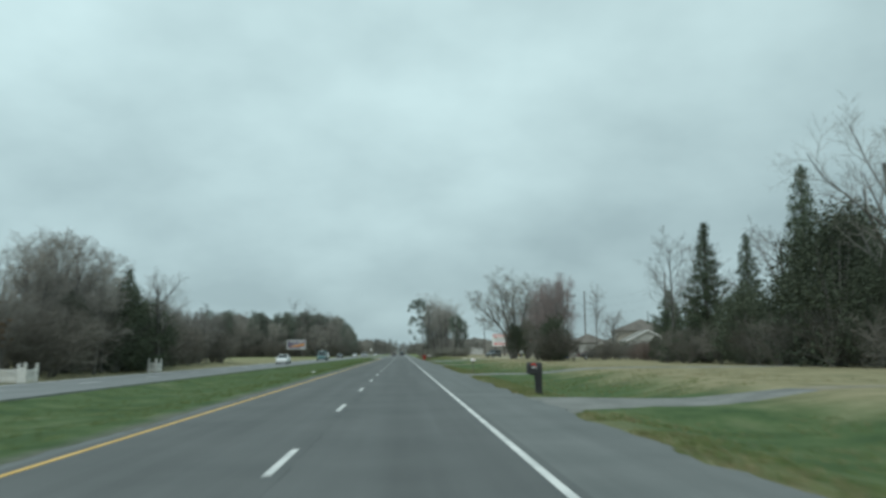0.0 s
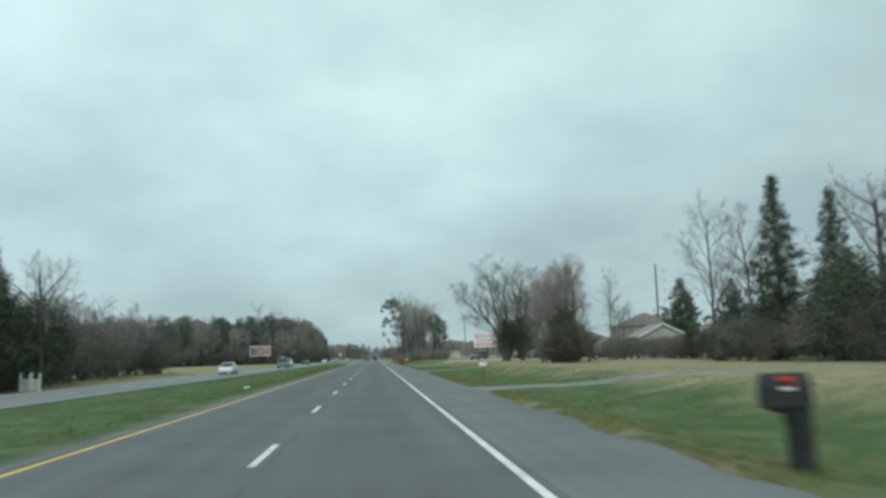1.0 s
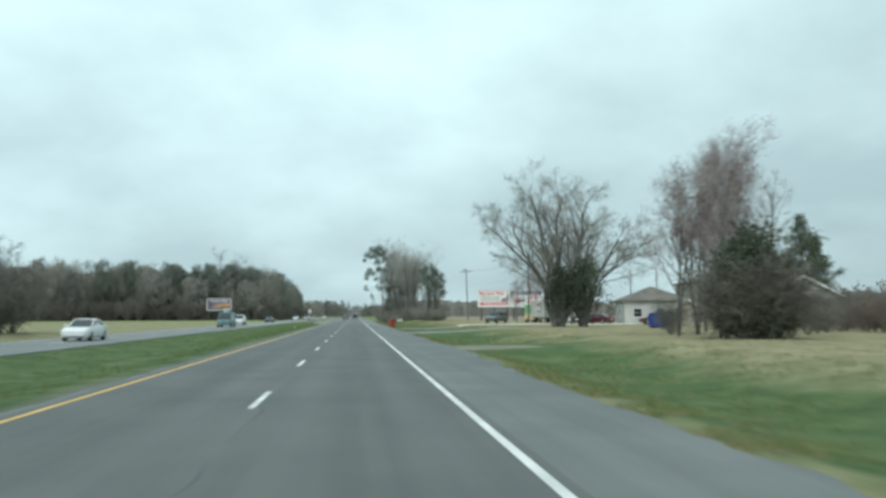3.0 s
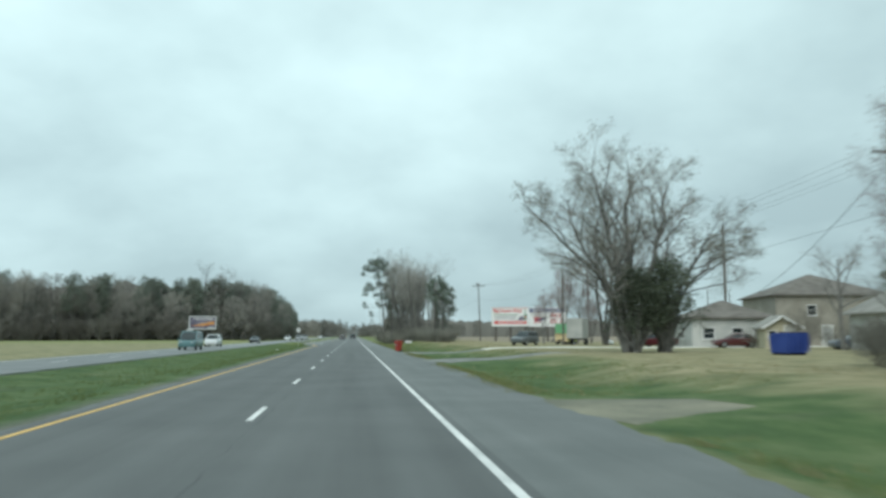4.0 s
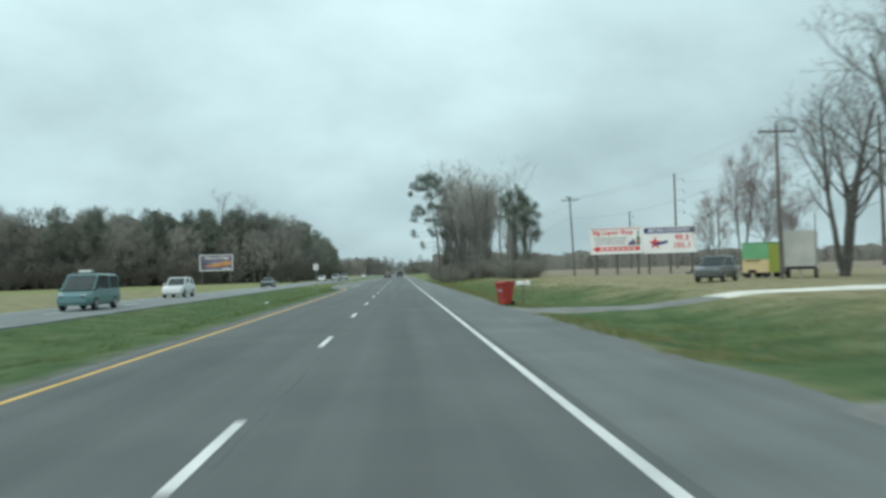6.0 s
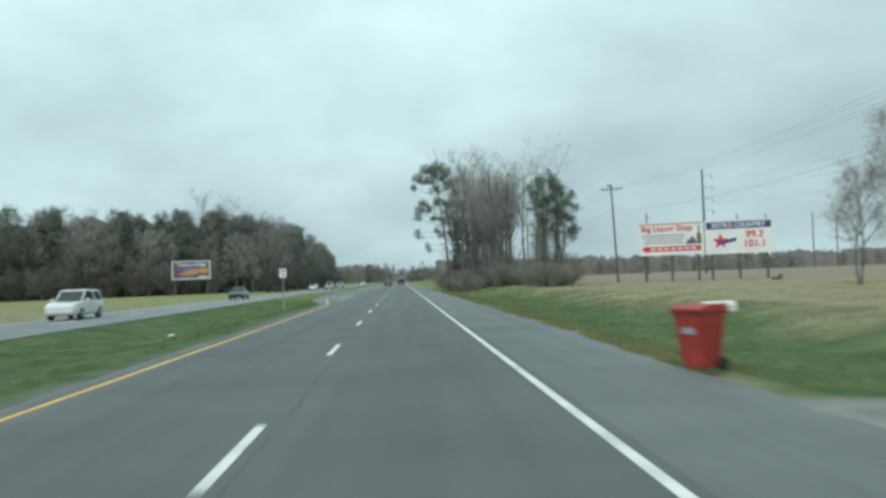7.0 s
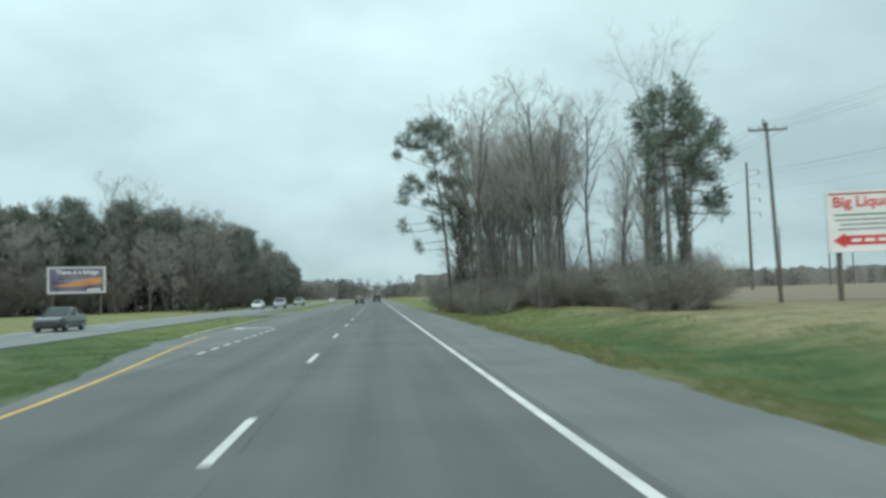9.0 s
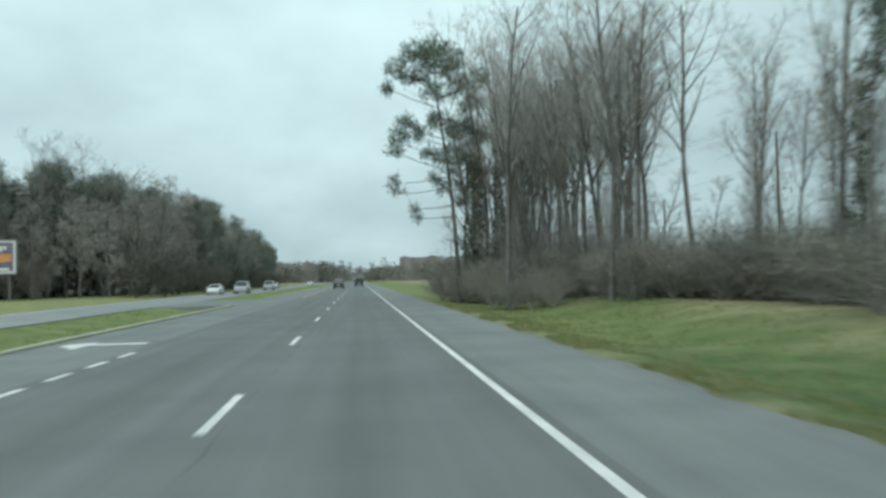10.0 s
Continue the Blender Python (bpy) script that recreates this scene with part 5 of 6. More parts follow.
def far_belt(name, pts, depth, h, count, seed, label, heart=0.62):
    """A far wood: many small ragged crowns and trunks in one mesh."""
    rng = random.Random(seed)
    v, f = [], []
    for _ in range(count):
        s = rng.random() * (len(pts) - 1)
        i = min(len(pts) - 2, int(s))
        u = s - i
        x = pts[i][0] + (pts[i + 1][0] - pts[i][0]) * u + rng.gauss(0, depth * 0.2)
        y = pts[i][1] + (pts[i + 1][1] - pts[i][1]) * u + depth * rng.random()
        hh = h * rng.uniform(0.55, 0.95)
        r = h * rng.uniform(0.12, 0.24)
        n = 48
        for _ in range(n):
            o = Vector((rng.gauss(0, 1), rng.gauss(0, 1), rng.gauss(0, 1))).normalized()
            z = hh * rng.random() ** 0.75
            w = r * (1.05 - 0.55 * z / hh)
            c = Vector((x + o.x * w, y + o.y * w, z))
            a = Vector((rng.gauss(0, 1), rng.gauss(0, 1), rng.gauss(0, 1))).normalized() * r * 0.19
            b = a.cross(o).normalized() * r * 0.15
            k = len(v)
            v += [tuple(c - a), tuple(c + b), tuple(c + a), tuple(c - b)]
            f.append((k, k + 1, k + 2, k + 3))
    # ragged heart of the wood, so that no sky shows low down
    rings = []
    for i in range(len(pts) - 1):
        n = max(2, int((Vector(pts[i + 1]) - Vector(pts[i])).length / (h * 0.22)))
        for j in range(n):
            u = j / n
            x, y = pts[i][0] + (pts[i + 1][0] - pts[i][0]) * u, pts[i][1] + (pts[i + 1][1] - pts[i][1]) * u
            top = h * (heart + 0.25 * noise.noise((x * 0.09, y * 0.09, seed)) + 0.15 * rng.random())
            rings.append((x, y + depth * 0.3, top))
    for (xa, ya, ha), (xb, yb, hb) in zip(rings, rings[1:]):
        k = len(v)
        v += [(xa, ya - 1.5, -0.3), (xb, yb - 1.5, -0.3), (xb, yb, hb), (xa, ya, ha), (xb, yb + 4, -0.3), (xa, ya + 4, -0.3)]
        f += [(k, k + 1, k + 2, k + 3), (k + 3, k + 2, k + 4, k + 5)]
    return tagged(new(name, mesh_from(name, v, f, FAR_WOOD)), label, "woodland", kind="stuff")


# Grey-brown wood colour raised to carry the haze of distance.
FAR_WOOD = leaf_material("haze_paled_winter_wood", (0.175, 0.173, 0.155), (0.230, 0.225, 0.202), 0.1)
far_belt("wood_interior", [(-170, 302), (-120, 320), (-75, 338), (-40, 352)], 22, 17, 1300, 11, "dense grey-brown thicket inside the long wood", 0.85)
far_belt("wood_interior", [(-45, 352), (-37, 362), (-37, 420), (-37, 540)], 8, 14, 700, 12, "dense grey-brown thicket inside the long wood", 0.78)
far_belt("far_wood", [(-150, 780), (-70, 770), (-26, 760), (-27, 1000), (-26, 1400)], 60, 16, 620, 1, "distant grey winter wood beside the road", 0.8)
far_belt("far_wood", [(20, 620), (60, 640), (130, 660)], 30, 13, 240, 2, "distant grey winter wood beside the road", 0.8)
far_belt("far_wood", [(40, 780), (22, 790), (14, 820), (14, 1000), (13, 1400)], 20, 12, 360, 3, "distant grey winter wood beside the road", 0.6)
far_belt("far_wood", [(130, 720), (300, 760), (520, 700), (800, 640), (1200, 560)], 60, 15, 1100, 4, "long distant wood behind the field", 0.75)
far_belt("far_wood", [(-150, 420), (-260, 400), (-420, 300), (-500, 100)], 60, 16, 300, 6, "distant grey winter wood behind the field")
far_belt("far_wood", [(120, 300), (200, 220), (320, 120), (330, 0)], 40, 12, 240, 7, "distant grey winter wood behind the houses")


# ---------------------------------------------------------------- poles, cables, signs
def lettering(text, size, mat_, m, parent, name="lettering", label=""):
    """Raised letters in the built-in font, centred, facing -y."""
    c = bpy.data.curves.new("letters", "FONT")
    c.body, c.size, c.align_x, c.align_y, c.extrude, c.offset = text, size, "CENTER", "CENTER", 0.006, size * 0.024
    tmp = new("letters", c)
    bpy.context.view_layer.update()
    me = bpy.data.meshes.new_from_object(tmp.evaluated_get(bpy.context.evaluated_depsgraph_get()))
    bpy.data.objects.remove(tmp)
    me.materials.clear()
    me.materials.append(mat_)
    return part(name, me, parent, label, m @ pose(0, 0, 0, 90, 0, 0))


def utility_pole(x, y, h, arm=2.7, turn=0.0, tilt=0.0, double=False):
    t = thing("utility_pole", pose(x, y, ground_z(x, y), 0, tilt, turn), "weathered wooden utility pole with a crossarm", "utility pole", "roadside poles")
    part("shaft", rod(0.145, 0.095, h + 0.3, 12, z=-0.3), t, mat_=WOOD_POST)
    part("crossarm", box(arm, 0.10, 0.13, 0, -0.14, h - 0.55, 0.01), t, mat_=WOOD_POST)
    for s in (-1, 1):
        part("brace", rod(0.018, 0.018, 1.0, 6, Matrix.Translation((0, -0.14, h - 1.15)) @ pose(0, 0, 0, 0, s * 55, 0)), t, mat_=STEEL)
    for px in (-arm * 0.47, -arm * 0.2, arm * 0.2, arm * 0.47):
        part("insulator", joined(rod(0.02, 0.02, 0.10, 6, x=px, y=-0.14, z=h - 0.42), rod(0.06, 0.045, 0.10, 10, x=px, y=-0.14, z=h - 0.34)), t, mat_=CERAMIC)
    if double:
        skew = pose(0, 0, 0, 0, 0, 62)
        part("crossarm", box(arm * 0.9, 0.10, 0.13, 0, 0.16, h - 0.16, 0.01, m=skew), t, mat_=WOOD_POST)
        for px in (-1.1, -0.5, 0.5, 1.1):
            part("insulator", rod(0.06, 0.045, 0.14, 10, skew @ pose(px, 0.16, h - 0.03)), t, mat_=CERAMIC)
    part("cap_insulator", rod(0.05, 0.035, 0.16, 8, z=h), t, mat_=CERAMIC)
    return t


POLE_Y = [129.7, 196.7, 263.9, 331, 398, 465]
POLE_X = {263.9: 26.8, 196.7: 27.1}
POLE_H = {129.7: 10.6, 196.7: 11.0, 263.9: 12.1, 331: 12.2, 398: 12.2, 465: 12.2}
for y in POLE_Y:
    utility_pole(POLE_X.get(y, 26.3), y, POLE_H[y], tilt=-2.0 if y == 263.9 else 0.0, double=y == 263.9)


def cable(name, a, b, sag, r, label):
    a, b = Vector(a), Vector(b)
    pts = []
    for i in range(15):
        u = i / 14
        q = a.lerp(b, u)
        q.z -= sag * 4 * u * (1 - u)
        pts.append(q)
    ob = new(name, tubes_mesh(name, [(pts, [r] * 15)], WIRE, 4))
    return tagged(ob, label, "cable", "overhead cables")


ends = [(y, POLE_H[y]) for y in POLE_Y]
for (ya, ha), (yb, hb) in zip(ends, ends[1:]):
    ga, gb = ground_z(26.2, ya), ground_z(26.2, yb)
    for dx in (-1.27, -0.54, 0.54, 1.27):
        cable("power_cable", (POLE_X.get(ya, 26.3) + dx, ya - 0.14, ga + ha - 0.24), (POLE_X.get(yb, 26.3) + dx, yb - 0.14, gb + hb - 0.24), 0.9, 0.007, "thin grey power cable slung between wooden poles")
    cable("telephone_cable", (26.2, ya - 0.16, ga + ha - 3.2), (26.2, yb - 0.16, gb + hb - 3.2), 1.0, 0.010, "thicker grey telephone cable slung between wooden poles")


cable("service_cable", (26.3, 129.6, 10.3), (44.4, 146.5, 3.7), 0.5, 0.02, "grey service cable from a pole to a house")
cable("service_cable", (26.3, 129.7, 10.4), (43.4, 180.7, 5.5), 1.0, 0.02, "grey service cable from a pole to a house")


def line_pole(x, y, h, turn=0.0):
    t = thing("transmission_pole", pose(x, y, ground_z(x, y), 0, 0, turn), "tall weathered transmission pole with short side arms", "utility pole", "transmission poles")
    part("shaft", rod(0.42, 0.24, h + 0.5, 14, z=-0.5), t, mat_=WOOD_POST)
    for k, z in enumerate((h - 2.0, h - 5.5, h - 9.0, h - 12.5)):
        s = 1
        part("side_arm", rod(0.09, 0.05, 3.0, 8, Matrix.Translation((0, 0, z)) @ pose(0, 0, 0, 0, s * 84, 0)), t, mat_=STEEL)
        part("insulator", rod(0.10, 0.10, 1.1, 8, x=s * 2.95, z=z - 0.9), t, mat_=CERAMIC)
    return t


LINE = [(98, 300, 30.5), (90.6, 402, 31.0)]
for x, y, h in LINE:
    line_pole(x, y, h)
for (xa, ya, ha), (xb, yb, hb) in zip(LINE, LINE[1:]):
    for z in (2.9, 6.4, 9.9):
        cable("transmission_cable", (xa + 2.95, ya, ground_z(xa, ya) + ha - z), (xb + 2.95, yb, ground_z(xb, yb) + hb - z), 2.4, 0.018, "heavy transmission cable slung between tall poles")
for x, y, h in ((105, 505, 26), (238, 622, 32), (262, 640, 31), (205, 610, 31), (178, 585, 30)):
    line_pole(x, y, h, 40)


def billboard(x, y, turn, w, z0, z1, posts, label, trim):
    """A large sign on posts; x, y: the middle of its face. Returns the sign and its face's inner height."""
    g = ground_z(x, y)
    t = thing("billboard", pose(x, y, g, 0, 0, turn), label, "billboard")
    z0, z1 = z0 - g, z1 - g
    part("panel", box(w, 0.16, z1 - z0, 0, 0.08, z0, 0.01), t, mat_=BOARD_WHITE)
    e = 0.13
    for nm, b in (("top_trim", box(w + 2 * e, 0.24, e, 0, 0.07, z1)), ("bottom_trim", box(w + 2 * e, 0.24, e, 0, 0.07, z0 - e)), ("side_trim", box(e, 0.24, z1 - z0, -w / 2 - e / 2, 0.07, z0)), ("side_trim", box(e, 0.24, z1 - z0, w / 2 + e / 2, 0.07, z0))):
        part(nm, b, t, mat_=trim)
    for i in range(posts):
        px = w * (-0.42 + 0.84 * i / (posts - 1))
        part("post", box(0.24, 0.30, z1 - 0.4 + 0.3, px, 0.36, -0.3, 0.02), t, mat_=WOOD_POST)
        if posts == 3:
            part("post", box(0.20, 0.26, z1 - 0.4 + 0.3, px + 0.10, 1.15, -0.3, 0.02), t, mat_=WOOD_POST)
            part("strut", box(0.12, 0.75, 0.14, px + 0.05, 0.78, z0 + 0.5), t, mat_=WOOD_POST)
    return t, z0, z1


def patch(t, name, x, z, w, h, mat_, face=-0.001, bevel=0.0):
    """Printed block on the sign's face: x, z its middle."""
    return part(name, box(w, 0.012, h, x, face - 0.004, z - h / 2), t, mat_=mat_)


def shape(t, name, outline, mat_, y=-0.012):
    bm = bmesh.new()
    a = [bm.verts.new((x, y, z)) for x, z in outline]
    b = [bm.verts.new((x, y + 0.012, z)) for x, z in outline]
    bm.faces.new(a)
    bm.faces.new(b[::-1])
    for i in range(len(a)):
        j = (i + 1) % len(a)
        bm.faces.new((a[i], b[i], b[j], a[j]))
    return part(name, bm, t, mat_=mat_)


# two roadside billboards, right
sb, z0, z1 = billboard(32.35, 260.1, -18, 7.3, 3.60, 7.25, 3, "white billboard with red lettering and a red arrow", BOARD_WHITE)
patch(sb, "red_top_line", 0, z1 - 0.06, 7.2, 0.10, SIGN_RED)
lettering("Big Liquor Shop", 0.92, SIGN_RED, pose(-0.45, -0.012, z1 - 0.60), sb)
patch(sb, "green_line", -0.9, z1 - 1.40, 4.9, 0.10, SIGN_GREEN)
for k, (w, dz) in enumerate(((4.8, 1.72), (4.2, 2.02), (4.5, 2.32))):
    patch(sb, "text_bar", -0.9, z1 - dz, w, 0.12, SIGN_GREY)
shape(sb, "red_arrow", [(-3.45, z0 + 0.62), (-2.75, z0 + 1.10), (-2.75, z0 + 0.92), (3.45, z0 + 0.92), (3.45, z0 + 0.32), (-2.75, z0 + 0.32), (-2.75, z0 + 0.14)], SIGN_RED)
for k in range(7):
    patch(sb, "arrow_text_bar", -2.1 + 0.78 * k, z0 + 0.62, 0.58, 0.20, BOARD_WHITE, -0.012)
shape(sb, "bottle_picture", [(2.95, z0 + 1.1), (3.5, z0 + 1.1), (3.5, z0 + 2.2), (3.32, z0 + 2.5), (3.32, z0 + 3.3), (3.13, z0 + 3.3), (3.13, z0 + 2.5), (2.95, z0 + 2.2)], SIGN_GREEN)
shape(sb, "crab_picture", [(1.7, z0 + 1.1), (2.9, z0 + 1.1), (2.85, z0 + 1.6), (2.5, z0 + 2.1), (2.2, z0 + 1.7), (1.9, z0 + 1.6)], SIGN_DUSK)
patch(sb, "small_red_label", 3.22, z0 + 1.7, 0.3, 0.35, SIGN_RED, -0.012)

sb, z0, z1 = billboard(39.65, 257.7, -18, 7.3, 3.50, 7.15, 3, "white billboard with a navy banner and a red star", BOARD_WHITE)
patch(sb, "navy_banner", 0, z1 - 0.45, 7.2, 0.82, SIGN_NAVY)
lettering("RETRO COUNTRY", 0.72, BOARD_WHITE, pose(0, -0.014, z1 - 0.47), sb)
star = []
for k in range(10):
    a, r = math.pi / 2 + k * math.pi / 5, (0.95 if k % 2 == 0 else 0.42)
    star.append((-2.05 + r * math.cos(a), z0 + 1.35 + r * math.sin(a)))
shape(sb, "red_star", star, SIGN_RED)
shape(sb, "navy_ribbon", [(-2.6, z0 + 1.25), (-0.3, z0 + 1.75), (-0.3, z0 + 1.35), (-0.9, z0 + 1.2), (-1.8, z0 + 1.0)], SIGN_NAVY, -0.022)
lettering("99.3", 1.15, SIGN_RED, pose(1.75, -0.014, z0 + 2.05), sb, "frequency", "red numerals")
lettering("101.1", 1.15, SIGN_RED, pose(1.75, -0.014, z0 + 0.95), sb, "frequency", "red numerals")
# billboard by the long wood, left
sb, z0, z1 = billboard(-41.9, 329.8, 20, 7.4, 3.30, 6.90, 2, "dusk-coloured billboard with a pale frame before the wood", STEEL)
patch(sb, "dark_field", 0, (z0 + z1) / 2, 7.0, z1 - z0 - 0.35, SIGN_DUSK)
lettering("There is a bridge", 0.80, BOARD_WHITE, pose(0.1, -0.018, z1 - 0.72), sb, "title")
shape(sb, "orange_glow", [(-3.2, z0 + 1.0), (-1.0, z0 + 1.35), (0.6, z0 + 1.95), (3.3, z0 + 2.2), (3.3, z0 + 1.35), (1.0, z0 + 0.95), (-1.5, z0 + 0.85)], SIGN_ORANGE, -0.016)
shape(sb, "white_road_mark", [(-2.6, z0 + 1.65), (0.6, z0 + 1.95), (2.0, z0 + 1.75), (-0.5, z0 + 1.6)], SIGN_GREY, -0.020)
patch(sb, "footer_bar", 2.2, z0 + 0.42, 1.8, 0.26, BOARD_WHITE, -0.012)

# small sign in the median
g = ground_z(-8.1, 220)
t = thing("road_sign", pose(-8.1, 220, g, 0, 0, 4), "small white rectangular road sign on a thin steel post", "road sign")
part("post", box(0.055, 0.04, 2.98 - g, 0, 0.03, -0.3), t, mat_=STEEL)
part("plate", box(0.47, 0.012, 0.61, 0, 0, 2.10 - g, 0.004), t, "white plate", mat_=BOARD_WHITE)
for z, w in ((2.57, 0.28), (2.46, 0.32)):
    part("text_bar", box(w, 0.006, 0.07, 0, -0.010, z - g), t, mat_=SIGN_GREY)
part("symbol_bar", box(0.12, 0.006, 0.10, 0.02, -0.010, 2.22 - g), t, mat_=BLACK)


# ---------------------------------------------------------------- mailboxes, bins, fences
def mailbox_big(x, y):
    t = thing("mailbox", pose(x, y, ground_z(x, y)), "black moulded mailbox with a red flag on a thick post", "mailbox")
    part("post", joined(box(0.27, 0.25, 1.05, 0.11, 0, -0.1, 0.025), prism([(-0.11, 0.60), (0.11, 0.60), (0.11, 0.85), (-0.11, 0.85)], -0.05, 0.10), box(0.50, 0.28, 0.08, -0.02, 0, 0.78, 0.03)), t, mat_=BLACK)
    bm = prism([(-0.15, 0.84), (0.15, 0.84), (0.15, 1.10), (0.12, 1.20), (0.06, 1.27), (0, 1.29), (-0.06, 1.27), (-0.12, 1.20), (-0.15, 1.10)], -0.33, 0.25)
    bmesh.ops.bevel(bm, geom=bm.edges[:], offset=0.012, segments=2, affect="EDGES")
    part("box", bm, t, mat_=BLACK)
    part("door", prism([(-0.16, 0.83), (0.16, 0.83), (0.16, 1.11), (0.10, 1.25), (0, 1.30), (-0.10, 1.25), (-0.16, 1.11)], -0.355, -0.325), t, mat_=BLACK)
    part("flag", joined(box(0.20, 0.012, 0.055, -0.12, -0.165, 1.185), box(0.03, 0.014, 0.10, -0.02, -0.163, 1.10)), t, "red flag", mat_=RED_FLAG)
    for k in range(4):
        part("number_bar", box(0.035, 0.008, 0.05, -0.16 + 0.05 * k, -0.152, 1.06), t, mat_=BOARD_WHITE)
    return t


def mailbox_small(x, y, mat_, label, turn=0.0, half=0.22):
    t = thing("mailbox", pose(x, y, ground_z(x, y), 0, 0, turn), label, "mailbox")
    part("post", box(0.055, 0.055, 1.1, 0, 0, -0.1, 0.006), t, mat_=WOOD_POST)
    bm = prism([(-0.10, 1.02), (0.10, 1.02), (0.10, 1.14), (0.07, 1.20), (0, 1.22), (-0.07, 1.20), (-0.10, 1.14)], -half, half)
    part("box", bm, t, mat_=mat_)
    part("bracket", box(0.40, 0.10, 0.04, 0, 0, 0.98), t, mat_=WOOD_POST)
    part("flag", box(0.14, 0.01, 0.04, 0.05, -0.106, 1.14), t, "red flag", mat_=RED_FLAG)
    return t


mailbox_big(5.45, 34.3)
mailbox_small(5.75, 67.3, WHITE, "white painted metal mailbox on a thin wooden post", 0, 0.17)
mailbox_small(5.95, 179.4, WHITE, "white metal mailbox on a short wooden post", 8, 0.32)


def wheelie_bin(x, y, turn):
    t = thing("rubbish_bin", pose(x, y, max(ground_z(x, y), -0.01), 0, 0, turn), "red plastic wheeled rubbish bin at the road's edge", "bin")
    bm = bmesh.new()
    rows = []
    for z, w, d in ((0.06, 0.19, 0.21), (0.12, 0.205, 0.225), (0.55, 0.245, 0.28), (0.93, 0.275, 0.325), (0.95, 0.30, 0.35), (1.0, 0.30, 0.35)):
        rows.append([bm.verts.new((sx * w, sy * d, z)) for sx, sy in ((-1, -1), (1, -1), (1, 1), (-1, 1))])
    for a, b in zip(rows, rows[1:]):
        for i in range(4):
            bm.faces.new((a[i], a[(i + 1) % 4], b[(i + 1) % 4], b[i]))
    bm.faces.new(rows[0][::-1])
    bm.faces.new(rows[-1])
    bmesh.ops.bevel(bm, geom=bm.edges[:], offset=0.012, segments=2, affect="EDGES")
    part("body", bm, t, mat_=RED)
    part("lid", prism([(-0.38, 1.0), (0.37, 1.0), (0.37, 1.05), (0.15, 1.10), (-0.15, 1.10), (-0.38, 1.04)], -0.31, 0.31), t, mat_=RED)
    part("handle", rod(0.018, 0.018, 0.5, 8, Matrix.Translation((-0.25, 0.42, 0.98)) @ pose(0, 0, 0, 0, 90, 0)), t, mat_=RED)
    part("label_panel", box(0.26, 0.008, 0.20, 0, -0.297, 0.62, 0.003, pose(0, 0, 0)), t, "faded pale panel", mat_=SIGN_GREY)
    for s in (-1, 1):
        part("wheel", rod(0.11, 0.11, 0.06, 14, Matrix.Translation((s * 0.24 - 0.03, 0.25, 0.11)) @ pose(0, 0, 0, 0, 90, 0)), t, mat_=RUBBER)


wheelie_bin(4.80, 177.3, -58)
# skip beside the lawn
t = thing("skip", pose(28.1, 143.6, ground_z(28.1, 143.6), 0, 0, 14), "blue painted steel refuse skip standing on the lawn", "skip")
bm = prism([(-0.75, 0.12), (0.75, 0.12), (0.9, 1.15), (0.55, 1.42), (-0.9, 1.42)], -0.8, 0.8)
bmesh.ops.bevel(bm, geom=bm.edges[:], offset=0.03, segments=2, affect="EDGES")
part("body", bm, t, mat_=BLUE)
for s in (-0.78, -0.26, 0.26, 0.78):
    part("rib", box(0.07, 0.05, 1.05, s, -0.88, 0.2), t, mat_=BLUE)
part("lid", box(1.5, 0.9, 0.05, 0, -0.38, 1.43, 0.02), t, "black plastic lid", mat_=BLACK)
for s in (-0.65, 0.65):
    part("foot", box(0.12, 1.4, 0.14, s, 0, 0), t, mat_=BLACK)


def picket_fence(x, y, turn, width, h):
    t = thing("picket_fence", pose(x, y, ground_z(x, y), 0, 0, turn), "short piece of white picket fence beside the road", "fence", "white fences")
    for z in (0.25 * h, 0.72 * h):
        part("rail", box(width, 0.05, 0.09, 0, 0.03, z), t, mat_=WHITE)
    for s in (-1, 1):
        part("post", joined(box(0.13, 0.13, h + 0.32, s * width / 2, 0.03, -0.15, 0.008), rod(0.09, 0.0, 0.12, 4, x=s * width / 2, y=0.03, z=h + 0.17)), t, mat_=WHITE)
    n = int(width / 0.13)
    for i in range(n):
        px = -width / 2 + width * (i + 0.5) / n
        u = abs(2 * (i + 0.5) / n - 1)
        hh_ = h * (0.82 + 0.18 * u * u)
        bm = bmesh.new()
        o = [(-0.042, 0.06), (0.042, 0.06), (0.042, hh_ - 0.05), (0, hh_), (-0.042, hh_ - 0.05)]
        a = [bm.verts.new((px + q, -0.01, z)) for q, z in o]
        b = [bm.verts.new((px + q, 0.008, z)) for q, z in o]
        bm.faces.new(a)
        bm.faces.new(b[::-1])
        for k in range(5):
            bm.faces.new((a[k], b[k], b[(k + 1) % 5], a[(k + 1) % 5]))
        part("picket", bm, t, mat_=WHITE)


picket_fence(-26.2, 57.0, -6, 2.5, 1.15)
picket_fence(-25.5, 58.6, 70, 1.6, 1.1)
picket_fence(-25.6, 87.0, -4, 0.8, 1.2)
picket_fence(-25.2, 87.7, 72, 1.0, 1.15)


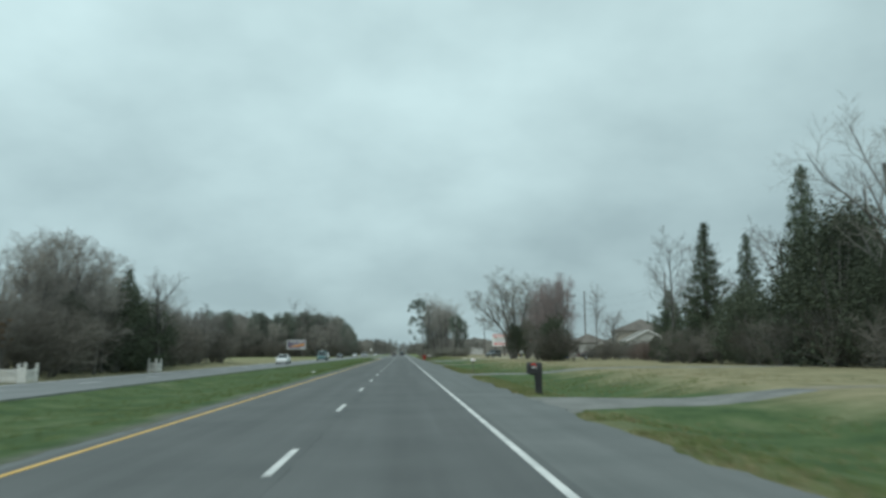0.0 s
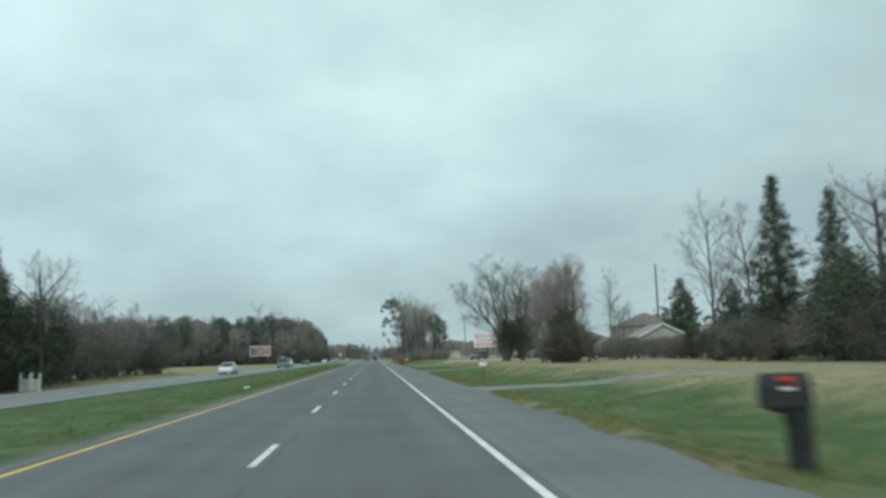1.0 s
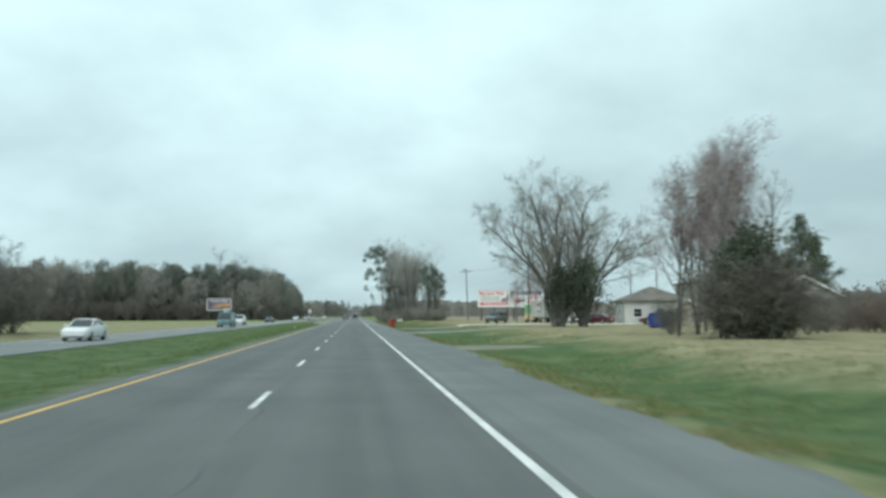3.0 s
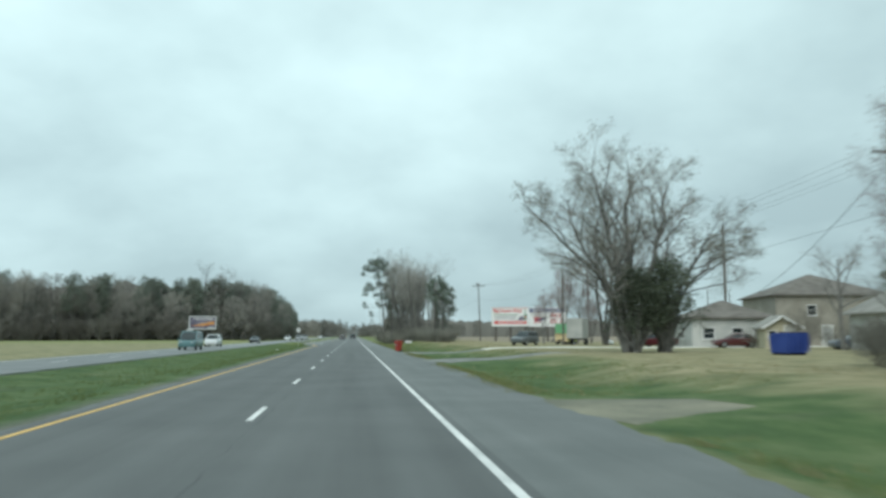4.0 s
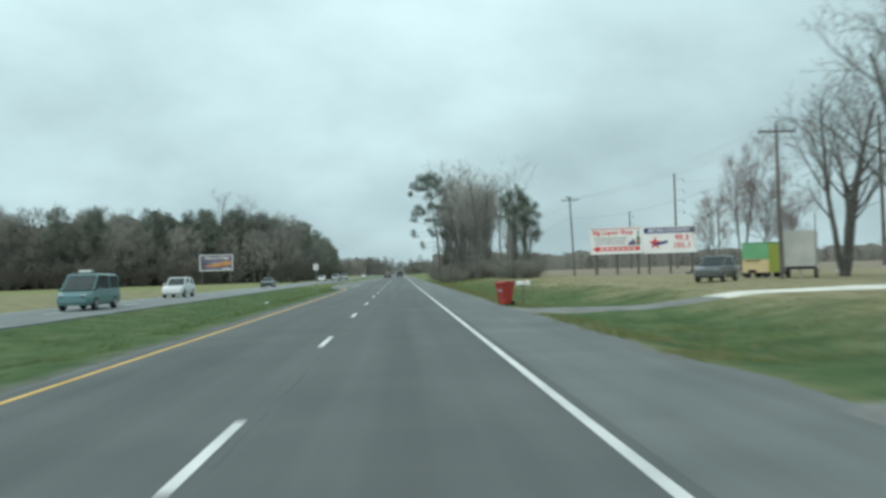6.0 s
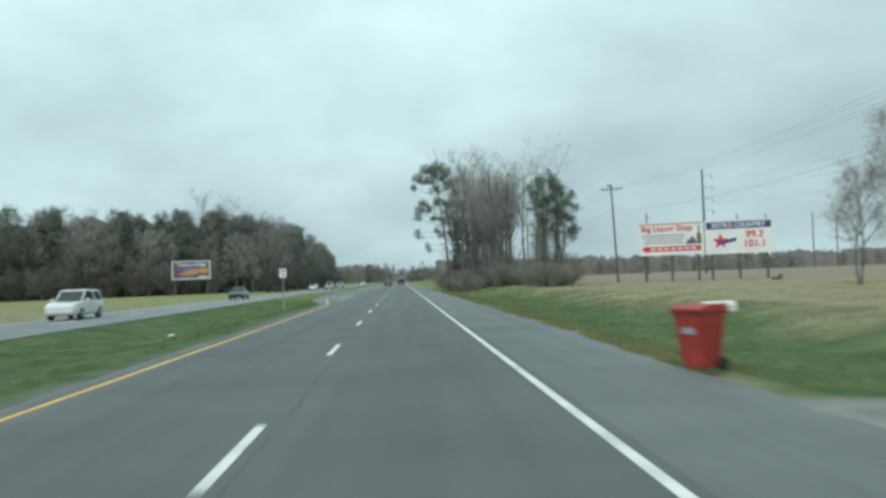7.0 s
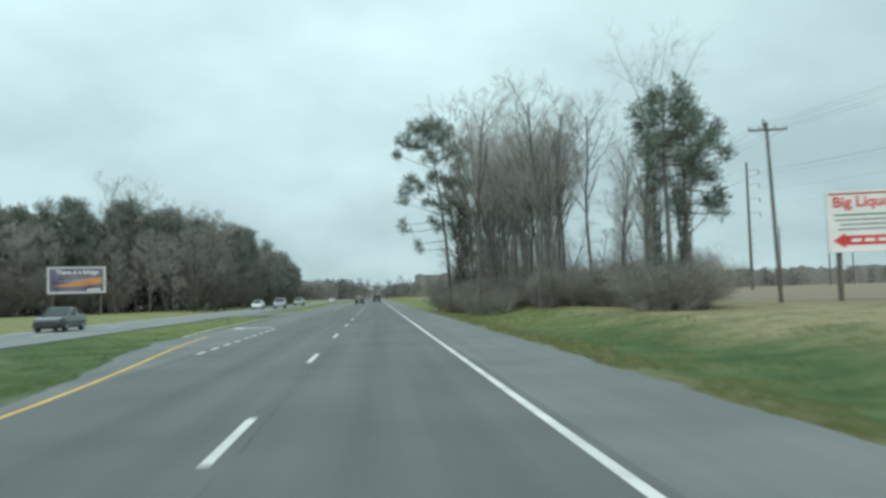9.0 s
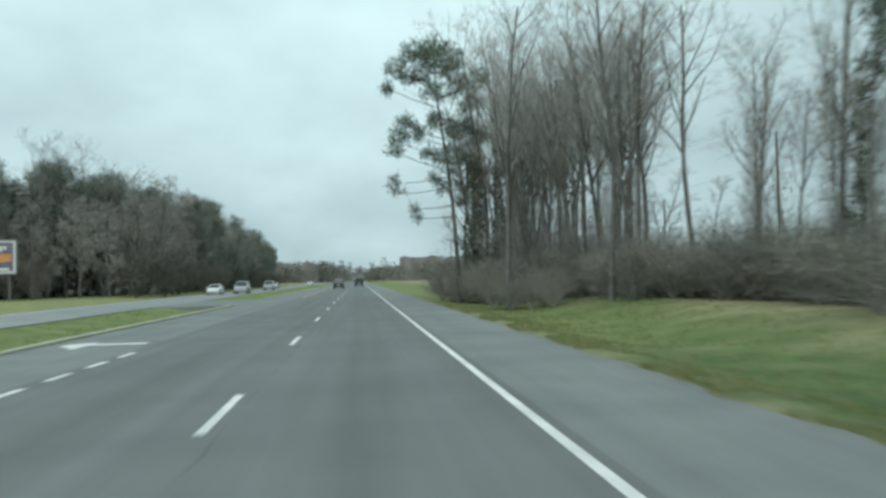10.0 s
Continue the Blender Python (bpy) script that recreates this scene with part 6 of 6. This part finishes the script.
# ---------------------------------------------------------------- houses
def window_part(house, x, y, z, w, h, turn):
    """A window set on a wall that faces turn degrees from -y."""
    m = Matrix.Translation((x, y, z)) @ pose(0, 0, 0, 0, 0, turn)
    wnd = part("window", joined(box(w + 0.16, 0.06, 0.08, 0, -0.03, h), box(w + 0.16, 0.06, 0.08, 0, -0.03, -0.08), box(0.08, 0.06, h, -w / 2 - 0.04, -0.03, 0), box(0.08, 0.06, h, w / 2 + 0.04, -0.03, 0), box(w, 0.04, 0.04, 0, -0.02, h / 2)), house, "white window frame", m, WHITE)
    part("pane", box(w, 0.02, h, 0, -0.012, 0), wnd, mat_=GLASS)
    part("sill", box(w + 0.24, 0.12, 0.05, 0, -0.06, -0.13), wnd, mat_=WHITE)


def house(x, y, turn, w, d, eave, ridge, wall, roof, label, hip=False, windows=(), doors=(), chimney=False):
    """Walls w by d, a gabled roof with its ridge along local y, or a hipped one. windows: rows of side, along, sill, width, height."""
    g = ground_z(x, y)
    t = thing("house", pose(x, y, g, 0, 0, turn), label, "house", "houses behind the lawns")
    k = 0.18
    for nm, b in (("front_wall", box(w, k, eave + 0.3, 0, -d / 2 + k / 2, -0.3)), ("back_wall", box(w, k, eave + 0.3, 0, d / 2 - k / 2, -0.3)), ("side_wall", box(k, d - 2 * k, eave + 0.3, -w / 2 + k / 2, 0, -0.3)), ("side_wall", box(k, d - 2 * k, eave + 0.3, w / 2 - k / 2, 0, -0.3))):
        part(nm, b, t, mat_=wall)
    o = 0.45
    bm = bmesh.new()
    if hip:
        r = max(0.2, (w - d) / 2) if w > d else 0.2
        lo = [bm.verts.new(c) for c in ((-w / 2 - o, -d / 2 - o, eave), (w / 2 + o, -d / 2 - o, eave), (w / 2 + o, d / 2 + o, eave), (-w / 2 - o, d / 2 + o, eave))]
        hi = [bm.verts.new(c) for c in ((-w / 2 - o, -d / 2 - o, eave + 0.14), (w / 2 + o, -d / 2 - o, eave + 0.14), (w / 2 + o, d / 2 + o, eave + 0.14), (-w / 2 - o, d / 2 + o, eave + 0.14))]
        a, b = bm.verts.new((-r, 0, ridge)), bm.verts.new((r, 0, ridge))
        bm.faces.new(lo[::-1])
        for i in range(4):
            bm.faces.new((lo[i], lo[(i + 1) % 4], hi[(i + 1) % 4], hi[i]))
        bm.faces.new((hi[0], hi[1], b, a))
        bm.faces.new((hi[2], hi[3], a, b))
        bm.faces.new((hi[1], hi[2], b))
        bm.faces.new((hi[3], hi[0], a))
    else:
        s = (ridge - eave) / (w / 2)
        for sgn in (-1, 1):
            top, edge = (0, ridge), (sgn * (w / 2 + o), eave - s * o)
            vs = []
            for yy in (-d / 2 - o, d / 2 + o):
                for (px, pz), up in ((top, 0), (edge, 0), (edge, 0.14), (top, 0.14)):
                    vs.append(bm.verts.new((px, yy, pz + up)))
            for q in ((0, 1, 2, 3), (7, 6, 5, 4), (0, 4, 5, 1), (1, 5, 6, 2), (2, 6, 7, 3)):
                bm.faces.new([vs[i] for i in q])
        for yy in (-d / 2 + 0.02, d / 2 - 0.02 - k):
            gb = bmesh.new()
            a = [gb.verts.new((px, yy, pz)) for px, pz in ((-w / 2, eave), (w / 2, eave), (0, ridge))]
            b = [gb.verts.new((px, yy + k, pz)) for px, pz in ((-w / 2, eave), (w / 2, eave), (0, ridge))]
            gb.faces.new(a)
            gb.faces.new(b[::-1])
            for i in range(3):
                gb.faces.new((a[i], b[i], b[(i + 1) % 3], a[(i + 1) % 3]))
            part("gable", gb, t, mat_=wall)
        for sgn in (-1, 1):
            ln = math.hypot(w / 2 + o, (ridge - eave) + s * o)
            m = Matrix.Translation((0, -d / 2 - o - 0.03, ridge + 0.02)) @ pose(0, 0, 0, 0, math.degrees(math.atan(s)) * sgn, 0)
            part("bargeboard", box(ln, 0.05, 0.20, sgn * ln / 2, 0, -0.12), t, mat_=WHITE, m=m)
    part("roof", bm, t, mat_=roof)
    for side, along, sill, ww, wh in windows:
        px, py, a = {"front": (along, -d / 2, 0), "left": (-w / 2, along, -90), "right": (w / 2, along, 90)}[side]
        window_part(t, px, py, sill, ww, wh, a)
    for side, along, dw, dh in doors:
        px, py, a = {"front": (along, -d / 2, 0), "left": (-w / 2, along, -90)}[side]
        dr = part("door", box(dw, 0.06, dh, 0, -0.03, 0, 0.01), t, "", Matrix.Translation((px, py, 0.1)) @ pose(0, 0, 0, 0, 0, a), WHITE_SIDING)
        part("door_trim", joined(box(0.09, 0.08, dh + 0.1, -dw / 2 - 0.05, -0.04, 0), box(0.09, 0.08, dh + 0.1, dw / 2 + 0.05, -0.04, 0), box(dw + 0.2, 0.08, 0.1, 0, -0.04, dh + 0.1)), dr, mat_=WHITE)
    if chimney:
        part("chimney", box(0.7, 0.5, 1.6, w * 0.15, 0, ridge - 0.7), t, mat_=BRICK_RED)
    return t


house(45.4, 153.6, -7, 7.2, 11.0, 3.2, 5.0, WHITE_SIDING, PALE_SHINGLE, "low white house with a pale gabled roof behind shrubs", windows=(("front", -2.2, 1.0, 1.0, 1.3), ("front", -0.2, 1.0, 1.0, 1.3)), doors=(("front", 2.3, 1.0, 2.1),))
house(54.6, 186.0, -10, 12.2, 12.6, 5.7, 8.5, TAUPE_SIDING, BROWN_SHINGLE, "large taupe house with a low brown hipped roof", hip=True, windows=(("front", -2.2, 3.5, 0.9, 1.1), ("front", 4.0, 3.5, 0.9, 1.1), ("front", -4.2, 0.9, 1.2, 1.3), ("front", 3.4, 0.9, 1.4, 1.3), ("left", -3, 0.9, 1.2, 1.4)), doors=(("front", -0.6, 1.1, 2.1),))
house(41.2, 181.2, -10, 8.6, 9.0, 3.1, 5.2, WHITE_SIDING, BROWN_SHINGLE, "low pale wing with a brown hipped roof", hip=True, windows=(("front", -2.6, 1.0, 1.1, 1.1), ("front", 0.4, 1.0, 1.1, 1.1), ("left", 0, 1.0, 1.2, 1.1)), doors=(("front", 2.6, 1.0, 2.05),))
house(41.4, 169.6, -16, 3.0, 4.2, 2.2, 3.1, CREAM_SIDING, PALE_SHINGLE, "small cream garden shed with a gabled roof", windows=(("front", -0.9, 1.0, 0.6, 0.7),), doors=(("front", 0.7, 0.9, 1.95),))
house(-47, 82, 12, 12, 9, 3.2, 5.6, WHITE_SIDING, SHINGLE, "white house half hidden behind bare trees", windows=(("front", -3, 1.0, 1.2, 1.3), ("front", 0, 1.0, 1.2, 1.3), ("front", 3.4, 1.0, 1.2, 1.3), ("right", 0, 1.0, 1.2, 1.3)))
house(42, 520, 0, 18, 9, 3.0, 4.6, WHITE_SIDING, SHINGLE, "far low white building beside the road")


# ---------------------------------------------------------------- vehicles
def loft(rows, closed=True):
    """Cross-sections of equal length, each a list of points, skinned and capped."""
    bm = bmesh.new()
    vs = [[bm.verts.new(c) for c in r] for r in rows]
    for a, b in zip(vs, vs[1:]):
        n = len(a)
        for i in range(n):
            j = (i + 1) % n
            bm.faces.new((a[i], a[j], b[j], b[i]))
    bm.faces.new(vs[0][::-1])
    bm.faces.new(vs[-1])
    return bm


def section(y, z0, z1, w0, w1):
    zm = z0 + (z1 - z0) * 0.55
    half = [(w0 * 0.88, z0), (w0, z0 + 0.12), (w0 * 1.01, zm), (w1, z1 - 0.04), (w1 * 0.93, z1)]
    return [(x, y, z) for x, z in half] + [(-x, y, z) for x, z in half[::-1]]


SHAPES = {
    # body stations: y, under, top, half width; cabin stations: y, top, half width at the belt, at the roof; wheels: front, rear, radius
    "sedan": dict(body=[(-2.30, 0.40, 0.80, 0.72), (-2.15, 0.24, 0.96, 0.84), (-1.2, 0.20, 1.00, 0.89), (0.9, 0.20, 0.96, 0.89), (1.6, 0.20, 0.90, 0.88), (2.15, 0.24, 0.78, 0.82), (2.35, 0.38, 0.66, 0.70)], cabin=[(-1.75, 0.98, 0.78, 0.74), (-0.95, 1.42, 0.80, 0.60), (0.15, 1.46, 0.80, 0.61), (1.05, 0.97, 0.80, 0.72)], wheels=(1.40, -1.35, 0.33)),
    "suv": dict(body=[(-2.30, 0.45, 1.00, 0.80), (-2.20, 0.30, 1.10, 0.90), (-1.0, 0.28, 1.12, 0.94), (0.9, 0.28, 1.10, 0.94), (1.7, 0.28, 1.04, 0.92), (2.2, 0.32, 0.94, 0.86), (2.36, 0.45, 0.80, 0.74)], cabin=[(-2.18, 1.10, 0.84, 0.80), (-1.95, 1.70, 0.84, 0.68), (0.25, 1.76, 0.84, 0.68), (1.05, 1.10, 0.84, 0.76)], wheels=(1.42, -1.40, 0.37)),
    "van": dict(body=[(-2.50, 0.50, 1.10, 0.90), (-2.42, 0.32, 1.20, 0.96), (-1.0, 0.30, 1.20, 0.98), (1.2, 0.30, 1.18, 0.98), (1.9, 0.30, 1.08, 0.95), (2.4, 0.36, 0.98, 0.88), (2.52, 0.50, 0.85, 0.78)], cabin=[(-2.44, 1.18, 0.92, 0.88), (-2.36, 2.00, 0.92, 0.80), (0.75, 2.06, 0.92, 0.80), (1.75, 1.16, 0.92, 0.84)], wheels=(1.55, -1.45, 0.38)),
}


def vehicle(kind, m, paint_, label, category="car", group="cars on the road"):
    s = SHAPES[kind]
    t = thing("car" if category == "car" else category, m, label, category, group)
    b = part("body", loft([section(y, z0, z1, w, w * 0.97) for y, z0, z1, w in s["body"]]), t, mat_=paint_)
    b.data.polygons.foreach_set("use_smooth", [False] * len(b.data.polygons))
    cab = s["cabin"]
    rows = []
    for y, z, wb, wt in cab:
        zb = 0.90 if kind == "sedan" else 1.05
        rows.append([(wb, y, zb), (wt + (wb - wt) * 0.1, y, z - 0.05), (wt * 0.86, y, z), (-wt * 0.86, y, z), (-wt - (wb - wt) * 0.1, y, z - 0.05), (-wb, y, zb)])
    part("greenhouse", loft(rows), t, "dark tinted windows", mat_=GLASS)
    (y0, za, _, _), (y1, zb1, wb1, wt1), (y2, zb2, wb2, wt2), (y3, zc_, _, _) = cab
    roof_rows = [[(w, y, z - 0.06), (w * 0.9, y, z + 0.02), (-w * 0.9, y, z + 0.02), (-w, y, z - 0.06)] for y, z, w in ((y1 - 0.10, zb1 - 0.06, wt1 + 0.02), (y1 + 0.15, zb1, wt1 + 0.03), (y2 - 0.1, zb2, wt2 + 0.03), (y2 + 0.10, zb2 - 0.06, wt2 + 0.02))]
    part("roof", loft(roof_rows), t, mat_=paint_)
    belt = 0.93 if kind == "sedan" else 1.08
    for sgn in (-1, 1):
        for (ya, z_a, wa), (yb, z_b, w_b), r in (((y0 + 0.03, za, cab[0][3]), (y1, zb1 - 0.03, wt1), 0.05), ((y3 - 0.03, zc_, cab[3][3]), (y2, zb2 - 0.03, wt2), 0.045), (((y1 + y2) / 2, belt, wb1), ((y1 + y2) / 2, zb1 - 0.03, wt1), 0.04)):
            part("pillar", tubes_mesh("pillar", [([Vector((sgn * (wa + 0.02), ya, z_a - 0.02)), Vector((sgn * (w_b + 0.02), yb, z_b))], [r, r])], paint_, 5), t)
        part("headlight", box(0.34, 0.10, 0.17, sgn * 0.60, s["body"][-2][0] + 0.07, s["body"][-2][2] - 0.24, 0.03), t, mat_=LAMP_GLASS)
        part("tail_light", box(0.24, 0.08, 0.26, sgn * 0.66, s["body"][0][0] + 0.05, s["body"][0][2] - 0.14, 0.02), t, mat_=TAIL)
        part("mirror", box(0.20, 0.10, 0.15, sgn * (wb2 + 0.20), y2 + 0.55, belt + 0.03, 0.03), t, mat_=paint_)
        for wy in s["wheels"][:2]:
            r = s["wheels"][2]
            m_ = Matrix.Translation((sgn * (s["body"][2][3] - 0.10), wy, r)) @ pose(0, 0, 0, 0, 90, 0)
            tb = rod(r, r, 0.22, 20, z=-0.11)
            bmesh.ops.bevel(tb, geom=[e for e in tb.edges if len(e.link_faces) == 2 and abs(e.verts[0].co.z - e.verts[1].co.z) < 0.01], offset=0.03, segments=2, affect="EDGES")
            wheel = part("wheel", tb, t, "black tyre", m_, RUBBER)
            part("rim", rod(r * 0.60, r * 0.60, 0.26, 14, z=-0.13), wheel, mat_=STEEL)
    part("grille", box(0.9, 0.06, 0.22, 0, s["body"][-1][0] - 0.10, s["body"][-1][1] + 0.02, 0.02), t, mat_=BLACK)
    part("front_bumper", box(1.5, 0.14, 0.16, 0, s["body"][-1][0] - 0.14, 0.34, 0.04), t, mat_=paint_)
    part("rear_bumper", box(1.5, 0.14, 0.16, 0, s["body"][0][0] + 0.10, 0.38, 0.04), t, mat_=paint_)
    part("number_plate", box(0.32, 0.02, 0.16, 0, s["body"][0][0] - 0.02, 0.58), t, mat_=BOARD_WHITE)
    return t


vehicle("sedan", pose(-18.1, 128, 0, 0, 0, 180), CAR_WHITE, "white sedan on the opposite carriageway")
teal = vehicle("van", pose(-18.0, 188.5, 0, 0, 0, 180), CAR_TEAL, "teal van with a roof rack on the opposite carriageway", "van")
for sgn in (-1, 1):
    part("rack_rail", box(0.05, 1.6, 0.05, sgn * 0.62, -0.5, 2.06), teal, "black roof rack", mat_=BLACK)
for yy in (-1.1, -0.4, 0.2):
    part("rack_bar", box(1.3, 0.06, 0.04, 0, yy, 2.11), teal, "black roof rack", mat_=BLACK)
part("rack_box", box(0.7, 0.45, 0.14, 0.1, 0.1, 2.15, 0.03), teal, "white box on the rack", mat_=WHITE)
vehicle("suv", pose(-19.8, 214.5, 0, 0, 0, 180), CAR_WHITE, "white sport utility car on the opposite carriageway")
vehicle("sedan", pose(-19.7, 264, 0, 0, 0, 180), CAR_DARK, "dark sedan on the opposite carriageway")
vehicle("suv", pose(-17.2, 395, 0, 0, 0, 180), CAR_SILVER, "silver sport utility car on the opposite carriageway")
vehicle("sedan", pose(-20.0, 352, 0, 0, 0, 180), CAR_WHITE, "white sedan on the opposite carriageway")
vehicle("suv", pose(-16.6, 354, 0, 0, 0, 180), CAR_SILVER, "silver sport utility car on the opposite carriageway")
vehicle("sedan", pose(-19.8, 430, 0, 0, 0, 180), CAR_WHITE, "white sedan on the opposite carriageway")
vehicle("sedan", pose(-16.6, 520, 0, 0, 0, 180), CAR_WHITE, "white sedan on the opposite carriageway")
vehicle("suv", pose(-3.6, 385, 0), CAR_DARK, "dark sport utility car driving ahead")
vehicle("van", pose(0.1, 425, 0), CAR_DARK, "dark van driving ahead", "van")
vehicle("suv", pose(21.7, 195.0, ground_z(21.7, 195), 0, 0, 142), CAR_GREY, "dark grey sport utility car parked on the lawn", group="parked cars")
vehicle("suv", pose(30.2, 178.8, ground_z(30.2, 178.8), 0, 0, -22), CAR_DARK, "dark car parked under a bare tree", group="parked cars")
vehicle("sedan", pose(39.4, 174.2, ground_z(39.4, 174.2), 0, 0, 80), CAR_RED, "dark red sedan parked beside the driveway", group="parked cars")
vehicle("sedan", pose(43.6, 160, ground_z(43.6, 160), 0, 0, 80), CAR_BLUE, "blue-grey sedan parked before the large house", group="parked cars")
vehicle("suv", pose(31.5, 134, ground_z(31.5, 134), 0, 0, 80), CAR_DARK, "dark car parked beside the lawn", group="parked cars")

vehicle("sedan", pose(33.2, 180.2, ground_z(33.2, 180.2), 0, 0, 40), CAR_RED, "dark red sedan parked under a bare tree", group="parked cars")

# white box trailer and the coloured vending van behind the pole
g = ground_z(29.8, 198.6)
t = thing("trailer", pose(29.5, 198.6, g, 0, 0, 60), "white box trailer parked beside a wooden pole", "trailer")
part("body", box(3.3, 2.1, 2.6, 0, 0, 0.85, 0.04), t, mat_=WHITE_SIDING)
for k in range(5):
    part("seam", box(0.03, 0.02, 2.45, -1.5 + 0.75 * k, -1.06, 0.92), t, mat_=STEEL)
part("chassis", box(3.2, 1.8, 0.18, 0, 0, 0.66), t, mat_=BLACK)
for sx in (0.2, 1.05):
    for sy in (-0.95, 0.95):
        part("wheel", rod(0.36, 0.36, 0.22, 18, Matrix.Translation((sx, sy + 0.11, 0.36)) @ pose(0, 0, 0, 90, 0, 0)), t, mat_=RUBBER)
part("drawbar", box(1.2, 0.12, 0.12, -2.1, 0, 0.66), t, mat_=BLACK)
part("support_leg", box(0.10, 0.10, 0.9, -1.5, 0, -0.1), t, mat_=STEEL)
g = ground_z(29.6, 206)
t = thing("vending_van", pose(29.9, 206.0, g, 0, 0, -60), "faded green and yellow vending van parked by trees", "van")
part("upper_body", box(2.5, 1.8, 1.35, 0, 0, 1.5, 0.05), t, "faded green panel", mat_=GREEN_BOX)
part("lower_body", box(2.5, 1.8, 1.1, 0, 0, 0.40, 0.05), t, "faded yellow panel", mat_=YELLOW_BOX)
part("rear_panel", box(0.06, 1.7, 2.3, 1.26, 0, 0.45), t, "lime green end panel", mat_=LIME_BOX)
part("roof_edge", box(2.6, 1.9, 0.08, 0, 0, 2.83, 0.02), t, mat_=GREEN_BOX)
part("step", box(0.5, 0.3, 0.25, -0.2, -1.06, 0.42, 0.01), t, "dark step below the counter", mat_=BLACK)
part("counter", box(1.4, 0.22, 0.04, -0.2, -0.98, 1.48, 0.01), t, mat_=YELLOW_BOX)
for sx in (-0.9, 0.9):
    for sy in (-0.75, 0.75):
        part("wheel", rod(0.34, 0.34, 0.2, 18, Matrix.Translation((sx, sy + 0.1, 0.34)) @ pose(0, 0, 0, 90, 0, 0)), t, mat_=RUBBER)
# pale sack under the bare tree
g = ground_z(35.2, 203.0)
bm = bmesh.new()
bmesh.ops.create_icosphere(bm, subdivisions=3, radius=0.5)
for v_ in bm.verts:
    k_ = 1 + 0.22 * noise.noise(v_.co * 2.3) + 0.08 * noise.noise(v_.co * 7.0)
    v_.co = Vector((v_.co.x * 1.3 * k_, v_.co.y * 0.9 * k_, max(-0.30, v_.co.z * 0.75 * k_)))
ob = new("sack", bm_mesh("sack", bm, WHITE, True))
ob.matrix_basis = pose(35.2, 203.0, g + 0.29, 0, 0, 25)
tagged(ob, "slumped white sack lying under the bare tree", "sack")
for x, y, a, k in ((-8.1, 77.3, 20, 0.9), (-9.1, 196.4, 70, 0.8)):
    bm = bmesh.new()
    bmesh.ops.create_icosphere(bm, subdivisions=2, radius=0.16)
    for v_ in bm.verts:
        q_ = 1 + 0.5 * noise.noise(v_.co * 9.0 + Vector((x, y, 0)))
        v_.co = Vector((v_.co.x * 1.5 * q_ * k, v_.co.y * 0.8 * q_ * k, max(-0.05, v_.co.z * 0.45 * q_ * k)))
    ob = new("litter", bm_mesh("litter", bm, WHITE, True))
    ob.matrix_basis = pose(x, y, ground_z(x, y) + 0.045, 0, 0, a)
    tagged(ob, "crumpled white paper litter lying in the median grass", "litter", "litter on the median")
# logs left on the field
g = ground_z(37, 242)
for i, (dx, dy, dz, ln, a) in enumerate(((0, 0, 0, 2.0, 80), (0.2, 0.35, 0, 1.7, 95), (0.1, 0.15, 0.26, 1.6, 70))):
    ob = new("log", bm_mesh("log", rod(0.17, 0.14, ln, 10, pose(0, 0, 0.15, 0, 90, 0)), PINE_BARK))
    ob.matrix_basis = pose(37 + dx, 242 + dy, g + dz, 0, 0, a)
    tagged(ob, "dark log lying on the dry field", "log", "logs on the field")


# ---------------------------------------------------------------- grass tufts along the verges
def tufts(name, count, seed, xa, xb, ya, yb, mat_, label, size):
    rng_ = random.Random(seed)
    v, f = [], []
    for _ in range(count):
        x = xa + (xb - xa) * rng_.random() ** 1.5
        y = ya + (yb - ya) * rng_.random()
        if any(abs(y - c) < h + 1.5 for c, h in DRIVES) and x > 0:
            continue
        if noise.noise((x * 0.5, y * 0.5, 2.0)) < -0.15:
            continue
        z = ground_z(x, y)
        for _ in range(4):
            a, h = rng_.random() * 6.28, size * rng_.uniform(0.5, 1.4)
            ox, oy = rng_.gauss(0, 0.07), rng_.gauss(0, 0.07)
            dx, dy = math.cos(a) * 0.012, math.sin(a) * 0.012
            lx, ly = rng_.gauss(0, 0.4) * h, rng_.gauss(0, 0.4) * h
            i = len(v)
            v += [(x + ox - dx, y + oy - dy, z - 0.01), (x + ox + dx, y + oy + dy, z - 0.01), (x + ox + lx, y + oy + ly, z + h)]
            f.append((i, i + 1, i + 2))
    return tagged(new(name, mesh_from(name, v, f, mat_)), label, "grass", kind="stuff")


TUFT_GREEN = leaf_material("green_grass_blades", (0.088, 0.132, 0.042), (0.175, 0.205, 0.078), 0.1)
TUFT_DRY = leaf_material("dry_grass_blades", (0.180, 0.165, 0.085), (0.300, 0.265, 0.150), 0.1)
tufts("verge_grass", 26000, 1, 4.9, 14, 0, 290, TUFT_GREEN, "short green winter grass on the verge", 0.10)
tufts("verge_grass", 12000, 2, 4.8, 20, 0, 290, TUFT_DRY, "dry straw-coloured grass on the verge", 0.11)
tufts("edge_grass", 9000, 4, 4.45, 5.9, 0, 290, TUFT_DRY, "ragged dry grass along the shoulder edge", 0.07)
tufts("edge_grass", 7000, 5, 4.5, 6.2, 0, 290, TUFT_GREEN, "ragged green grass along the shoulder edge", 0.08)
tufts("median_grass", 14000, 3, -6.9, -14.4, 0, 290, TUFT_GREEN, "short green winter grass on the median", 0.09)
